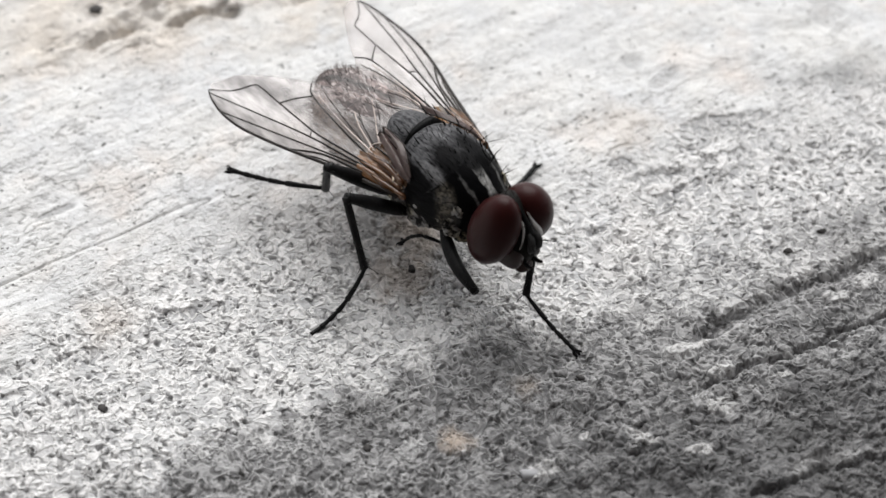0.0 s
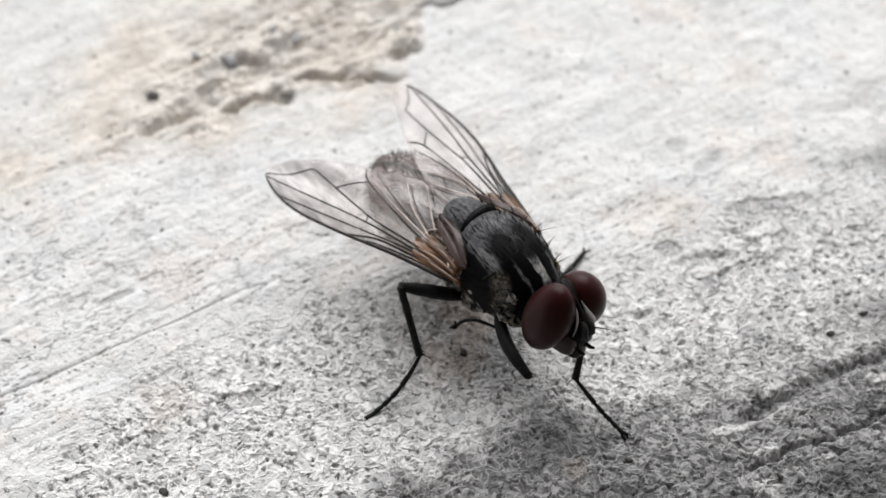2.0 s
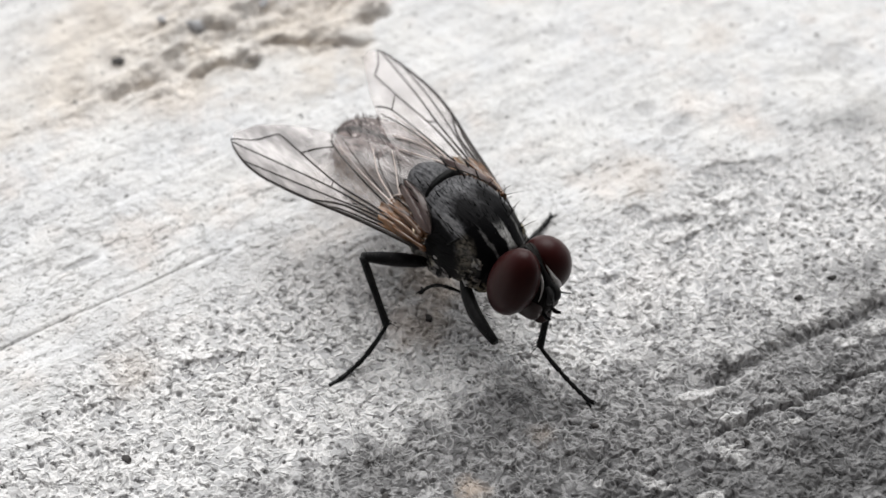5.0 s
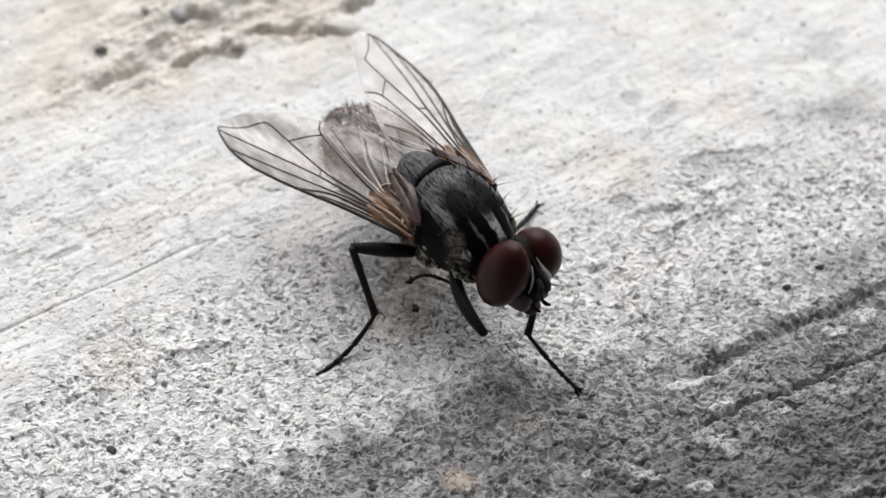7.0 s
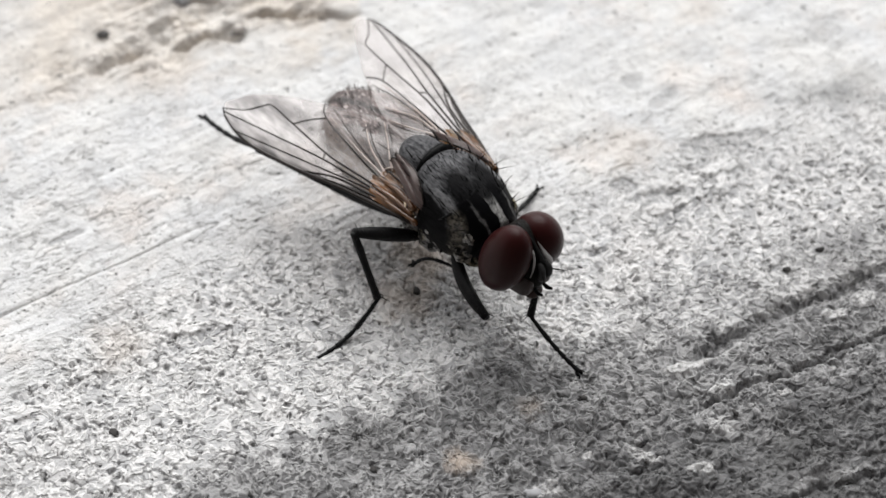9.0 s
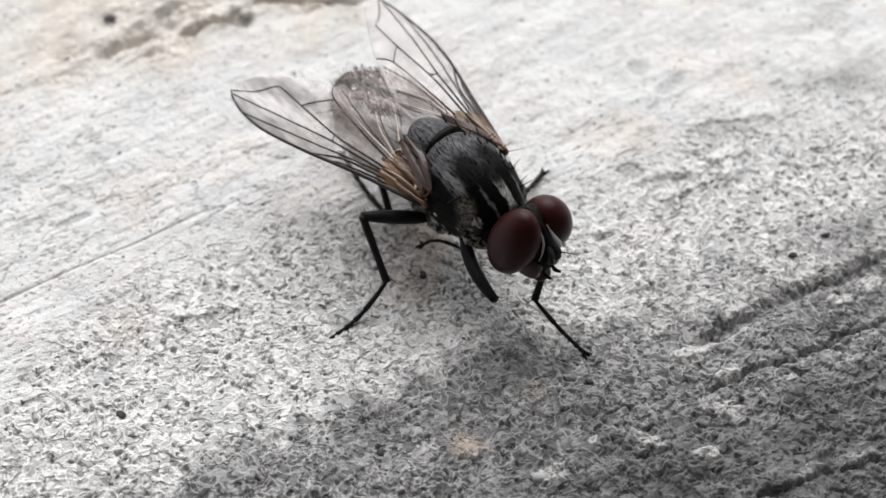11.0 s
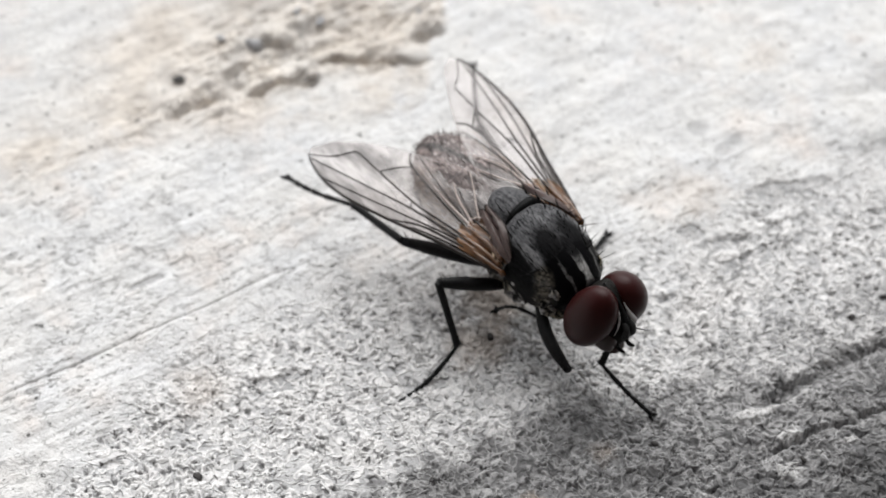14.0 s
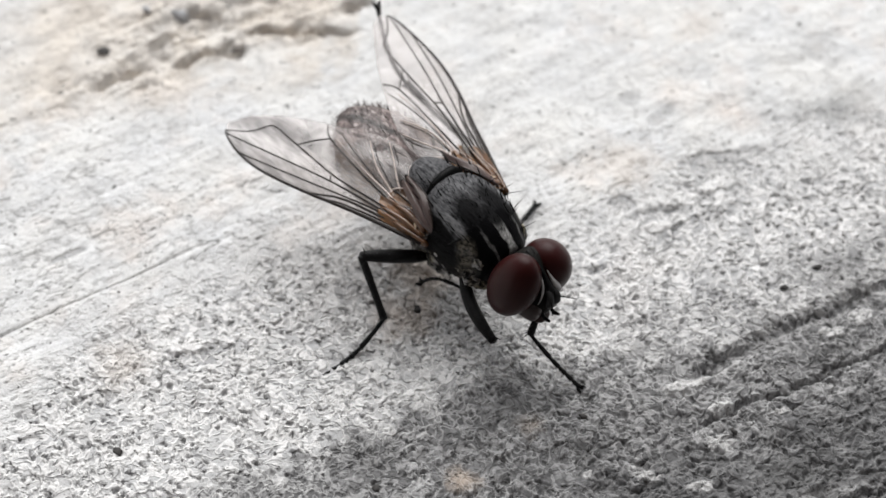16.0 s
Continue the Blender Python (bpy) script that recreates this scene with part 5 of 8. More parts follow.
HIND_NEAR_FEMUR = [
    (0, mm(-0.749, -0.592, 1.388, 1.23, -43.26, -109.81)),
    (0.1667, mm(-0.751, -0.592, 1.390, 23.84, -15.40, -141.60)),
    (0.3333, mm(-0.753, -0.592, 1.392, 27.21, 2.83, -155.82)),
    (0.5, mm(-0.751, -0.592, 1.392, 26.35, 14.79, -166.08)),
    (1, mm(-0.747, -0.593, 1.388, 27.89, 3.07, -161.00)),
    (1.5, mm(-0.748, -0.595, 1.397, 27.21, 6.61, -165.39)),
    (1.5667, mm(-0.747, -0.595, 1.399, 26.90, 9.38, -168.16)),
    (1.6333, mm(-0.748, -0.596, 1.399, 26.51, 11.18, -170.34)),
    (1.7, mm(-0.748, -0.597, 1.399, 26.11, 12.30, -172.29)),
    (1.8, mm(-0.750, -0.599, 1.398, 25.60, 13.06, -174.32)),
    (1.8667, mm(-0.751, -0.600, 1.397, 25.10, 13.41, -176.67)),
    (1.9333, mm(-0.752, -0.601, 1.397, 24.39, 13.34, -179.74)),
    (2, mm(-0.753, -0.601, 1.396, 23.27, -4.00, 158.00)),
    (2.5, mm(-0.750, -0.599, 1.394, 23.38, -4.00, 158.00)),
    (3, mm(-0.750, -0.600, 1.400, 23.30, -4.00, 158.00)),
    (3.5, mm(-0.755, -0.600, 1.400, 23.28, -4.00, 158.00)),
    (5.8, mm(-0.752, -0.596, 1.397, 23.38, -4.00, 158.00)),
    (5.8333, mm(-0.752, -0.596, 1.397, 24.10, 13.77, 178.60)),
    (5.8667, mm(-0.752, -0.596, 1.397, 24.40, 14.27, -179.70)),
    (5.9, mm(-0.752, -0.596, 1.397, 24.71, 14.27, -178.70)),
    (5.9333, mm(-0.752, -0.596, 1.397, 24.81, 13.77, -178.30)),
    (5.9667, mm(-0.752, -0.596, 1.397, 24.81, 12.77, -178.40)),
    (6, mm(-0.752, -0.596, 1.397, 24.60, 10.77, -179.09)),
    (6.2667, mm(-0.752, -0.596, 1.397, 24.60, 10.77, -179.09)),
    (6.3056, mm(-0.752, -0.596, 1.397, 24.81, 12.77, -178.40)),
    (6.3445, mm(-0.752, -0.596, 1.397, 24.81, 13.77, -178.30)),
    (6.3834, mm(-0.752, -0.596, 1.397, 24.71, 14.27, -178.70)),
    (6.4222, mm(-0.752, -0.596, 1.397, 24.40, 14.27, -179.70)),
    (6.4611, mm(-0.752, -0.596, 1.397, 24.10, 13.77, 178.60)),
    (6.5, mm(-0.752, -0.596, 1.397, 23.38, -4.00, 158.00)),
    (7, mm(-0.753, -0.595, 1.398, 23.21, -4.00, 158.00)),
    (7.1333, mm(-0.754, -0.595, 1.398, 25.37, 8.28, -171.71)),
    (7.2667, mm(-0.755, -0.595, 1.399, 26.41, 2.28, -161.34)),
    (7.3667, mm(-0.755, -0.596, 1.399, 26.28, -6.95, -149.53)),
    (7.5, mm(-0.755, -0.597, 1.399, 22.98, -21.83, -131.60)),
    (8, mm(-0.752, -0.594, 1.398, 22.48, -25.18, -129.98)),
    (8.1, mm(-0.751, -0.594, 1.396, 26.26, -16.32, -139.19)),
    (8.2, mm(-0.750, -0.594, 1.396, 27.57, -11.79, -143.95)),
    (8.3, mm(-0.750, -0.594, 1.396, 28.11, -10.19, -146.24)),
    (8.4, mm(-0.750, -0.594, 1.394, 28.23, -11.17, -146.87)),
    (8.5, mm(-0.750, -0.594, 1.393, 27.94, -15.56, -145.44)),
    (8.6333, mm(-0.751, -0.594, 1.392, 30.12, -3.02, -153.88)),
    (8.7333, mm(-0.753, -0.594, 1.394, 30.25, 3.85, -158.59)),
    (8.8667, mm(-0.754, -0.593, 1.395, 29.97, 7.97, -162.03)),
    (9, mm(-0.753, -0.593, 1.397, 29.49, 10.68, -165.24)),
    (9.2, mm(-0.754, -0.597, 1.402, 32.62, -18.83, -148.52)),
    (9.5333, mm(-0.750, -0.586, 1.400, 35.25, -8.56, -156.54)),
    (9.9, mm(-0.746, -0.579, 1.399, 36.15, -1.50, -162.29)),
    (10.2667, mm(-0.743, -0.576, 1.398, 36.27, 3.63, -167.10)),
    (10.6, mm(-0.742, -0.575, 1.395, 35.90, 7.54, -171.71)),
    (10.9667, mm(-0.741, -0.575, 1.392, 35.07, 3.23, 172.95)),
    (11.3, mm(-0.742, -0.575, 1.388, 33.56, -4.00, 158.00)),
    (11.5, mm(-0.746, -0.576, 1.385, 33.63, -4.00, 158.00)),
    (11.6333, mm(-0.746, -0.576, 1.384, 35.79, 10.39, -171.84)),
    (11.7333, mm(-0.748, -0.577, 1.385, 36.94, 5.35, -162.40)),
    (11.8667, mm(-0.750, -0.578, 1.386, 37.28, -2.69, -151.95)),
    (12, mm(-0.751, -0.579, 1.387, 35.02, -16.26, -136.65)),
    (12.1333, mm(-0.752, -0.580, 1.387, 37.95, -2.68, -151.88)),
    (12.2667, mm(-0.752, -0.580, 1.387, 37.64, 5.39, -162.18)),
    (12.3667, mm(-0.752, -0.581, 1.387, 36.14, 10.45, -171.51)),
    (12.5, mm(-0.752, -0.596, 1.397, 23.38, -4.00, 158.00)),
    (12.5833, mm(-0.752, -0.596, 1.397, 24.10, 13.77, 178.60)),
    (12.6668, mm(-0.752, -0.596, 1.397, 24.40, 14.27, -179.70)),
    (12.75, mm(-0.752, -0.596, 1.397, 24.71, 14.27, -178.70)),
    (12.8332, mm(-0.752, -0.596, 1.397, 24.81, 13.77, -178.30)),
    (12.9168, mm(-0.752, -0.596, 1.397, 24.81, 12.77, -178.40)),
    (13, mm(-0.752, -0.596, 1.397, 24.60, 10.77, -179.09)),
    (13.0832, mm(-0.752, -0.596, 1.397, 24.81, 12.77, -178.40)),
    (13.1668, mm(-0.752, -0.596, 1.397, 24.81, 13.77, -178.30)),
    (13.25, mm(-0.752, -0.596, 1.397, 24.71, 14.27, -178.70)),
    (13.3332, mm(-0.752, -0.596, 1.397, 24.40, 14.27, -179.70)),
    (13.4167, mm(-0.752, -0.596, 1.397, 24.10, 13.77, 178.60)),
    (13.5, mm(-0.752, -0.596, 1.397, 23.38, -4.00, 158.00)),
    (13.6, mm(-0.754, -0.576, 1.388, 36.39, 3.86, 174.28)),
    (13.6667, mm(-0.754, -0.577, 1.388, 37.68, 11.09, -169.17)),
    (13.7333, mm(-0.753, -0.579, 1.387, 38.54, 8.71, -163.33)),
    (13.8333, mm(-0.753, -0.580, 1.385, 39.31, 5.25, -157.18)),
    (13.9333, mm(-0.753, -0.581, 1.384, 39.61, 0.24, -149.83)),
    (14, mm(-0.753, -0.581, 1.384, 38.96, -7.44, -139.96)),
    (14.5, mm(-0.752, -0.574, 1.389, 35.34, -32.70, -123.62)),
    (14.6333, mm(-0.752, -0.574, 1.389, 39.21, -25.33, -131.26)),
    (14.7333, mm(-0.752, -0.574, 1.389, 39.66, -24.27, -132.38)),
    (14.8667, mm(-0.753, -0.575, 1.389, 37.88, -28.86, -128.13)),
    (15, mm(-0.753, -0.576, 1.388, 30.84, -39.95, -115.17)),
    (15.5, mm(-0.756, -0.567, 1.399, 14.53, -41.46, -92.84)),
    (15.6667, mm(-0.755, -0.568, 1.396, 26.52, -33.61, -111.76)),
    (15.8333, mm(-0.753, -0.570, 1.393, 27.33, -34.47, -112.78)),
    (15.8667, mm(-0.753, -0.575, 1.394, 31.03, -28.46, -132.38)),
    (15.9, mm(-0.753, -0.580, 1.395, 32.19, -21.76, -150.53)),
    (15.9333, mm(-0.752, -0.586, 1.395, 31.09, -15.05, -167.84)),
    (15.9667, mm(-0.752, -0.591, 1.396, 28.04, -8.96, 175.13)),
    (16, mm(-0.752, -0.596, 1.397, 23.38, -4.00, 158.00)),
]
HIND_NEAR_TIBIA = [
    (0, mm(2.150, 0.000, -0.000, -53.20, 33.80, -144.10)),
    (0.1667, mm(2.150, -0.000, 0.000, -13.40, 23.30, -72.40)),
    (0.3333, mm(2.150, -0.000, 0.000, -3.20, 0.50, -42.60)),
    (0.5, mm(2.150, 0.000, 0.000, -0.20, -26.50, -29.10)),
    (1, mm(2.150, 0.000, 0.000, -10.30, -10.40, -23.20)),
    (1.5, mm(2.150, -0.000, 0.000, -15.40, -24.10, 14.40)),
    (1.5667, mm(2.150, 0.000, -0.000, -14.60, -18.00, 15.20)),
    (1.6333, mm(2.150, 0.000, 0.000, -14.20, -9.60, 15.30)),
    (1.7, mm(2.150, 0.000, -0.000, -14.20, 4.90, 15.10)),
    (1.8, mm(2.150, 0.000, 0.000, -17.90, 41.10, 13.40)),
    (1.8667, mm(2.150, -0.000, -0.000, -22.40, 107.10, 26.30)),
    (1.9333, mm(2.150, 0.000, 0.000, -33.30, 137.40, 21.00)),
    (2, mm(2.150, -0.000, 0.000, -36.00, 151.10, 22.60)),
    (2.5, mm(2.150, -0.000, -0.000, -36.00, 151.10, 22.60)),
    (3, mm(2.150, -0.000, -0.000, -36.00, 151.10, 22.60)),
    (3.5, mm(2.150, -0.000, -0.000, -36.00, 151.10, 22.60)),
    (5.8, mm(2.150, -0.000, -0.000, -36.00, 151.10, 22.60)),
    (5.8333, mm(2.150, 0.000, 0.000, -36.00, 136.20, 20.30)),
    (5.8667, mm(2.150, 0.000, 0.000, -99.90, 96.10, -39.50)),
    (5.9, mm(2.150, 0.000, 0.000, -65.20, 13.80, 29.90)),
    (5.9333, mm(2.150, 0.000, 0.000, -67.20, -10.60, 30.00)),
    (5.9667, mm(2.150, 0.000, 0.000, -67.90, -21.10, 32.00)),
    (6, mm(2.150, 0.000, -0.000, -68.50, -27.80, 35.00)),
    (6.2667, mm(2.150, 0.000, -0.000, -68.50, -27.80, 35.00)),
    (6.3056, mm(2.150, 0.000, 0.000, -67.90, -21.10, 32.00)),
    (6.3445, mm(2.150, 0.000, 0.000, -67.20, -10.60, 30.00)),
    (6.3834, mm(2.150, 0.000, 0.000, -65.20, 13.80, 29.90)),
    (6.4222, mm(2.150, 0.000, 0.000, -99.90, 96.10, -39.50)),
    (6.4611, mm(2.150, 0.000, 0.000, -36.00, 136.20, 20.30)),
    (6.5, mm(2.150, -0.000, -0.000, -36.00, 151.10, 22.60)),
    (7, mm(2.150, 0.000, -0.000, -44.50, 151.10, 22.50)),
    (7.1333, mm(2.150, -0.000, 0.000, -18.90, 120.40, 48.20)),
    (7.2667, mm(2.150, 0.000, 0.000, -132.00, 53.30, -63.90)),
    (7.3667, mm(2.150, 0.000, 0.000, -123.50, 38.60, -63.90)),
    (7.5, mm(2.150, 0.000, 0.000, -128.70, 30.40, -86.40)),
    (8, mm(2.150, -0.000, 0.000, -131.80, 29.80, -90.90)),
    (8.1, mm(2.150, -0.000, 0.000, -119.50, 24.40, -57.50)),
    (8.2, mm(2.150, -0.000, -0.000, -113.20, 15.40, -32.20)),
    (8.3, mm(2.150, -0.000, 0.000, -111.80, 4.10, -8.90)),
    (8.4, mm(2.150, 0.000, 0.000, -116.20, -8.70, 15.60)),
    (8.5, mm(2.150, 0.000, -0.000, -124.20, -18.30, 37.70)),
    (8.6333, mm(2.150, 0.000, 0.000, -124.50, -14.90, 28.00)),
    (8.7333, mm(2.150, 0.000, 0.000, -123.70, -12.90, 21.80)),
    (8.8667, mm(2.150, -0.000, 0.000, -123.10, -12.70, 19.40)),
    (9, mm(2.150, 0.000, 0.000, -122.70, -14.60, 20.60)),
    (9.2, mm(2.150, -0.000, 0.000, -125.20, 3.80, 3.50)),
    (9.5333, mm(2.150, -0.000, 0.000, -126.50, 8.10, 11.50)),
    (9.9, mm(2.150, 0.000, -0.000, -127.40, 17.80, 17.10)),
    (10.2667, mm(2.150, 0.000, 0.000, -125.80, 40.30, 23.20)),
    (10.6, mm(2.150, 0.000, 0.000, -3.60, 83.80, 140.60)),
    (10.9667, mm(2.150, -0.000, 0.000, 55.00, 43.40, -160.40)),
    (11.3, mm(2.150, 0.000, 0.000, 55.60, 24.80, -153.00)),
    (11.5, mm(2.150, 0.000, 0.000, 55.60, 24.80, -153.00)),
    (11.6333, mm(2.150, 0.000, -0.000, 89.50, 54.20, -124.20)),
    (11.7333, mm(2.150, -0.000, -0.000, 153.00, 50.00, -65.90)),
    (11.8667, mm(2.150, 0.000, -0.000, 166.40, 36.80, -61.10)),
    (12, mm(2.150, -0.000, 0.000, -13.70, 149.90, 101.30)),
    (12.1333, mm(2.150, -0.000, -0.000, 166.20, 36.20, -61.40)),
    (12.2667, mm(2.150, -0.000, 0.000, -24.90, 130.70, 113.80)),
    (12.3667, mm(2.150, 0.000, 0.000, -74.70, 126.10, 56.10)),
    (12.5, mm(2.150, -0.000, -0.000, -36.00, 151.10, 22.60)),
    (12.5833, mm(2.150, 0.000, 0.000, -36.00, 136.20, 20.30)),
    (12.6668, mm(2.150, 0.000, 0.000, -99.90, 96.10, -39.50)),
    (12.75, mm(2.150, 0.000, 0.000, -65.20, 13.80, 29.90)),
    (12.8332, mm(2.150, 0.000, 0.000, -67.20, -10.60, 30.00)),
    (12.9168, mm(2.150, 0.000, 0.000, -67.90, -21.10, 32.00)),
    (13, mm(2.150, 0.000, -0.000, -68.50, -27.80, 35.00)),
    (13.0832, mm(2.150, 0.000, 0.000, -67.90, -21.10, 32.00)),
    (13.1668, mm(2.150, 0.000, 0.000, -67.20, -10.60, 30.00)),
    (13.25, mm(2.150, 0.000, 0.000, -65.20, 13.80, 29.90)),
    (13.3332, mm(2.150, 0.000, 0.000, -99.90, 96.10, -39.50)),
    (13.4167, mm(2.150, 0.000, 0.000, -36.00, 136.20, 20.30)),
    (13.5, mm(2.150, -0.000, -0.000, -36.00, 151.10, 22.60)),
    (13.6, mm(2.150, 0.000, 0.000, -67.30, 136.10, 39.20)),
    (13.6667, mm(2.150, -0.000, 0.000, -4.20, 124.70, 102.00)),
    (13.7333, mm(2.150, -0.000, -0.000, -146.20, 30.80, -38.60)),
    (13.8333, mm(2.150, 0.000, -0.000, -139.80, 13.40, -33.40)),
    (13.9333, mm(2.150, 0.000, -0.000, -138.30, 2.90, -37.10)),
    (14, mm(2.150, 0.000, -0.000, -137.90, -4.90, -46.70)),
    (14.5, mm(2.150, 0.000, -0.000, 26.50, 168.20, 69.20)),
    (14.6333, mm(2.150, 0.000, -0.000, -149.50, 1.00, -80.30)),
    (14.7333, mm(2.150, 0.000, 0.000, -151.10, -14.10, -58.60)),
    (14.8667, mm(2.150, 0.000, 0.000, -161.30, -32.20, -36.80)),
    (15, mm(2.150, 0.000, 0.000, 174.40, -42.70, -11.00)),
    (15.5, mm(2.150, 0.000, -0.000, 169.50, -41.60, -18.00)),
    (15.6667, mm(2.150, 0.000, 0.000, -158.10, -28.00, -47.70)),
    (15.8333, mm(2.150, 0.000, 0.000, -150.50, -13.90, -69.30)),
    (15.8667, mm(2.150, 0.000, 0.000, -156.73, 1.19, -81.74)),
    (15.9, mm(2.150, 0.000, 0.000, 13.66, 165.57, 83.80)),
    (15.9333, mm(2.150, 0.000, 0.000, 0.06, 155.47, 66.09)),
    (15.9667, mm(2.150, 0.000, 0.000, -17.31, 150.21, 44.96)),
    (16, mm(2.150, 0.000, 0.000, -36.00, 151.10, 22.60)),
]
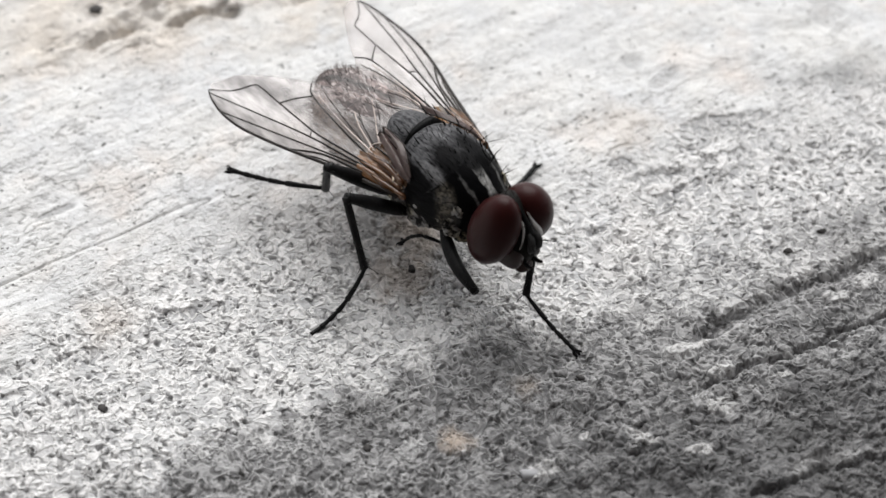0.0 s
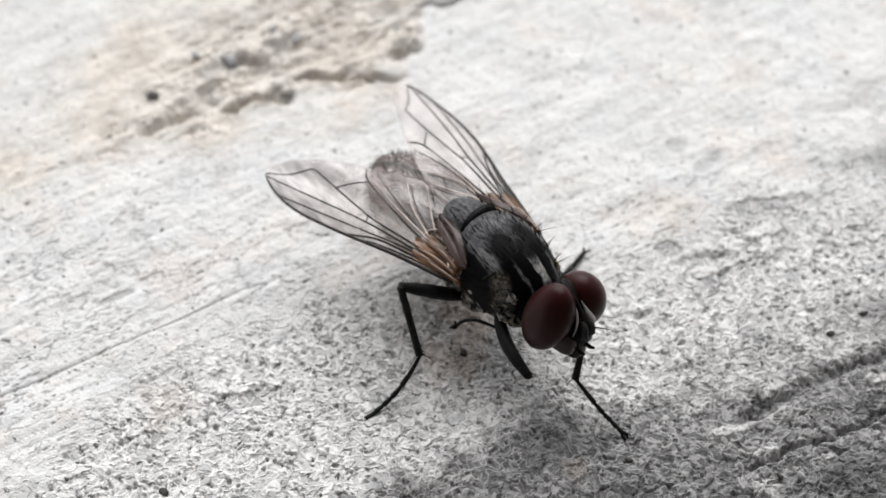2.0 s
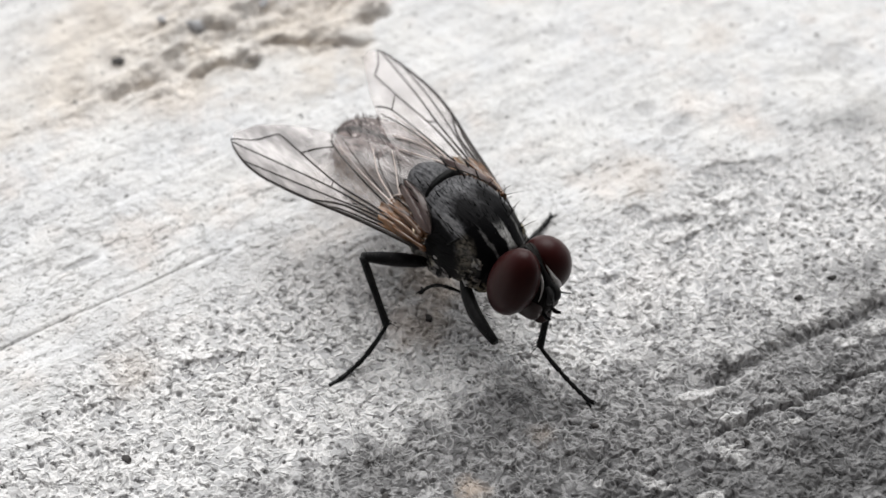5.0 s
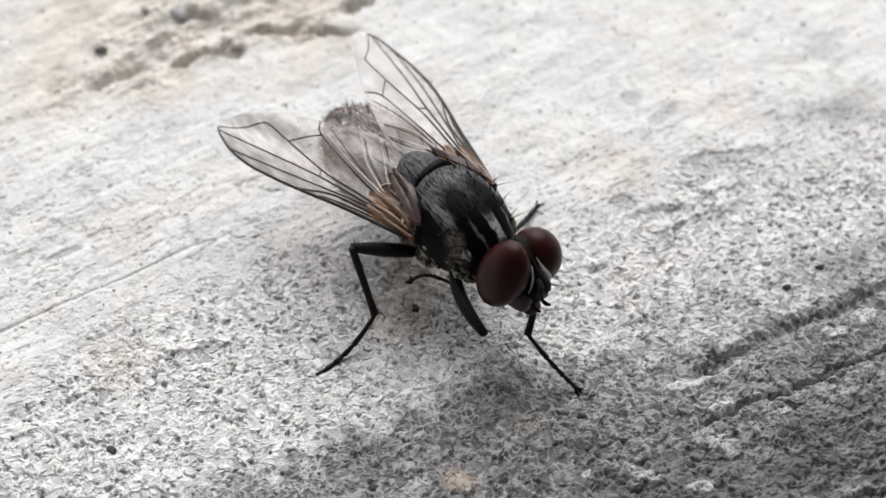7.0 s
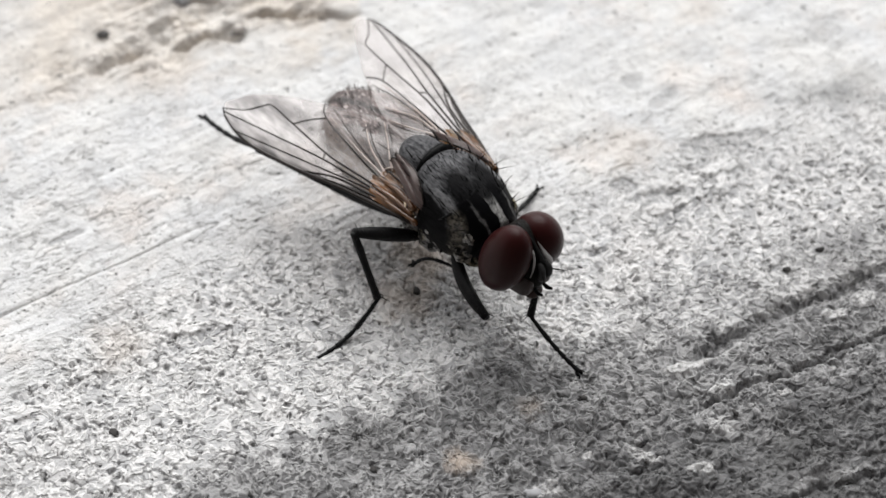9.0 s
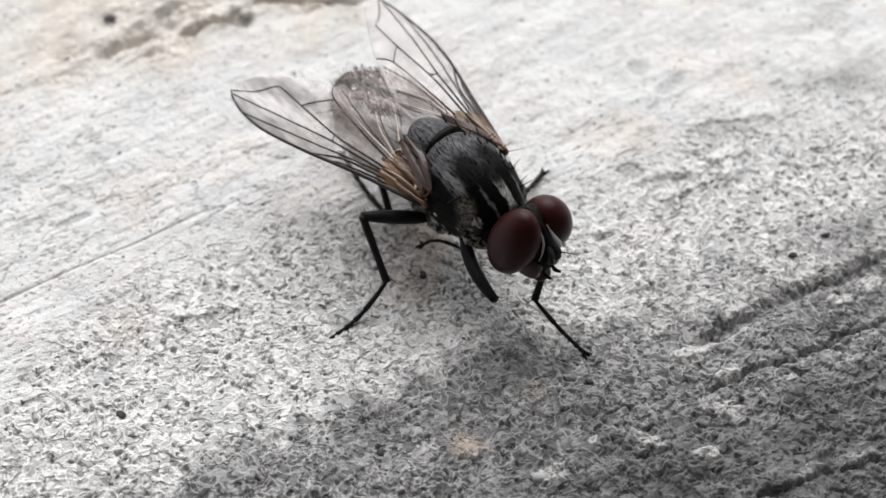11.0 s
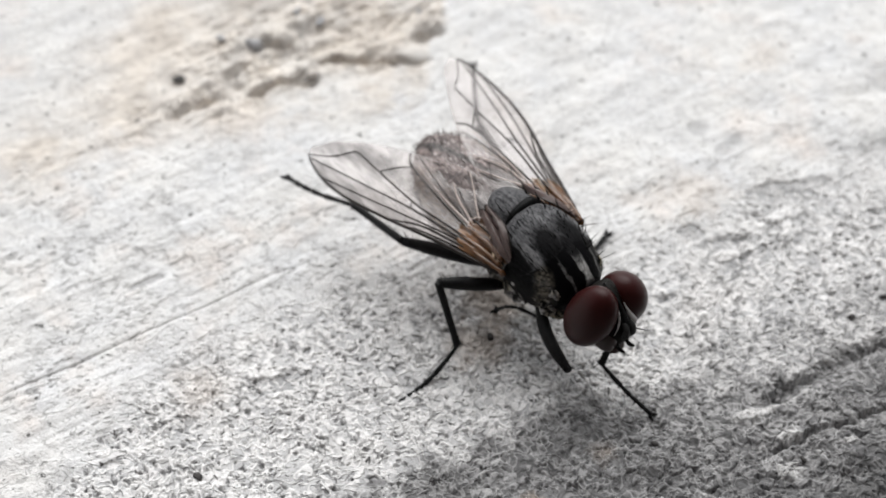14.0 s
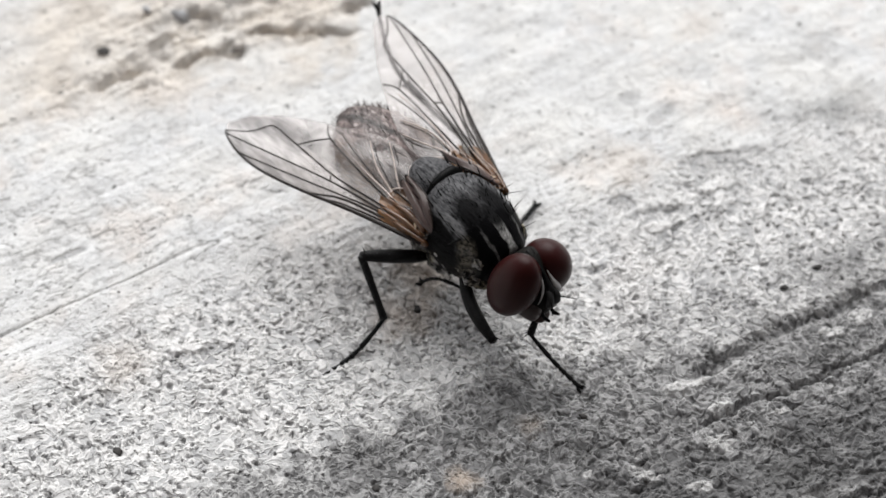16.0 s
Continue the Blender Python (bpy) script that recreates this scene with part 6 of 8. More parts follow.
HIND_NEAR_TARSUS = [
    (0, mm(0.836, -0.950, -1.083, -26.70, 31.10, -41.00)),
    (0.1667, mm(2.691, -1.707, -0.771, -26.20, 10.30, -24.40)),
    (0.3333, mm(3.585, -1.321, -0.017, -25.10, -2.90, -14.10)),
    (0.5, mm(3.675, -0.848, 0.870, -22.80, -16.60, -11.00)),
    (1, mm(3.913, -0.754, 0.352, -25.90, -8.00, -19.80)),
    (1.5, mm(3.874, 0.443, 0.796, -27.10, 4.80, -3.90)),
    (1.5667, mm(3.939, 0.486, 0.603, -27.20, 2.50, -2.00)),
    (1.6333, mm(4.004, 0.508, 0.324, -27.20, 0.80, -0.60)),
    (1.7, mm(4.026, 0.505, -0.167, -27.20, -0.70, 0.60)),
    (1.8, mm(3.579, 0.340, -1.282, -27.20, -2.10, 1.80)),
    (1.8667, mm(1.637, -0.253, -1.864, -27.10, -3.80, 3.10)),
    (1.9333, mm(0.811, -0.515, -1.320, -27.00, -5.80, 4.60)),
    (2, mm(0.573, -0.656, -0.941, -26.60, -8.60, 6.80)),
    (2.5, mm(0.573, -0.656, -0.941, -26.60, -8.60, 6.80)),
    (3, mm(0.573, -0.656, -0.941, -26.60, -8.60, 6.80)),
    (3.5, mm(0.573, -0.656, -0.941, -26.60, -8.60, 6.80)),
    (5.8, mm(0.573, -0.656, -0.941, -26.60, -8.60, 6.80)),
    (5.8333, mm(0.830, -0.489, -1.349, -26.40, -6.00, 2.20)),
    (5.8667, mm(1.990, 0.132, -1.939, -26.20, -4.30, -1.40)),
    (5.9, mm(3.792, 0.944, -0.465, -26.00, -3.00, -4.70)),
    (5.9333, mm(3.811, 0.957, 0.357, -25.90, -1.90, -8.20)),
    (5.9667, mm(3.693, 0.965, 0.701, -25.90, -0.70, -12.60)),
    (6, mm(3.563, 0.990, 0.909, -26.30, 0.60, -19.10)),
    (6.2667, mm(3.563, 0.990, 0.909, -26.30, 0.60, -19.10)),
    (6.3056, mm(3.693, 0.965, 0.701, -25.90, -0.70, -12.60)),
    (6.3445, mm(3.811, 0.957, 0.357, -25.90, -1.90, -8.20)),
    (6.3834, mm(3.792, 0.944, -0.465, -26.00, -3.00, -4.70)),
    (6.4222, mm(1.990, 0.132, -1.939, -26.20, -4.30, -1.40)),
    (6.4611, mm(0.830, -0.489, -1.349, -26.40, -6.00, 2.20)),
    (6.5, mm(0.573, -0.656, -0.941, -26.60, -8.60, 6.80)),
    (7, mm(0.573, -0.652, -0.944, -26.10, -8.60, 6.80)),
    (7.1333, mm(1.492, -0.735, -1.682, -27.00, -2.80, 0.20)),
    (7.2667, mm(2.663, -1.047, -1.563, -27.20, 1.60, -6.10)),
    (7.3667, mm(2.821, -1.369, -1.216, -27.60, 6.40, -14.10)),
    (7.5, mm(2.257, -1.679, -0.986, -28.50, 12.40, -25.20)),
    (8, mm(2.124, -1.691, -0.970, -30.20, 14.30, -30.00)),
    (8.1, mm(3.103, -1.499, -0.804, -27.90, 8.10, -13.10)),
    (8.2, mm(3.740, -1.002, -0.519, -26.70, 2.80, 1.00)),
    (8.3, mm(4.071, -0.301, -0.140, -25.90, -3.10, 16.50)),
    (8.4, mm(4.007, 0.518, 0.294, -25.70, -10.20, 36.40)),
    (8.5, mm(3.614, 1.133, 0.613, -26.20, -16.90, 58.10)),
    (8.6333, mm(3.813, 0.886, 0.501, -16.40, -11.70, 35.40)),
    (8.7333, mm(3.916, 0.705, 0.434, -8.80, -5.80, 10.80)),
    (8.8667, mm(3.943, 0.633, 0.430, -6.10, -2.40, -4.60)),
    (9, mm(3.916, 0.664, 0.492, -5.00, -0.50, -15.90)),
    (9.2, mm(4.092, 0.119, -0.130, -11.90, 5.10, -24.40)),
    (9.5333, mm(4.042, 0.383, -0.275, -11.10, 2.60, -16.50)),
    (9.9, mm(3.925, 0.545, -0.596, -10.80, 0.70, -10.60)),
    (10.2667, mm(3.517, 0.586, -1.262, -10.70, -0.90, -5.90)),
    (10.6, mm(1.987, 0.133, -1.939, -10.60, -2.60, -1.60)),
    (10.9667, mm(0.816, -0.476, -1.340, -10.50, -4.50, 2.80)),
    (11.3, mm(0.573, -0.803, -0.819, -10.20, -7.30, 8.10)),
    (11.5, mm(0.573, -0.803, -0.819, -10.20, -7.30, 8.10)),
    (11.6333, mm(1.509, -0.942, -1.583, -11.20, -1.20, 2.30)),
    (11.7333, mm(2.662, -1.144, -1.494, -11.20, 3.60, -2.60)),
    (11.8667, mm(2.904, -1.366, -1.169, -10.70, 8.90, -8.20)),
    (12, mm(2.481, -1.654, -0.978, -9.00, 16.50, -15.50)),
    (12.1333, mm(2.904, -1.380, -1.153, -12.20, 8.80, -8.30)),
    (12.2667, mm(2.662, -1.163, -1.479, -13.20, 3.60, -2.60)),
    (12.3667, mm(1.509, -0.954, -1.575, -13.50, -1.20, 2.30)),
    (12.5, mm(0.573, -0.656, -0.941, -26.60, -8.60, 6.80)),
    (12.5833, mm(0.830, -0.489, -1.349, -26.40, -6.00, 2.20)),
    (12.6668, mm(1.990, 0.132, -1.939, -26.20, -4.30, -1.40)),
    (12.75, mm(3.792, 0.944, -0.465, -26.00, -3.00, -4.70)),
    (12.8332, mm(3.811, 0.957, 0.357, -25.90, -1.90, -8.20)),
    (12.9168, mm(3.693, 0.965, 0.701, -25.90, -0.70, -12.60)),
    (13, mm(3.563, 0.990, 0.909, -26.30, 0.60, -19.10)),
    (13.0832, mm(3.693, 0.965, 0.701, -25.90, -0.70, -12.60)),
    (13.1668, mm(3.811, 0.957, 0.357, -25.90, -1.90, -8.20)),
    (13.25, mm(3.792, 0.944, -0.465, -26.00, -3.00, -4.70)),
    (13.3332, mm(1.990, 0.132, -1.939, -26.20, -4.30, -1.40)),
    (13.4167, mm(0.830, -0.489, -1.349, -26.40, -6.00, 2.20)),
    (13.5, mm(0.573, -0.656, -0.941, -26.60, -8.60, 6.80)),
    (13.6, mm(1.062, -0.888, -1.353, -13.90, -4.70, 0.90)),
    (13.6667, mm(2.381, -1.087, -1.603, -13.80, -3.20, -5.30)),
    (13.7333, mm(3.459, -1.046, -0.998, -13.50, -2.00, -11.20)),
    (13.8333, mm(3.734, -1.044, -0.452, -13.20, -0.80, -17.90)),
    (13.9333, mm(3.703, -1.175, -0.099, -12.90, 0.40, -26.50)),
    (14, mm(3.482, -1.415, 0.166, -12.70, 2.10, -38.50)),
    (14.5, mm(1.472, -1.784, -0.399, -23.50, 12.40, -83.00)),
    (14.6333, mm(2.480, -1.922, -0.033, -18.90, 7.00, -60.00)),
    (14.7333, mm(3.136, -1.613, 0.476, -17.40, 2.10, -47.90)),
    (14.8667, mm(3.471, -0.989, 1.038, -17.60, -2.90, -41.30)),
    (15, mm(3.557, -0.272, 1.323, -20.00, -9.30, -37.10)),
    (15.5, mm(3.536, -0.451, 1.295, -16.10, -1.60, -52.10)),
    (15.6667, mm(3.308, -1.275, 0.915, -12.80, 2.40, -58.50)),
    (15.8333, mm(2.820, -1.770, 0.470, -14.20, 5.10, -72.70)),
    (15.8667, mm(2.371, -1.547, 0.188, -14.92, 1.18, -57.06)),
    (15.9, mm(1.921, -1.324, -0.094, -16.67, -2.40, -41.35)),
    (15.9333, mm(1.472, -1.102, -0.377, -19.34, -5.37, -25.49)),
    (15.9667, mm(1.022, -0.879, -0.659, -22.73, -7.50, -9.43)),
    (16, mm(0.573, -0.656, -0.941, -26.60, -8.60, 6.80)),
]
HIND_FAR_FEMUR = [
    (0, mm(-0.747, 0.608, 1.383, 0.51, 13.06, -175.95)),
    (0.0667, mm(-0.747, 0.608, 1.384, 0.58, 12.41, -175.38)),
    (0.1667, mm(-0.748, 0.608, 1.386, 0.53, 11.25, -175.32)),
    (0.2667, mm(-0.750, 0.608, 1.388, 0.48, 9.60, -175.67)),
    (0.3333, mm(-0.750, 0.608, 1.389, 0.33, 7.27, -176.20)),
    (0.4, mm(-0.748, 0.608, 1.390, 0.18, 3.76, -177.33)),
    (0.5, mm(-0.747, 0.608, 1.391, 0.02, -1.94, -179.37)),
    (0.6, mm(-0.746, 0.608, 1.390, -0.09, 3.77, -177.36)),
    (0.6667, mm(-0.745, 0.608, 1.389, -0.07, 7.29, -176.25)),
    (0.7333, mm(-0.744, 0.608, 1.389, 0.04, 9.61, -175.72)),
    (0.8333, mm(-0.744, 0.608, 1.387, 0.17, 11.24, -175.40)),
    (0.9333, mm(-0.744, 0.608, 1.387, 0.07, 12.36, -175.48)),
    (1, mm(-0.744, 0.607, 1.387, -0.08, 12.95, -176.07)),
    (1.5, mm(-0.746, 0.605, 1.397, -0.33, 12.51, -175.99)),
    (2, mm(-0.753, 0.599, 1.396, -0.27, 12.66, -175.72)),
    (2.5, mm(-0.751, 0.601, 1.393, -0.15, 12.71, -175.71)),
    (3, mm(-0.750, 0.600, 1.400, -0.30, 12.30, -175.80)),
    (3.5, mm(-0.756, 0.600, 1.400, -0.26, 12.65, -175.68)),
    (3.9667, mm(-0.755, 0.601, 1.398, -0.53, 11.55, -177.09)),
    (4.4333, mm(-0.754, 0.602, 1.398, -0.83, 9.73, -178.80)),
    (4.8667, mm(-0.753, 0.602, 1.398, -1.23, 7.10, 178.85)),
    (5.3333, mm(-0.752, 0.602, 1.397, -1.65, 2.78, 175.15)),
    (5.8, mm(-0.749, 0.604, 1.395, -1.96, -4.62, 168.89)),
    (5.8333, mm(-0.749, 0.604, 1.395, -2.43, 2.78, 174.98)),
    (5.8667, mm(-0.749, 0.604, 1.395, -2.30, 7.07, 178.59)),
    (5.9333, mm(-0.749, 0.604, 1.395, -2.00, 9.67, -179.11)),
    (5.9667, mm(-0.749, 0.604, 1.395, -1.69, 11.47, -177.40)),
    (6, mm(-0.749, 0.604, 1.395, -1.38, 12.57, -175.98)),
    (6.5, mm(-0.749, 0.605, 1.399, -1.51, 12.55, -175.87)),
    (7, mm(-0.750, 0.605, 1.397, -1.35, 12.57, -176.03)),
    (7.5, mm(-0.755, 0.603, 1.398, -1.36, 12.66, -175.83)),
    (8, mm(-0.752, 0.606, 1.396, -1.35, 12.77, -175.75)),
    (8.5, mm(-0.750, 0.606, 1.391, -1.22, 12.86, -175.73)),
    (9, mm(-0.752, 0.607, 1.396, -1.40, 12.81, -175.95)),
    (9.2, mm(-0.755, 0.603, 1.401, -1.39, 12.55, -175.72)),
    (11.3, mm(-0.740, 0.625, 1.380, -0.66, 13.41, -175.73)),
    (11.5, mm(-0.745, 0.624, 1.376, -0.53, 13.80, -175.64)),
    (12, mm(-0.756, 0.621, 1.378, -0.50, 14.03, -175.17)),
    (12.5, mm(-0.757, 0.619, 1.382, -0.68, 13.99, -175.19)),
    (13, mm(-0.755, 0.621, 1.383, -0.61, 13.77, -175.35)),
    (13.5, mm(-0.755, 0.624, 1.381, -0.61, 13.92, -175.60)),
    (13.6, mm(-0.753, 0.624, 1.381, -1.51, 14.21, -179.43)),
    (13.7, mm(-0.754, 0.623, 1.380, -2.54, 13.63, 176.80)),
    (13.8, mm(-0.755, 0.621, 1.378, -3.62, 12.24, 172.16)),
    (13.9, mm(-0.755, 0.620, 1.377, -5.09, 9.46, 165.39)),
    (14, mm(-0.756, 0.619, 1.376, -6.81, 4.32, 154.59)),
    (14.2667, mm(-0.753, 0.623, 1.379, -5.78, 11.47, 165.81)),
    (14.5, mm(-0.750, 0.626, 1.380, -6.44, 10.09, 161.58)),
    (14.7333, mm(-0.751, 0.626, 1.381, -7.98, 12.68, 152.78)),
    (15, mm(-0.752, 0.624, 1.381, -13.57, 4.73, 120.66)),
    (15.5, mm(-0.748, 0.633, 1.389, -10.91, -0.92, 138.60)),
    (16, mm(-0.746, 0.629, 1.381, -11.47, 6.61, 134.74)),
]
HIND_FAR_TIBIA = [
    (0, mm(2.150, 0.000, 0.000, -1.9, 35.2, 171.7)),
    (0.0667, mm(2.150, -0.000, 0.000, -9.7, 54.3, 158.2)),
    (0.1667, mm(2.150, 0.000, 0.000, -92.1, 70.5, 62.6)),
    (0.2667, mm(2.150, 0.000, 0.000, -124.1, 39.6, 17.4)),
    (0.3333, mm(2.150, -0.000, 0.000, -126.1, 22.7, 10.0)),
    (0.4, mm(2.150, 0.000, -0.000, -126.2, 15.1, 7.5)),
    (0.5, mm(2.150, 0.000, -0.000, -125.7, 12.6, 6.9)),
    (0.6, mm(2.150, -0.000, 0.000, -125.4, 15.1, 7.5)),
    (0.6667, mm(2.150, -0.000, 0.000, -124.1, 22.6, 10.2)),
    (0.7333, mm(2.150, -0.000, -0.000, -118.5, 39.5, 17.7)),
    (0.8333, mm(2.150, 0.000, 0.000, -72.1, 70.2, 63.0)),
    (0.9333, mm(2.150, 0.000, 0.000, 24.5, 54.2, 157.8)),
    (1, mm(2.150, 0.000, 0.000, 35.7, 35.2, 171.5)),
    (1.5, mm(2.150, 0.000, 0.000, 35.7, 35.2, 171.5)),
    (2, mm(2.150, 0.000, 0.000, 35.7, 35.2, 171.5)),
    (2.5, mm(2.150, 0.000, 0.000, 35.7, 35.2, 171.5)),
    (3, mm(2.150, 0.000, 0.000, 35.7, 35.2, 171.5)),
    (3.5, mm(2.150, 0.000, 0.000, 35.7, 35.2, 171.5)),
    (3.9667, mm(2.150, 0.000, 0.000, 27.6, 61.9, 157.1)),
    (4.4333, mm(2.150, -0.000, -0.000, -85.9, 65.4, 29.4)),
    (4.8667, mm(2.150, -0.000, 0.000, -97.5, 38.9, 12.5)),
    (5.3333, mm(2.150, 0.000, 0.000, -98.7, 28.5, 11.1)),
    (5.8, mm(2.150, -0.000, 0.000, -98.0, 26.5, 14.4)),
    (5.8333, mm(2.150, 0.000, 0.000, -97.1, 28.4, 11.5)),
    (5.8667, mm(2.150, -0.000, 0.000, -93.9, 38.6, 13.3)),
    (5.9333, mm(2.150, 0.000, 0.000, -74.7, 64.8, 31.6)),
    (5.9667, mm(2.150, -0.000, 0.000, 50.2, 61.4, 155.0)),
    (6, mm(2.150, 0.000, 0.000, 64.3, 35.0, 170.6)),
    (6.5, mm(2.150, 0.000, 0.000, 64.3, 35.0, 170.6)),
    (7, mm(2.150, 0.000, 0.000, 64.3, 35.0, 170.6)),
    (7.5, mm(2.150, 0.000, 0.000, 64.3, 35.0, 170.6)),
    (8, mm(2.150, 0.000, 0.000, 64.3, 35.0, 170.6)),
    (8.5, mm(2.150, 0.000, 0.000, 64.3, 35.0, 170.6)),
    (9, mm(2.150, 0.000, 0.000, 64.3, 35.0, 170.6)),
    (9.2, mm(2.150, 0.000, 0.000, 64.3, 35.0, 170.6)),
    (11.3, mm(2.150, 0.000, 0.000, 64.3, 35.0, 170.6)),
    (11.5, mm(2.150, 0.000, 0.000, 64.3, 35.0, 170.6)),
    (12, mm(2.150, 0.000, 0.000, 64.3, 35.0, 170.6)),
    (12.5, mm(2.150, 0.000, 0.000, 64.3, 35.0, 170.6)),
    (13, mm(2.150, 0.000, 0.000, 64.3, 35.0, 170.6)),
    (13.5, mm(2.150, 0.000, 0.000, 64.3, 35.0, 170.6)),
    (13.6, mm(2.150, -0.000, -0.000, 63.4, 63.0, 170.2)),
    (13.7, mm(2.150, 0.000, -0.000, -101.1, 65.3, 0.3)),
    (13.8, mm(2.150, -0.000, 0.000, -102.2, 32.0, -0.6)),
    (13.9, mm(2.150, -0.000, 0.000, -102.7, 18.4, 2.6)),
    (14, mm(2.150, -0.000, 0.000, -102.6, 12.6, 9.4)),
    (14.2667, mm(2.150, -0.000, -0.000, -102.3, 1.2, 12.7)),
    (14.5, mm(2.150, -0.000, -0.000, -103.0, -9.4, 23.5)),
    (14.7333, mm(2.150, 0.000, -0.000, -105.4, -9.1, 34.7)),
    (15, mm(2.150, 0.000, -0.000, -103.9, -16.1, 67.6)),
    (15.5, mm(2.150, 0.000, 0.000, -96.2, -18.9, 48.2)),
    (16, mm(2.150, -0.000, 0.000, -106.0, -38.9, 58.8)),]
HIND_FAR_TARSUS = [
    (0, mm(0.573, 0.230, -1.124, 0.6, -10.6, -2.8)),
    (0.0667, mm(1.093, 0.422, -1.583, 0.9, -4.4, -5.1)),
    (0.1667, mm(2.450, 0.579, -1.838, 0.9, 0.2, -7.2)),
    (0.2667, mm(3.584, 0.450, -1.243, 0.6, 4.4, -9.6)),
    (0.3333, mm(3.922, 0.314, -0.752, -0.2, 8.7, -12.6)),
    (0.4, mm(4.017, 0.245, -0.508, -2.0, 13.9, -16.9)),
    (0.5, mm(4.039, 0.230, -0.426, -6.4, 20.8, -24.1)),
    (0.6, mm(4.017, 0.247, -0.507, -1.5, 14.0, -16.8)),
    (0.6667, mm(3.922, 0.317, -0.750, 0.6, 8.8, -12.5)),
    (0.7333, mm(3.584, 0.456, -1.240, 1.5, 4.4, -9.6)),
    (0.8333, mm(2.450, 0.588, -1.835, 1.9, 0.2, -7.2)),
    (0.9333, mm(1.093, 0.431, -1.581, 2.0, -4.4, -5.2)),
    (1, mm(0.573, 0.236, -1.123, 1.9, -10.6, -2.9)),
    (1.5, mm(0.573, 0.236, -1.123, 1.9, -10.6, -2.9)),
    (2, mm(0.573, 0.236, -1.123, 1.9, -10.6, -2.9)),
    (2.5, mm(0.573, 0.236, -1.123, 1.9, -10.6, -2.9)),
    (3, mm(0.573, 0.236, -1.123, 1.9, -10.6, -2.9)),
    (3.5, mm(0.573, 0.236, -1.123, 1.9, -10.6, -2.9)),
    (3.9667, mm(1.305, 0.357, -1.721, 2.2, -3.1, -3.7)),
    (4.4333, mm(2.856, 0.398, -1.774, 2.2, 2.5, -4.7)),
    (4.8667, mm(3.632, 0.329, -1.224, 1.8, 8.0, -6.0)),
    (5.3333, mm(3.831, 0.331, -0.931, 0.4, 14.4, -8.2)),
    (5.8, mm(3.841, 0.433, -0.870, -3.7, 23.6, -12.3)),
    (5.8333, mm(3.831, 0.344, -0.926, 1.6, 14.5, -8.0)),
    (5.8667, mm(3.632, 0.352, -1.218, 3.4, 8.1, -5.9)),
    (5.9333, mm(2.856, 0.434, -1.765, 4.2, 2.6, -4.7)),
    (5.9667, mm(1.305, 0.394, -1.713, 4.4, -3.0, -3.8)),
    (6, mm(0.573, 0.260, -1.117, 4.4, -10.5, -3.1)),
    (6.5, mm(0.573, 0.260, -1.117, 4.4, -10.5, -3.1)),
    (7, mm(0.573, 0.260, -1.117, 4.4, -10.5, -3.1)),
    (7.5, mm(0.573, 0.260, -1.117, 4.4, -10.5, -3.1)),
    (8, mm(0.573, 0.260, -1.117, 4.4, -10.5, -3.1)),
    (8.5, mm(0.573, 0.260, -1.117, 4.4, -10.5, -3.1)),
    (9, mm(0.573, 0.260, -1.117, 4.4, -10.5, -3.1)),
    (9.2, mm(0.573, 0.260, -1.117, 4.4, -10.5, -3.1)),
    (11.3, mm(0.573, 0.260, -1.117, 4.4, -10.5, -3.1)),
    (11.5, mm(0.573, 0.260, -1.117, 4.4, -10.5, -3.1)),
    (12, mm(0.573, 0.260, -1.117, 4.4, -10.5, -3.1)),
    (12.5, mm(0.573, 0.260, -1.117, 4.4, -10.5, -3.1)),
    (13, mm(0.573, 0.260, -1.117, 4.4, -10.5, -3.1)),
    (13.5, mm(0.573, 0.260, -1.117, 4.4, -10.5, -3.1)),
    (13.6, mm(1.278, 0.151, -1.738, 5.2, -7.2, -3.7)),
    (13.7, mm(2.964, 0.004, -1.772, 5.7, -5.1, -4.4)),
    (13.8, mm(3.804, -0.016, -1.033, 6.0, -3.5, -5.6)),
    (13.9, mm(3.999, 0.082, -0.614, 6.2, -2.0, -7.4)),
    (14, mm(4.027, 0.312, -0.427, 5.8, -0.3, -10.0)),
    (14.2667, mm(4.052, 0.428, -0.042, 5.2, -13.5, 0.7)),
    (14.5, mm(3.914, 0.767, 0.320, 3.7, -34.1, 12.7)),
    (14.7333, mm(3.733, 1.095, 0.309, 7.2, -22.5, 13.7)),
    (15, mm(2.865, 1.731, 0.542, 16.4, -22.2, 22.0)),
    (15.5, mm(3.380, 1.375, 0.631, 14.4, -25.1, 16.7)),
    (16, mm(2.936, 1.297, 1.226, 12.2, -24.1, 19.3)),]
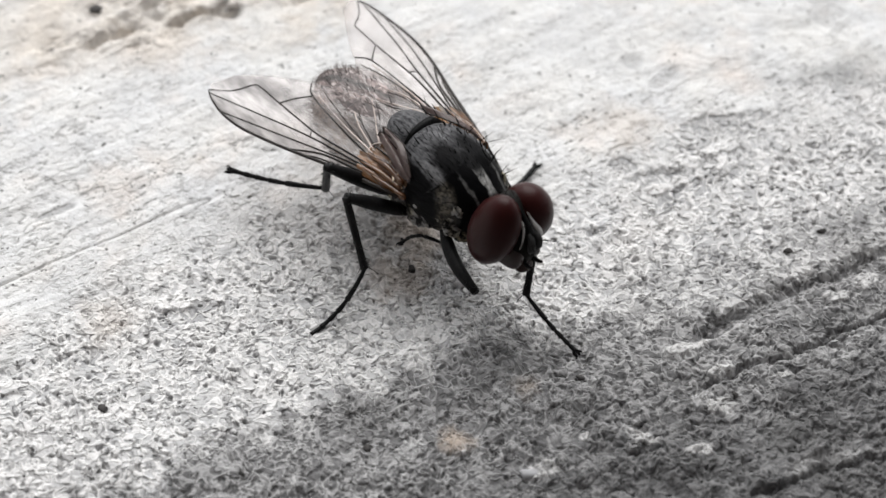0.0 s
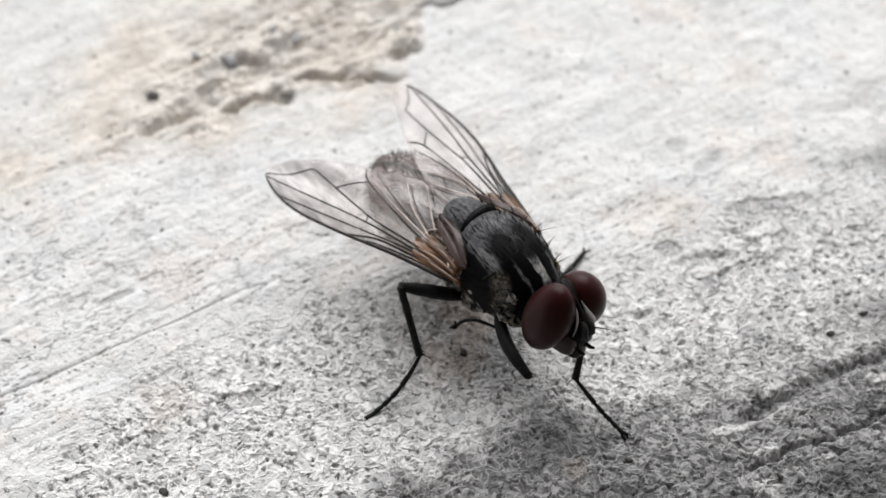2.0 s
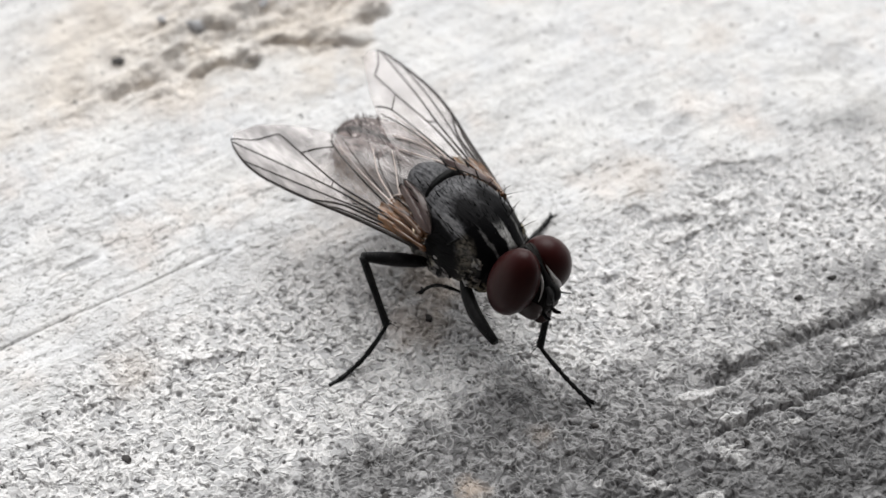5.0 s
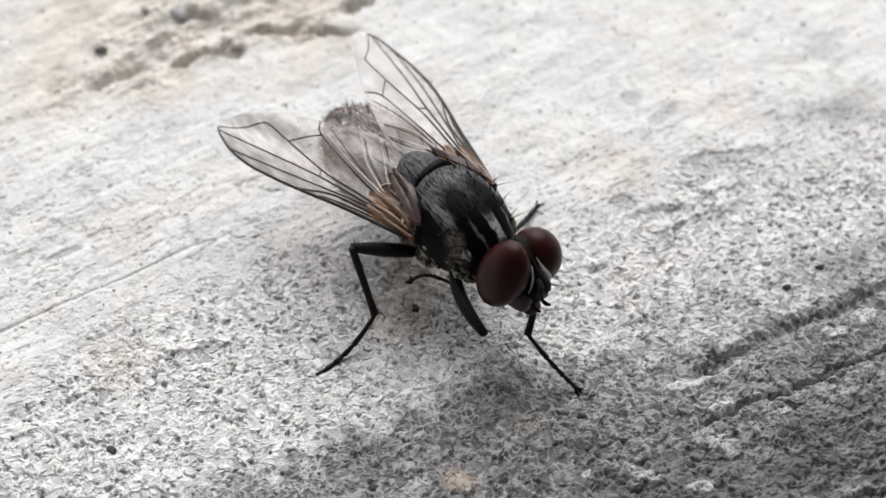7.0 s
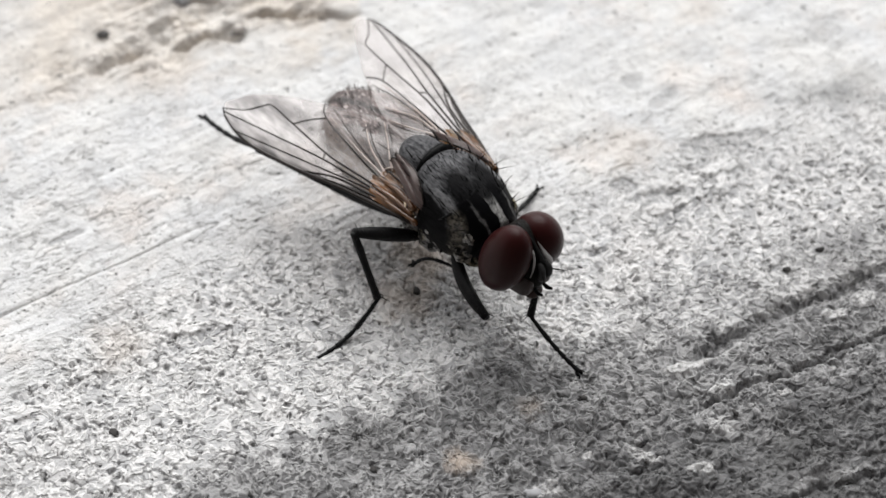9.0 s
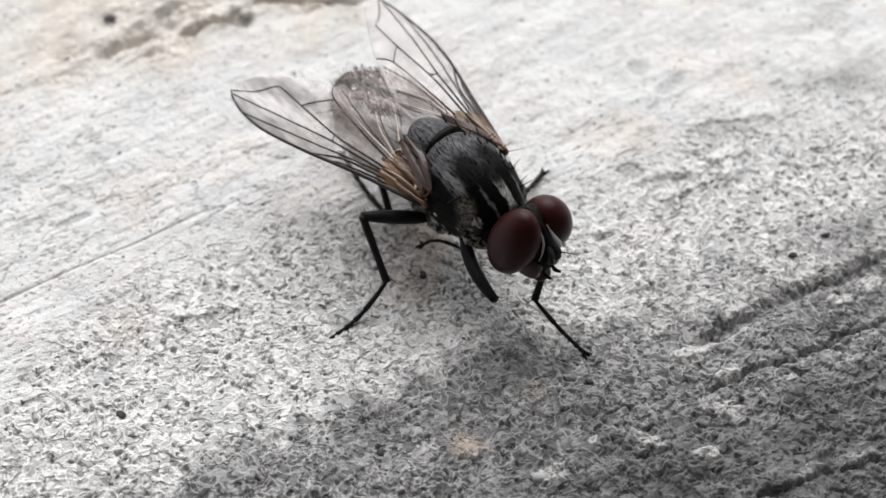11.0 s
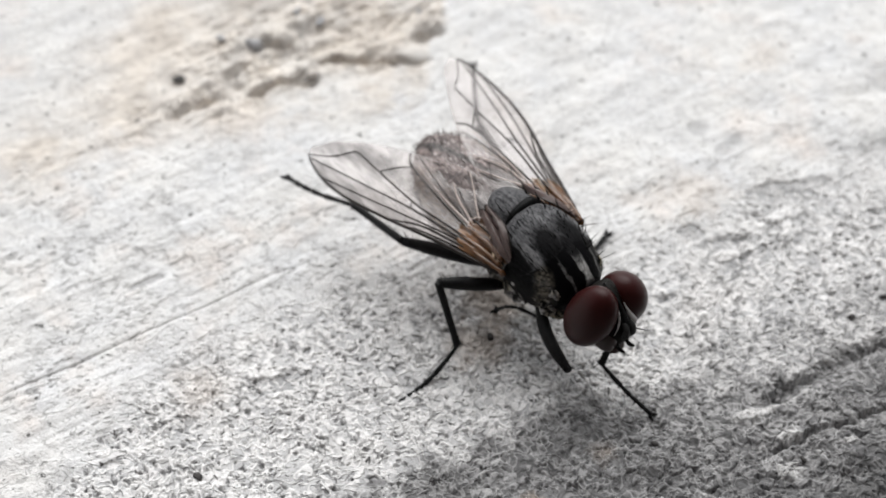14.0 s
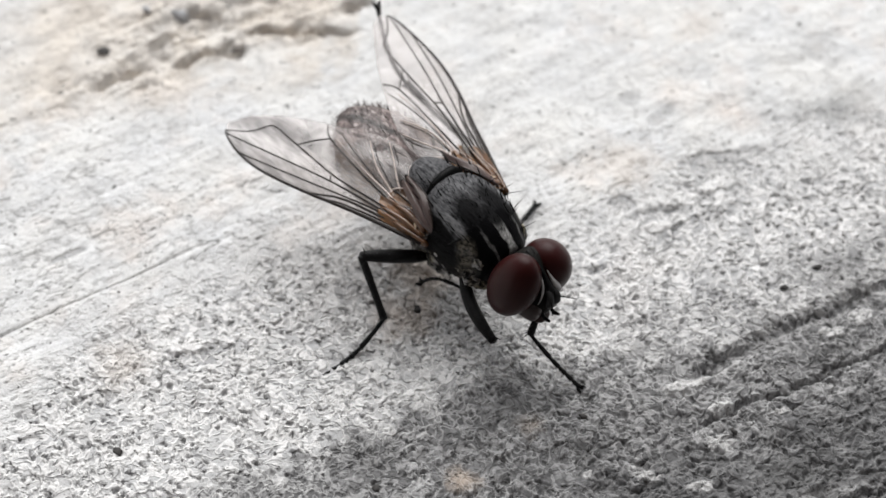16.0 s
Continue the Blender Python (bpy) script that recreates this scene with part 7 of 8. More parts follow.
MID_NEAR_FEMUR = [
    (0, mm(-0.100, -0.750, 1.450, 2.54, -34.78, -111.98)),
    (0.5, mm(-0.100, -0.750, 1.450, 1.82, -33.83, -111.13)),
    (1, mm(-0.100, -0.750, 1.450, 1.73, -33.47, -110.86)),
    (1.5, mm(-0.100, -0.750, 1.450, 1.11, -33.91, -110.33)),
    (2, mm(-0.100, -0.750, 1.450, 1.99, -30.82, -112.16)),
    (2.5, mm(-0.100, -0.750, 1.450, 2.08, -31.33, -112.16)),
    (3, mm(-0.100, -0.750, 1.450, 1.03, -30.58, -110.64)),
    (3.5, mm(-0.100, -0.750, 1.450, 1.82, -30.24, -111.79)),
    (5.8, mm(-0.100, -0.750, 1.450, 0.88, -26.21, -110.69)),
    (6, mm(-0.100, -0.750, 1.450, 0.66, -27.52, -110.05)),
    (6.5, mm(-0.100, -0.750, 1.450, 1.26, -26.41, -111.53)),
    (7, mm(-0.100, -0.750, 1.450, 1.06, -27.21, -111.00)),
    (7.5, mm(-0.100, -0.750, 1.450, 1.22, -25.61, -111.01)),
    (8, mm(-0.100, -0.750, 1.450, 1.17, -26.04, -110.62)),
    (8.5, mm(-0.100, -0.750, 1.450, 1.27, -25.73, -110.79)),
    (9, mm(-0.100, -0.750, 1.450, 1.17, -26.16, -110.95)),
    (9.2, mm(-0.100, -0.750, 1.450, 0.71, -26.51, -110.35)),
    (11.3, mm(-0.100, -0.750, 1.450, 1.78, -25.14, -110.49)),
    (11.5, mm(-0.100, -0.750, 1.450, 2.42, -24.06, -111.16)),
    (12, mm(-0.100, -0.750, 1.450, 3.53, -24.02, -113.10)),
    (12.5, mm(-0.100, -0.750, 1.450, 3.42, -22.70, -112.98)),
    (13, mm(-0.100, -0.750, 1.450, 3.31, -23.15, -113.33)),
    (13.5, mm(-0.100, -0.750, 1.450, 3.44, -22.86, -113.53)),
    (14, mm(-0.100, -0.750, 1.450, 3.97, -21.92, -113.97)),
    (14.5, mm(-0.100, -0.750, 1.450, 3.63, -22.09, -114.39)),
    (15, mm(-0.100, -0.750, 1.450, 3.16, -22.59, -113.14)),
    (15.5, mm(-0.100, -0.750, 1.450, 1.94, -24.13, -112.02)),
    (16, mm(-0.100, -0.750, 1.450, 2.29, -23.43, -111.80)),
]
MID_NEAR_TIBIA = [
    (0, mm(1.768, -0.000, -0.000, 40.87, 42.45, 134.19)),
    (0.5, mm(1.766, 0.000, 0.000, 37.52, 40.44, 129.05)),
    (1, mm(1.766, 0.000, 0.000, 37.50, 41.01, 129.23)),
    (1.5, mm(1.765, -0.000, -0.000, 38.13, 40.95, 129.60)),
    (2, mm(1.765, 0.000, 0.000, 35.23, 42.00, 129.82)),
    (2.5, mm(1.765, -0.000, 0.000, 35.44, 41.82, 129.71)),
    (3, mm(1.766, 0.000, 0.000, 35.28, 40.28, 128.96)),
    (3.5, mm(1.767, 0.000, -0.000, 36.03, 42.84, 131.32)),
    (5.8, mm(1.768, 0.000, 0.000, 32.48, 41.74, 128.22)),
    (6, mm(1.768, 0.000, -0.000, 36.89, 44.42, 133.46)),
    (6.5, mm(1.768, -0.000, -0.000, 35.03, 44.00, 133.08)),
    (7, mm(1.768, -0.000, -0.000, 35.43, 43.81, 132.31)),
    (7.5, mm(1.768, 0.000, -0.000, 34.56, 44.86, 132.63)),
    (8, mm(1.768, 0.000, 0.000, 34.51, 44.67, 131.69)),
    (8.5, mm(1.768, -0.000, -0.000, 34.37, 44.43, 132.00)),
    (9, mm(1.768, -0.000, 0.000, 34.76, 44.12, 132.16)),
    (9.2, mm(1.768, 0.000, 0.000, 34.78, 44.30, 131.74)),
    (11.3, mm(1.769, 0.000, 0.000, 35.14, 45.12, 133.18)),
    (11.5, mm(1.768, -0.000, 0.000, 33.85, 45.54, 132.55)),
    (12, mm(1.765, 0.000, 0.000, 34.95, 48.20, 136.05)),
    (12.5, mm(1.765, 0.000, -0.000, 34.93, 49.34, 136.62)),
    (13, mm(1.765, 0.000, -0.000, 34.28, 49.18, 135.62)),
    (13.5, mm(1.765, -0.000, -0.000, 34.11, 49.12, 135.41)),
    (14, mm(1.765, -0.000, 0.000, 33.17, 49.63, 135.23)),
    (14.5, mm(1.763, -0.000, 0.000, 33.51, 49.66, 135.99)),
    (15, mm(1.764, -0.000, -0.000, 33.85, 48.82, 135.19)),
    (15.5, mm(1.766, -0.000, -0.000, 35.63, 47.23, 135.83)),
    (16, mm(1.765, -0.000, 0.000, 35.73, 47.89, 136.21)),
]
MID_NEAR_TARSUS = [
    (0, mm(0.923, 0.869, -1.108, 23.70, 66.64, 35.87)),
    (0.5, mm(0.977, 0.973, -1.068, 19.72, 68.90, 30.95)),
    (1, mm(0.979, 0.963, -1.081, 20.51, 69.21, 31.74)),
    (1.5, mm(0.971, 0.960, -1.081, 18.50, 70.00, 29.27)),
    (2, mm(0.982, 0.940, -1.102, 17.54, 63.38, 30.56)),
    (2.5, mm(0.981, 0.944, -1.099, 17.86, 64.98, 30.74)),
    (3, mm(0.976, 0.977, -1.065, 16.66, 64.03, 28.62)),
    (3.5, mm(0.972, 0.905, -1.117, 15.54, 61.23, 28.06)),
    (5.8, mm(1.011, 0.961, -1.092, 10.98, 54.22, 22.51)),
    (6, mm(0.963, 0.850, -1.148, 13.35, 52.96, 24.40)),
    (6.5, mm(0.962, 0.862, -1.140, 13.65, 50.61, 26.61)),
    (7, mm(0.972, 0.875, -1.136, 13.22, 52.86, 25.14)),
    (7.5, mm(0.980, 0.856, -1.157, 14.86, 50.14, 27.84)),
    (8, mm(0.992, 0.872, -1.154, 13.14, 51.21, 25.21)),
    (8.5, mm(0.984, 0.871, -1.149, 12.26, 49.30, 24.15)),
    (9, mm(0.978, 0.873, -1.142, 11.80, 49.65, 23.43)),
    (9.2, mm(0.986, 0.876, -1.146, 11.25, 49.50, 22.45)),
    (11.3, mm(0.977, 0.844, -1.162, 11.34, 48.77, 22.55)),
    (11.5, mm(0.991, 0.847, -1.171, 11.11, 47.45, 23.14)),
    (12, mm(0.976, 0.761, -1.226, 12.95, 43.83, 27.52)),
    (12.5, mm(0.987, 0.736, -1.247, 12.15, 42.04, 26.91)),
    (13, mm(0.997, 0.752, -1.244, 11.90, 42.54, 26.70)),
    (13.5, mm(0.999, 0.755, -1.243, 11.87, 42.55, 26.63)),
    (14, mm(1.009, 0.750, -1.253, 11.75, 40.91, 27.35)),
    (14.5, mm(0.997, 0.740, -1.254, 12.02, 39.43, 27.68)),
    (15, mm(0.996, 0.763, -1.238, 11.53, 40.54, 25.89)),
    (15.5, mm(0.966, 0.777, -1.206, 12.50, 42.96, 25.22)),
    (16, mm(0.969, 0.763, -1.219, 11.40, 41.68, 23.87)),
]
MID_FAR_FEMUR = [
    (0, mm(-0.100, 0.750, 1.450, -0.0, 12.1, 118.1)),
    (0.5, mm(-0.100, 0.750, 1.450, -0.5, 14.3, 115.5)),
    (1, mm(-0.100, 0.750, 1.450, -0.7, 14.6, 115.0)),
    (1.5, mm(-0.100, 0.750, 1.450, -0.8, 14.6, 114.6)),
    (2, mm(-0.100, 0.750, 1.450, 0.1, 13.0, 118.1)),
    (2.5, mm(-0.100, 0.750, 1.450, -0.0, 13.5, 117.4)),
    (3, mm(-0.100, 0.750, 1.450, -0.2, 13.8, 116.7)),
    (3.5, mm(-0.100, 0.750, 1.450, 0.1, 13.9, 117.8)),
    (5.8, mm(-0.100, 0.750, 1.450, 0.3, 14.1, 118.8)),
    (6, mm(-0.100, 0.750, 1.450, 0.5, 14.3, 119.5)),
    (6.5, mm(-0.100, 0.750, 1.450, 0.8, 14.1, 120.9)),
    (7, mm(-0.100, 0.750, 1.450, 0.7, 14.2, 120.4)),
    (7.5, mm(-0.100, 0.750, 1.450, 1.3, 13.4, 122.9)),
    (8, mm(-0.100, 0.750, 1.450, 1.0, 14.1, 121.6)),
    (8.5, mm(-0.100, 0.750, 1.450, 0.9, 14.7, 121.1)),
    (9, mm(-0.100, 0.750, 1.450, 0.9, 14.3, 121.1)),
    (9.2, mm(-0.100, 0.750, 1.450, 0.8, 15.3, 120.6)),
    (11.3, mm(-0.100, 0.750, 1.450, 0.9, 16.7, 121.3)),
    (11.5, mm(-0.100, 0.750, 1.450, 1.0, 16.7, 121.4)),
    (12, mm(-0.100, 0.750, 1.450, 2.8, 12.8, 127.7)),
    (12.5, mm(-0.100, 0.750, 1.450, 2.7, 13.7, 127.4)),
    (13, mm(-0.100, 0.750, 1.450, 2.7, 14.1, 127.2)),
    (13.5, mm(-0.100, 0.750, 1.450, 2.8, 14.0, 127.6)),
    (14, mm(-0.100, 0.750, 1.450, 2.9, 13.3, 128.0)),
    (14.5, mm(-0.100, 0.750, 1.450, 2.8, 13.7, 127.7)),
    (15, mm(-0.100, 0.750, 1.450, 2.6, 14.6, 126.9)),
    (15.5, mm(-0.100, 0.750, 1.450, 2.6, 13.7, 126.8)),
    (16, mm(-0.100, 0.750, 1.450, 2.6, 13.6, 126.8)),]
MID_FAR_TIBIA = [
    (0, mm(1.312, 0.000, -0.000, 17.5, 50.5, -101.4)),
    (0.5, mm(1.312, -0.000, -0.000, 20.4, 50.3, -96.9)),
    (1, mm(1.312, 0.000, 0.000, 20.9, 50.4, -96.1)),
    (1.5, mm(1.312, 0.000, -0.000, 21.0, 50.0, -95.6)),
    (2, mm(1.312, 0.000, 0.000, 16.8, 49.9, -103.1)),
    (2.5, mm(1.312, 0.000, 0.000, 17.1, 49.9, -102.5)),
    (3, mm(1.312, -0.000, 0.000, 18.7, 49.5, -99.9)),
    (3.5, mm(1.312, -0.000, 0.000, 17.3, 50.6, -102.9)),
    (5.8, mm(1.312, 0.000, -0.000, 17.1, 51.2, -104.2)),
    (6, mm(1.312, 0.000, 0.000, 17.1, 52.0, -105.1)),
    (6.5, mm(1.312, -0.000, 0.000, 16.4, 52.1, -107.3)),
    (7, mm(1.312, -0.000, 0.000, 16.9, 52.0, -106.2)),
    (7.5, mm(1.312, 0.000, 0.000, 15.4, 51.5, -110.0)),
    (8, mm(1.312, 0.000, 0.000, 15.9, 51.7, -108.5)),
    (8.5, mm(1.312, -0.000, 0.000, 15.7, 52.2, -108.7)),
    (9, mm(1.312, 0.000, 0.000, 15.6, 52.4, -108.6)),
    (9.2, mm(1.312, 0.000, 0.000, 16.2, 53.1, -108.1)),
    (11.3, mm(1.312, -0.000, 0.000, 15.2, 53.8, -110.9)),
    (11.5, mm(1.312, 0.000, -0.000, 15.6, 54.1, -110.5)),
    (12, mm(1.312, 0.000, 0.000, 10.2, 53.7, -121.2)),
    (12.5, mm(1.312, -0.000, -0.000, 10.7, 54.4, -120.7)),
    (13, mm(1.312, 0.000, 0.000, 10.9, 54.9, -120.4)),
    (13.5, mm(1.312, -0.000, 0.000, 10.8, 55.3, -120.9)),
    (14, mm(1.312, -0.000, 0.000, 10.3, 55.2, -121.6)),
    (14.5, mm(1.312, -0.000, 0.000, 10.3, 55.5, -121.4)),
    (15, mm(1.312, 0.000, 0.000, 11.3, 55.5, -120.0)),
    (15.5, mm(1.312, 0.000, -0.000, 11.5, 53.9, -119.1)),
    (16, mm(1.312, 0.000, -0.000, 11.3, 54.7, -119.3)),]
MID_FAR_TARSUS = [
    (0, mm(1.165, -0.731, -0.906, 1.8, -1.1, -8.4)),
    (0.5, mm(1.222, -0.743, -0.903, 2.0, -3.2, -6.1)),
    (1, mm(1.233, -0.744, -0.904, 2.1, -3.8, -5.8)),
    (1.5, mm(1.239, -0.750, -0.899, 2.1, -3.8, -5.8)),
    (2, mm(1.141, -0.736, -0.898, 1.8, -2.1, -9.1)),
    (2.5, mm(1.149, -0.737, -0.898, 1.9, -2.7, -8.7)),
    (3, mm(1.182, -0.751, -0.892, 1.9, -2.9, -7.6)),
    (3.5, mm(1.146, -0.726, -0.906, 2.0, -2.7, -9.0)),
    (5.8, mm(1.132, -0.712, -0.915, 2.0, -2.4, -9.6)),
    (6, mm(1.124, -0.698, -0.924, 2.0, -2.3, -10.1)),
    (6.5, mm(1.099, -0.688, -0.926, 2.0, -1.7, -11.2)),
    (7, mm(1.110, -0.694, -0.924, 2.0, -2.0, -11.0)),
    (7.5, mm(1.062, -0.686, -0.918, 1.8, -1.3, -12.8)),
    (8, mm(1.081, -0.690, -0.920, 2.0, -1.9, -12.1)),
    (8.5, mm(1.081, -0.681, -0.927, 2.1, -2.1, -11.7)),
    (9, mm(1.084, -0.678, -0.930, 2.0, -1.6, -11.6)),
    (9.2, mm(1.094, -0.670, -0.938, 2.2, -2.3, -11.3)),
    (11.3, mm(1.065, -0.647, -0.947, 2.5, -3.8, -12.3)),
    (11.5, mm(1.072, -0.644, -0.951, 2.5, -4.0, -12.2)),
    (12, mm(0.953, -0.594, -0.946, 1.3, -0.0, -18.2)),
    (12.5, mm(0.964, -0.587, -0.954, 1.6, -0.9, -18.0)),
    (13, mm(0.971, -0.581, -0.960, 1.7, -1.3, -17.7)),
    (13.5, mm(0.970, -0.573, -0.964, 1.7, -1.3, -17.9)),
    (14, mm(0.962, -0.571, -0.963, 1.5, -0.7, -18.1)),
    (14.5, mm(0.966, -0.568, -0.966, 1.6, -0.8, -17.8)),
    (15, mm(0.980, -0.576, -0.967, 1.9, -1.3, -17.1)),
    (15.5, mm(0.976, -0.604, -0.948, 1.6, -0.8, -16.8)),
    (16, mm(0.981, -0.591, -0.958, 1.6, -0.6, -16.8)),]
FRONT_FAR_FEMUR = [
    (0, mm(1.350, 0.350, 1.650, -0.62, -19.52, 3.71)),
    (0.5, mm(1.350, 0.350, 1.650, -0.10, -16.94, 2.68)),
    (1, mm(1.350, 0.350, 1.650, 0.08, -16.01, 2.30)),
    (1.5, mm(1.350, 0.350, 1.650, 0.30, -17.44, 2.62)),
    (2, mm(1.350, 0.350, 1.650, 0.55, -19.50, 1.62)),
    (2.5, mm(1.350, 0.350, 1.650, 0.45, -19.48, 1.58)),
    (3, mm(1.350, 0.350, 1.650, 0.22, -19.40, 2.75)),
    (3.5, mm(1.350, 0.350, 1.650, 0.74, -19.48, 1.27)),
    (5.8, mm(1.350, 0.350, 1.650, 0.49, -20.49, 1.52)),
    (6, mm(1.350, 0.350, 1.650, 0.27, -21.39, 1.98)),
    (6.5, mm(1.350, 0.350, 1.650, 0.47, -21.33, 1.81)),
    (7, mm(1.350, 0.350, 1.650, 0.25, -22.57, 1.89)),
    (7.5, mm(1.350, 0.350, 1.650, 0.27, -24.62, 2.09)),
    (8, mm(1.350, 0.350, 1.650, 0.38, -23.67, 2.03)),
    (8.5, mm(1.350, 0.350, 1.650, -0.17, -25.70, 3.26)),
    (9, mm(1.350, 0.350, 1.650, -0.22, -26.30, 3.43)),
    (9.2, mm(1.350, 0.350, 1.650, -0.10, -25.76, 3.56)),
    (11.3, mm(1.350, 0.350, 1.650, 0.41, -21.11, 0.44)),
    (11.5, mm(1.350, 0.350, 1.650, 0.40, -20.52, 0.35)),
    (12, mm(1.350, 0.350, 1.650, -0.90, -31.34, 3.22)),
    (12.5, mm(1.350, 0.350, 1.650, -0.04, -30.27, 1.92)),
    (13, mm(1.350, 0.350, 1.650, 0.35, -28.47, 0.92)),
    (13.5, mm(1.350, 0.350, 1.650, 0.11, -29.37, 1.15)),
    (14, mm(1.350, 0.350, 1.650, 0.12, -29.32, 1.36)),
    (14.5, mm(1.350, 0.350, 1.650, 0.15, -28.09, 0.72)),
    (15, mm(1.350, 0.350, 1.650, -0.16, -29.17, 1.91)),
    (15.5, mm(1.350, 0.350, 1.650, -1.61, -31.56, 3.88)),
    (16, mm(1.350, 0.350, 1.650, -1.12, -30.67, 3.61)),
]
FRONT_FAR_TIBIA = [
    (0, mm(1.328, 0.000, -0.000, -54.15, 67.32, -113.53)),
    (0.5, mm(1.328, 0.000, 0.000, -47.29, 70.04, -106.04)),
    (1, mm(1.328, 0.000, 0.000, -45.81, 70.08, -104.45)),
    (1.5, mm(1.329, 0.000, 0.000, -45.23, 69.07, -103.37)),
    (2, mm(1.328, -0.000, -0.000, -60.25, 67.28, -118.09)),
    (2.5, mm(1.328, 0.000, 0.000, -55.41, 66.89, -112.71)),
    (3, mm(1.328, -0.000, -0.000, -54.92, 68.35, -113.03)),
    (3.5, mm(1.328, 0.000, -0.000, -57.93, 66.41, -115.40)),
    (5.8, mm(1.328, -0.000, 0.000, -43.83, 61.61, -99.61)),
    (6, mm(1.328, 0.000, 0.000, -57.82, 63.81, -115.35)),
    (6.5, mm(1.328, -0.000, -0.000, -62.88, 63.15, -121.11)),
    (7, mm(1.328, 0.000, -0.000, -58.23, 61.85, -115.38)),
    (7.5, mm(1.328, 0.000, -0.000, -65.94, 61.12, -123.40)),
    (8, mm(1.328, -0.000, -0.000, -64.10, 61.77, -121.59)),
    (8.5, mm(1.328, -0.000, 0.000, -58.02, 59.80, -114.53)),
    (9, mm(1.328, 0.000, 0.000, -57.08, 59.43, -113.52)),
    (9.2, mm(1.328, -0.000, 0.000, -57.81, 59.44, -114.43)),
    (11.3, mm(1.328, -0.000, 0.000, -61.03, 61.17, -118.49)),
    (11.5, mm(1.328, -0.000, 0.000, -62.08, 61.87, -120.04)),
    (12, mm(1.328, 0.000, 0.000, -68.96, 50.88, -124.64)),
    (12.5, mm(1.328, 0.000, -0.000, -69.63, 51.78, -125.29)),
    (13, mm(1.328, -0.000, -0.000, -69.65, 52.87, -125.59)),
    (13.5, mm(1.328, -0.000, -0.000, -68.60, 52.39, -124.22)),
    (14, mm(1.328, -0.000, -0.000, -69.67, 52.46, -125.72)),
    (14.5, mm(1.328, 0.000, -0.000, -69.40, 53.52, -125.77)),
    (15, mm(1.328, 0.000, -0.000, -64.91, 52.44, -120.37)),
    (15.5, mm(1.328, -0.000, 0.000, -64.77, 52.67, -120.27)),
    (16, mm(1.328, 0.000, -0.000, -66.18, 53.25, -122.59)),
]
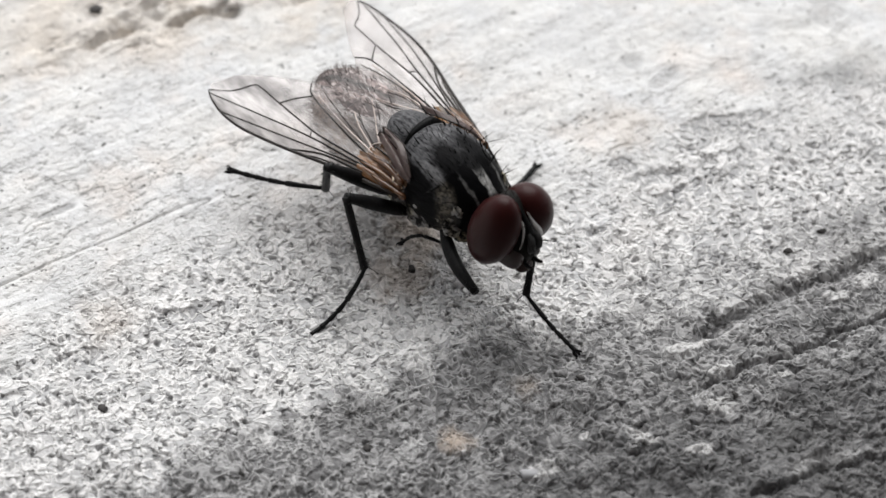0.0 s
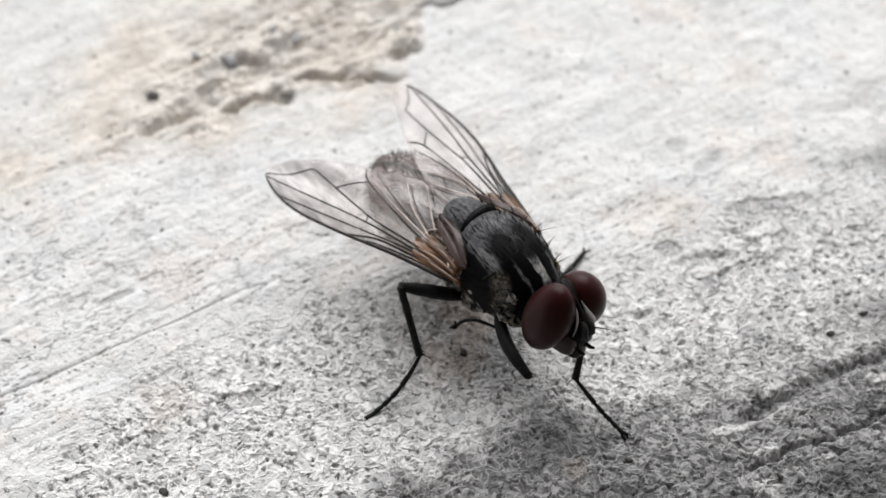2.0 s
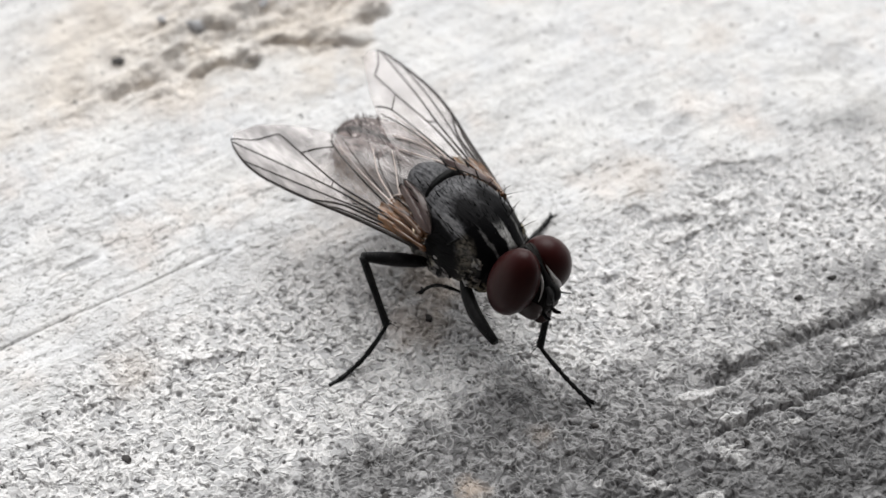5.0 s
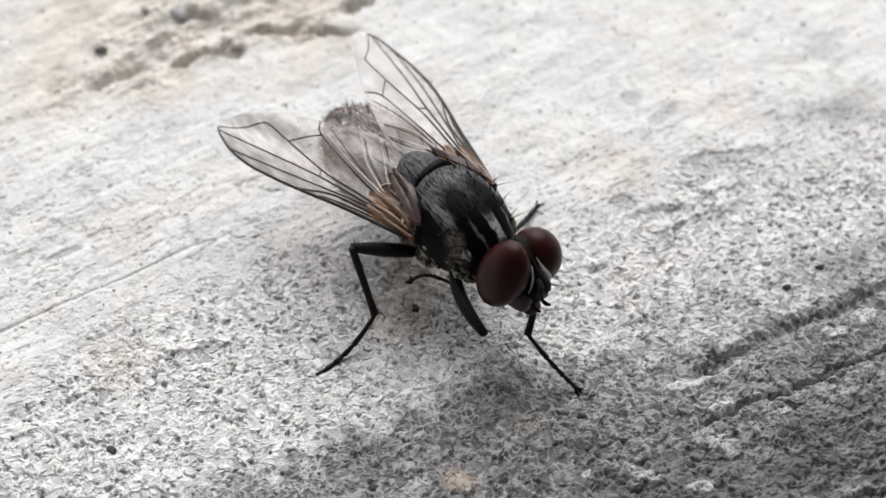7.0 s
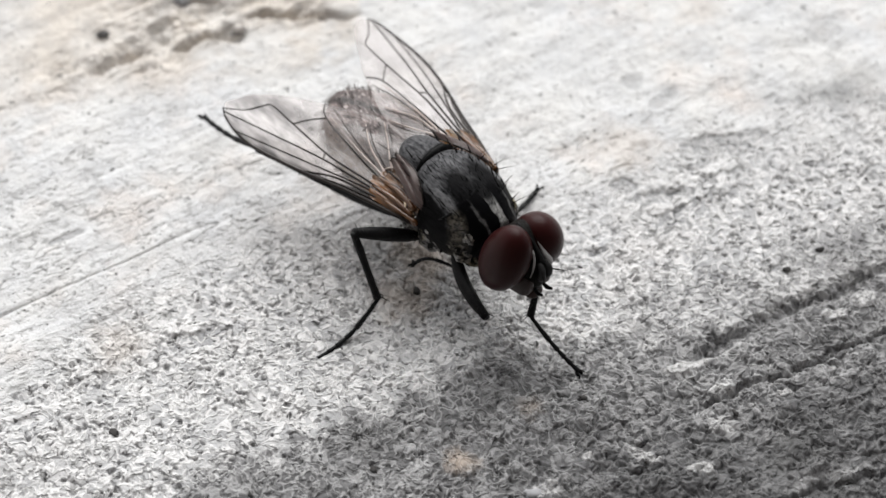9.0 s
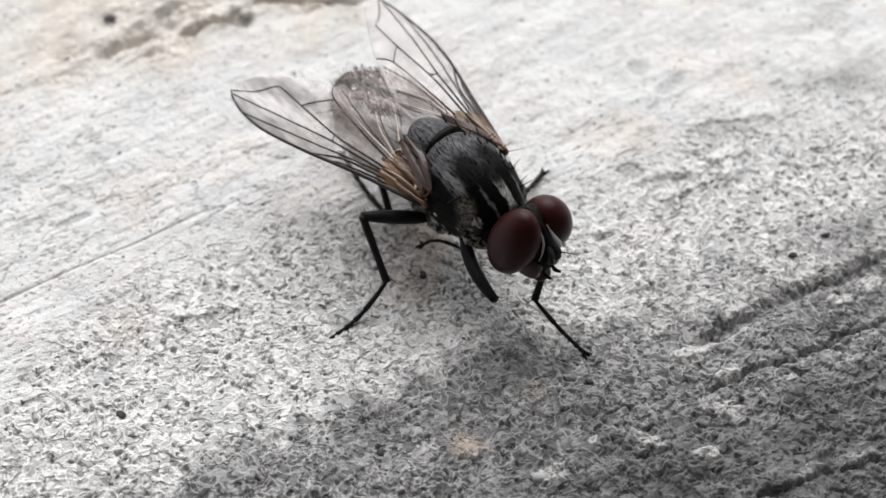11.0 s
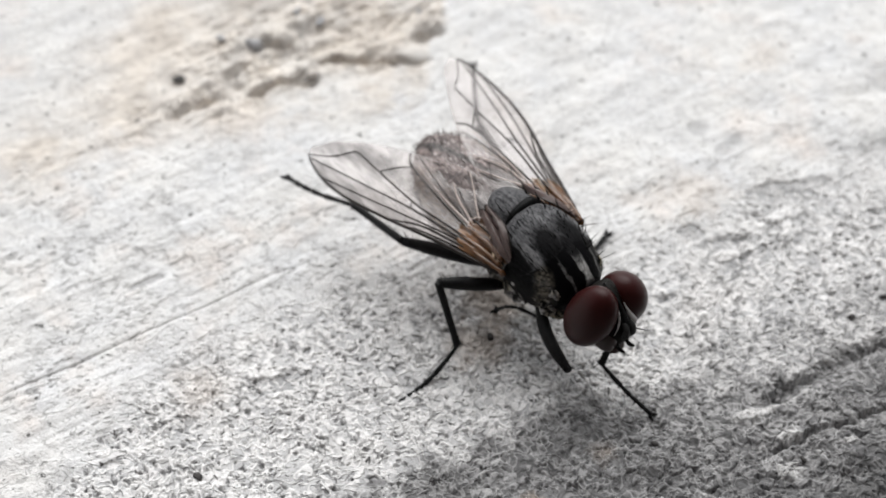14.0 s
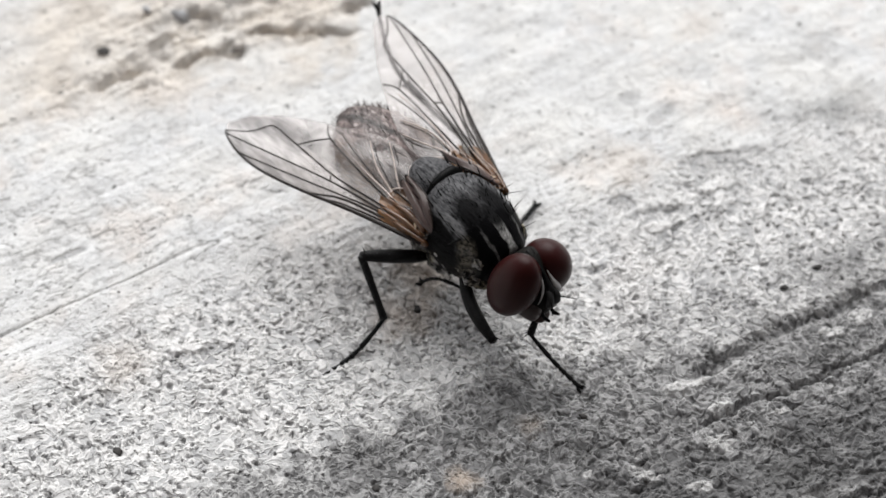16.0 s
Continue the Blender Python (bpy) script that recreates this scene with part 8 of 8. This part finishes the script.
FRONT_FAR_TARSUS = [
    (0, mm(1.112, -0.495, -1.292, 1.60, 50.94, 9.92)),
    (0.5, mm(1.196, -0.459, -1.316, -0.11, 47.53, 8.83)),
    (1, mm(1.209, -0.462, -1.316, -0.32, 46.89, 9.13)),
    (1.5, mm(1.213, -0.488, -1.313, 0.33, 50.26, 9.53)),
    (2, mm(1.073, -0.477, -1.291, -0.52, 48.02, 9.21)),
    (2.5, mm(1.116, -0.507, -1.288, 0.99, 49.44, 11.21)),
    (3, mm(1.126, -0.475, -1.301, 0.90, 49.59, 9.79)),
    (3.5, mm(1.088, -0.506, -1.283, -0.34, 48.82, 9.71)),
    (5.8, mm(1.217, -0.656, -1.232, 6.08, 54.17, 17.18)),
    (6, mm(1.063, -0.558, -1.256, 2.54, 52.90, 12.16)),
    (6.5, mm(1.001, -0.541, -1.249, 1.12, 49.13, 10.61)),
    (7, mm(1.045, -0.597, -1.234, 4.10, 53.33, 13.82)),
    (7.5, mm(0.956, -0.565, -1.226, 5.26, 51.25, 14.72)),
    (8, mm(0.981, -0.564, -1.234, 3.07, 51.03, 12.54)),
    (8.5, mm(1.036, -0.641, -1.210, 6.37, 58.18, 15.17)),
    (9, mm(1.044, -0.653, -1.205, 7.33, 60.51, 15.90)),
    (9.2, mm(1.034, -0.648, -1.205, 5.13, 60.91, 13.50)),
    (11.3, mm(1.006, -0.593, -1.227, 2.68, 47.83, 14.24)),
    (11.5, mm(0.998, -0.571, -1.235, 2.16, 46.38, 13.84)),
    (12, mm(0.826, -0.727, -1.086, 15.82, 59.01, 25.98)),
    (12.5, mm(0.828, -0.707, -1.100, 13.31, 58.08, 24.27)),
    (13, mm(0.836, -0.687, -1.116, 9.90, 56.33, 21.45)),
    (13.5, mm(0.848, -0.707, -1.109, 12.20, 58.70, 23.55)),
    (14, mm(0.830, -0.692, -1.110, 12.47, 57.32, 24.09)),
    (14.5, mm(0.841, -0.675, -1.126, 9.99, 56.32, 21.43)),
    (15, mm(0.897, -0.736, -1.110, 14.46, 59.44, 25.44)),
    (15.5, mm(0.900, -0.733, -1.113, 19.00, 63.46, 27.92)),
    (16, mm(0.877, -0.706, -1.122, 14.80, 62.61, 23.81)),
]
FRONT_NEAR_FEMUR = mm(0.813, -0.638, 1.750, 0.0, 14.9, -16.1)
FRONT_NEAR_TIBIA = mm(1.726, -0.000, -0.000, -0.6, 22.2, 177.5)
FRONT_NEAR_TARSUS = mm(0.234, 0.065, -0.610, 11.4, 38.7, -137.0)


def motions():
    walk(fly, FLY_ROWS)
    walk(WING_NEAR, WING_NEAR_ROWS)
    walk(WING_FAR, WING_FAR_ROWS)
    rest, out = mm(2.56, 0, 2.02), mm(2.66, 0, 1.62, 0, -8, 0)
    walk(proboscis, [(0, rest), (14.7, rest), (15.0, out), (15.1, out), (15.4, rest), (16, rest)])
    for bones, *paths in (
            (HIND_NEAR, HIND_NEAR_FEMUR, HIND_NEAR_TIBIA, HIND_NEAR_TARSUS),
            (HIND_FAR, HIND_FAR_FEMUR, HIND_FAR_TIBIA, HIND_FAR_TARSUS),
            (MID_NEAR, MID_NEAR_FEMUR, MID_NEAR_TIBIA, MID_NEAR_TARSUS),
            (MID_FAR, MID_FAR_FEMUR, MID_FAR_TIBIA, MID_FAR_TARSUS),
            (FRONT_FAR, FRONT_FAR_FEMUR, FRONT_FAR_TIBIA, FRONT_FAR_TARSUS)):
        for ob, rows in zip(bones, paths):
            walk(ob, rows)
    for ob, m in zip(FRONT_NEAR, (FRONT_NEAR_FEMUR, FRONT_NEAR_TIBIA, FRONT_NEAR_TARSUS)):
        ob.matrix_basis = m


motions()
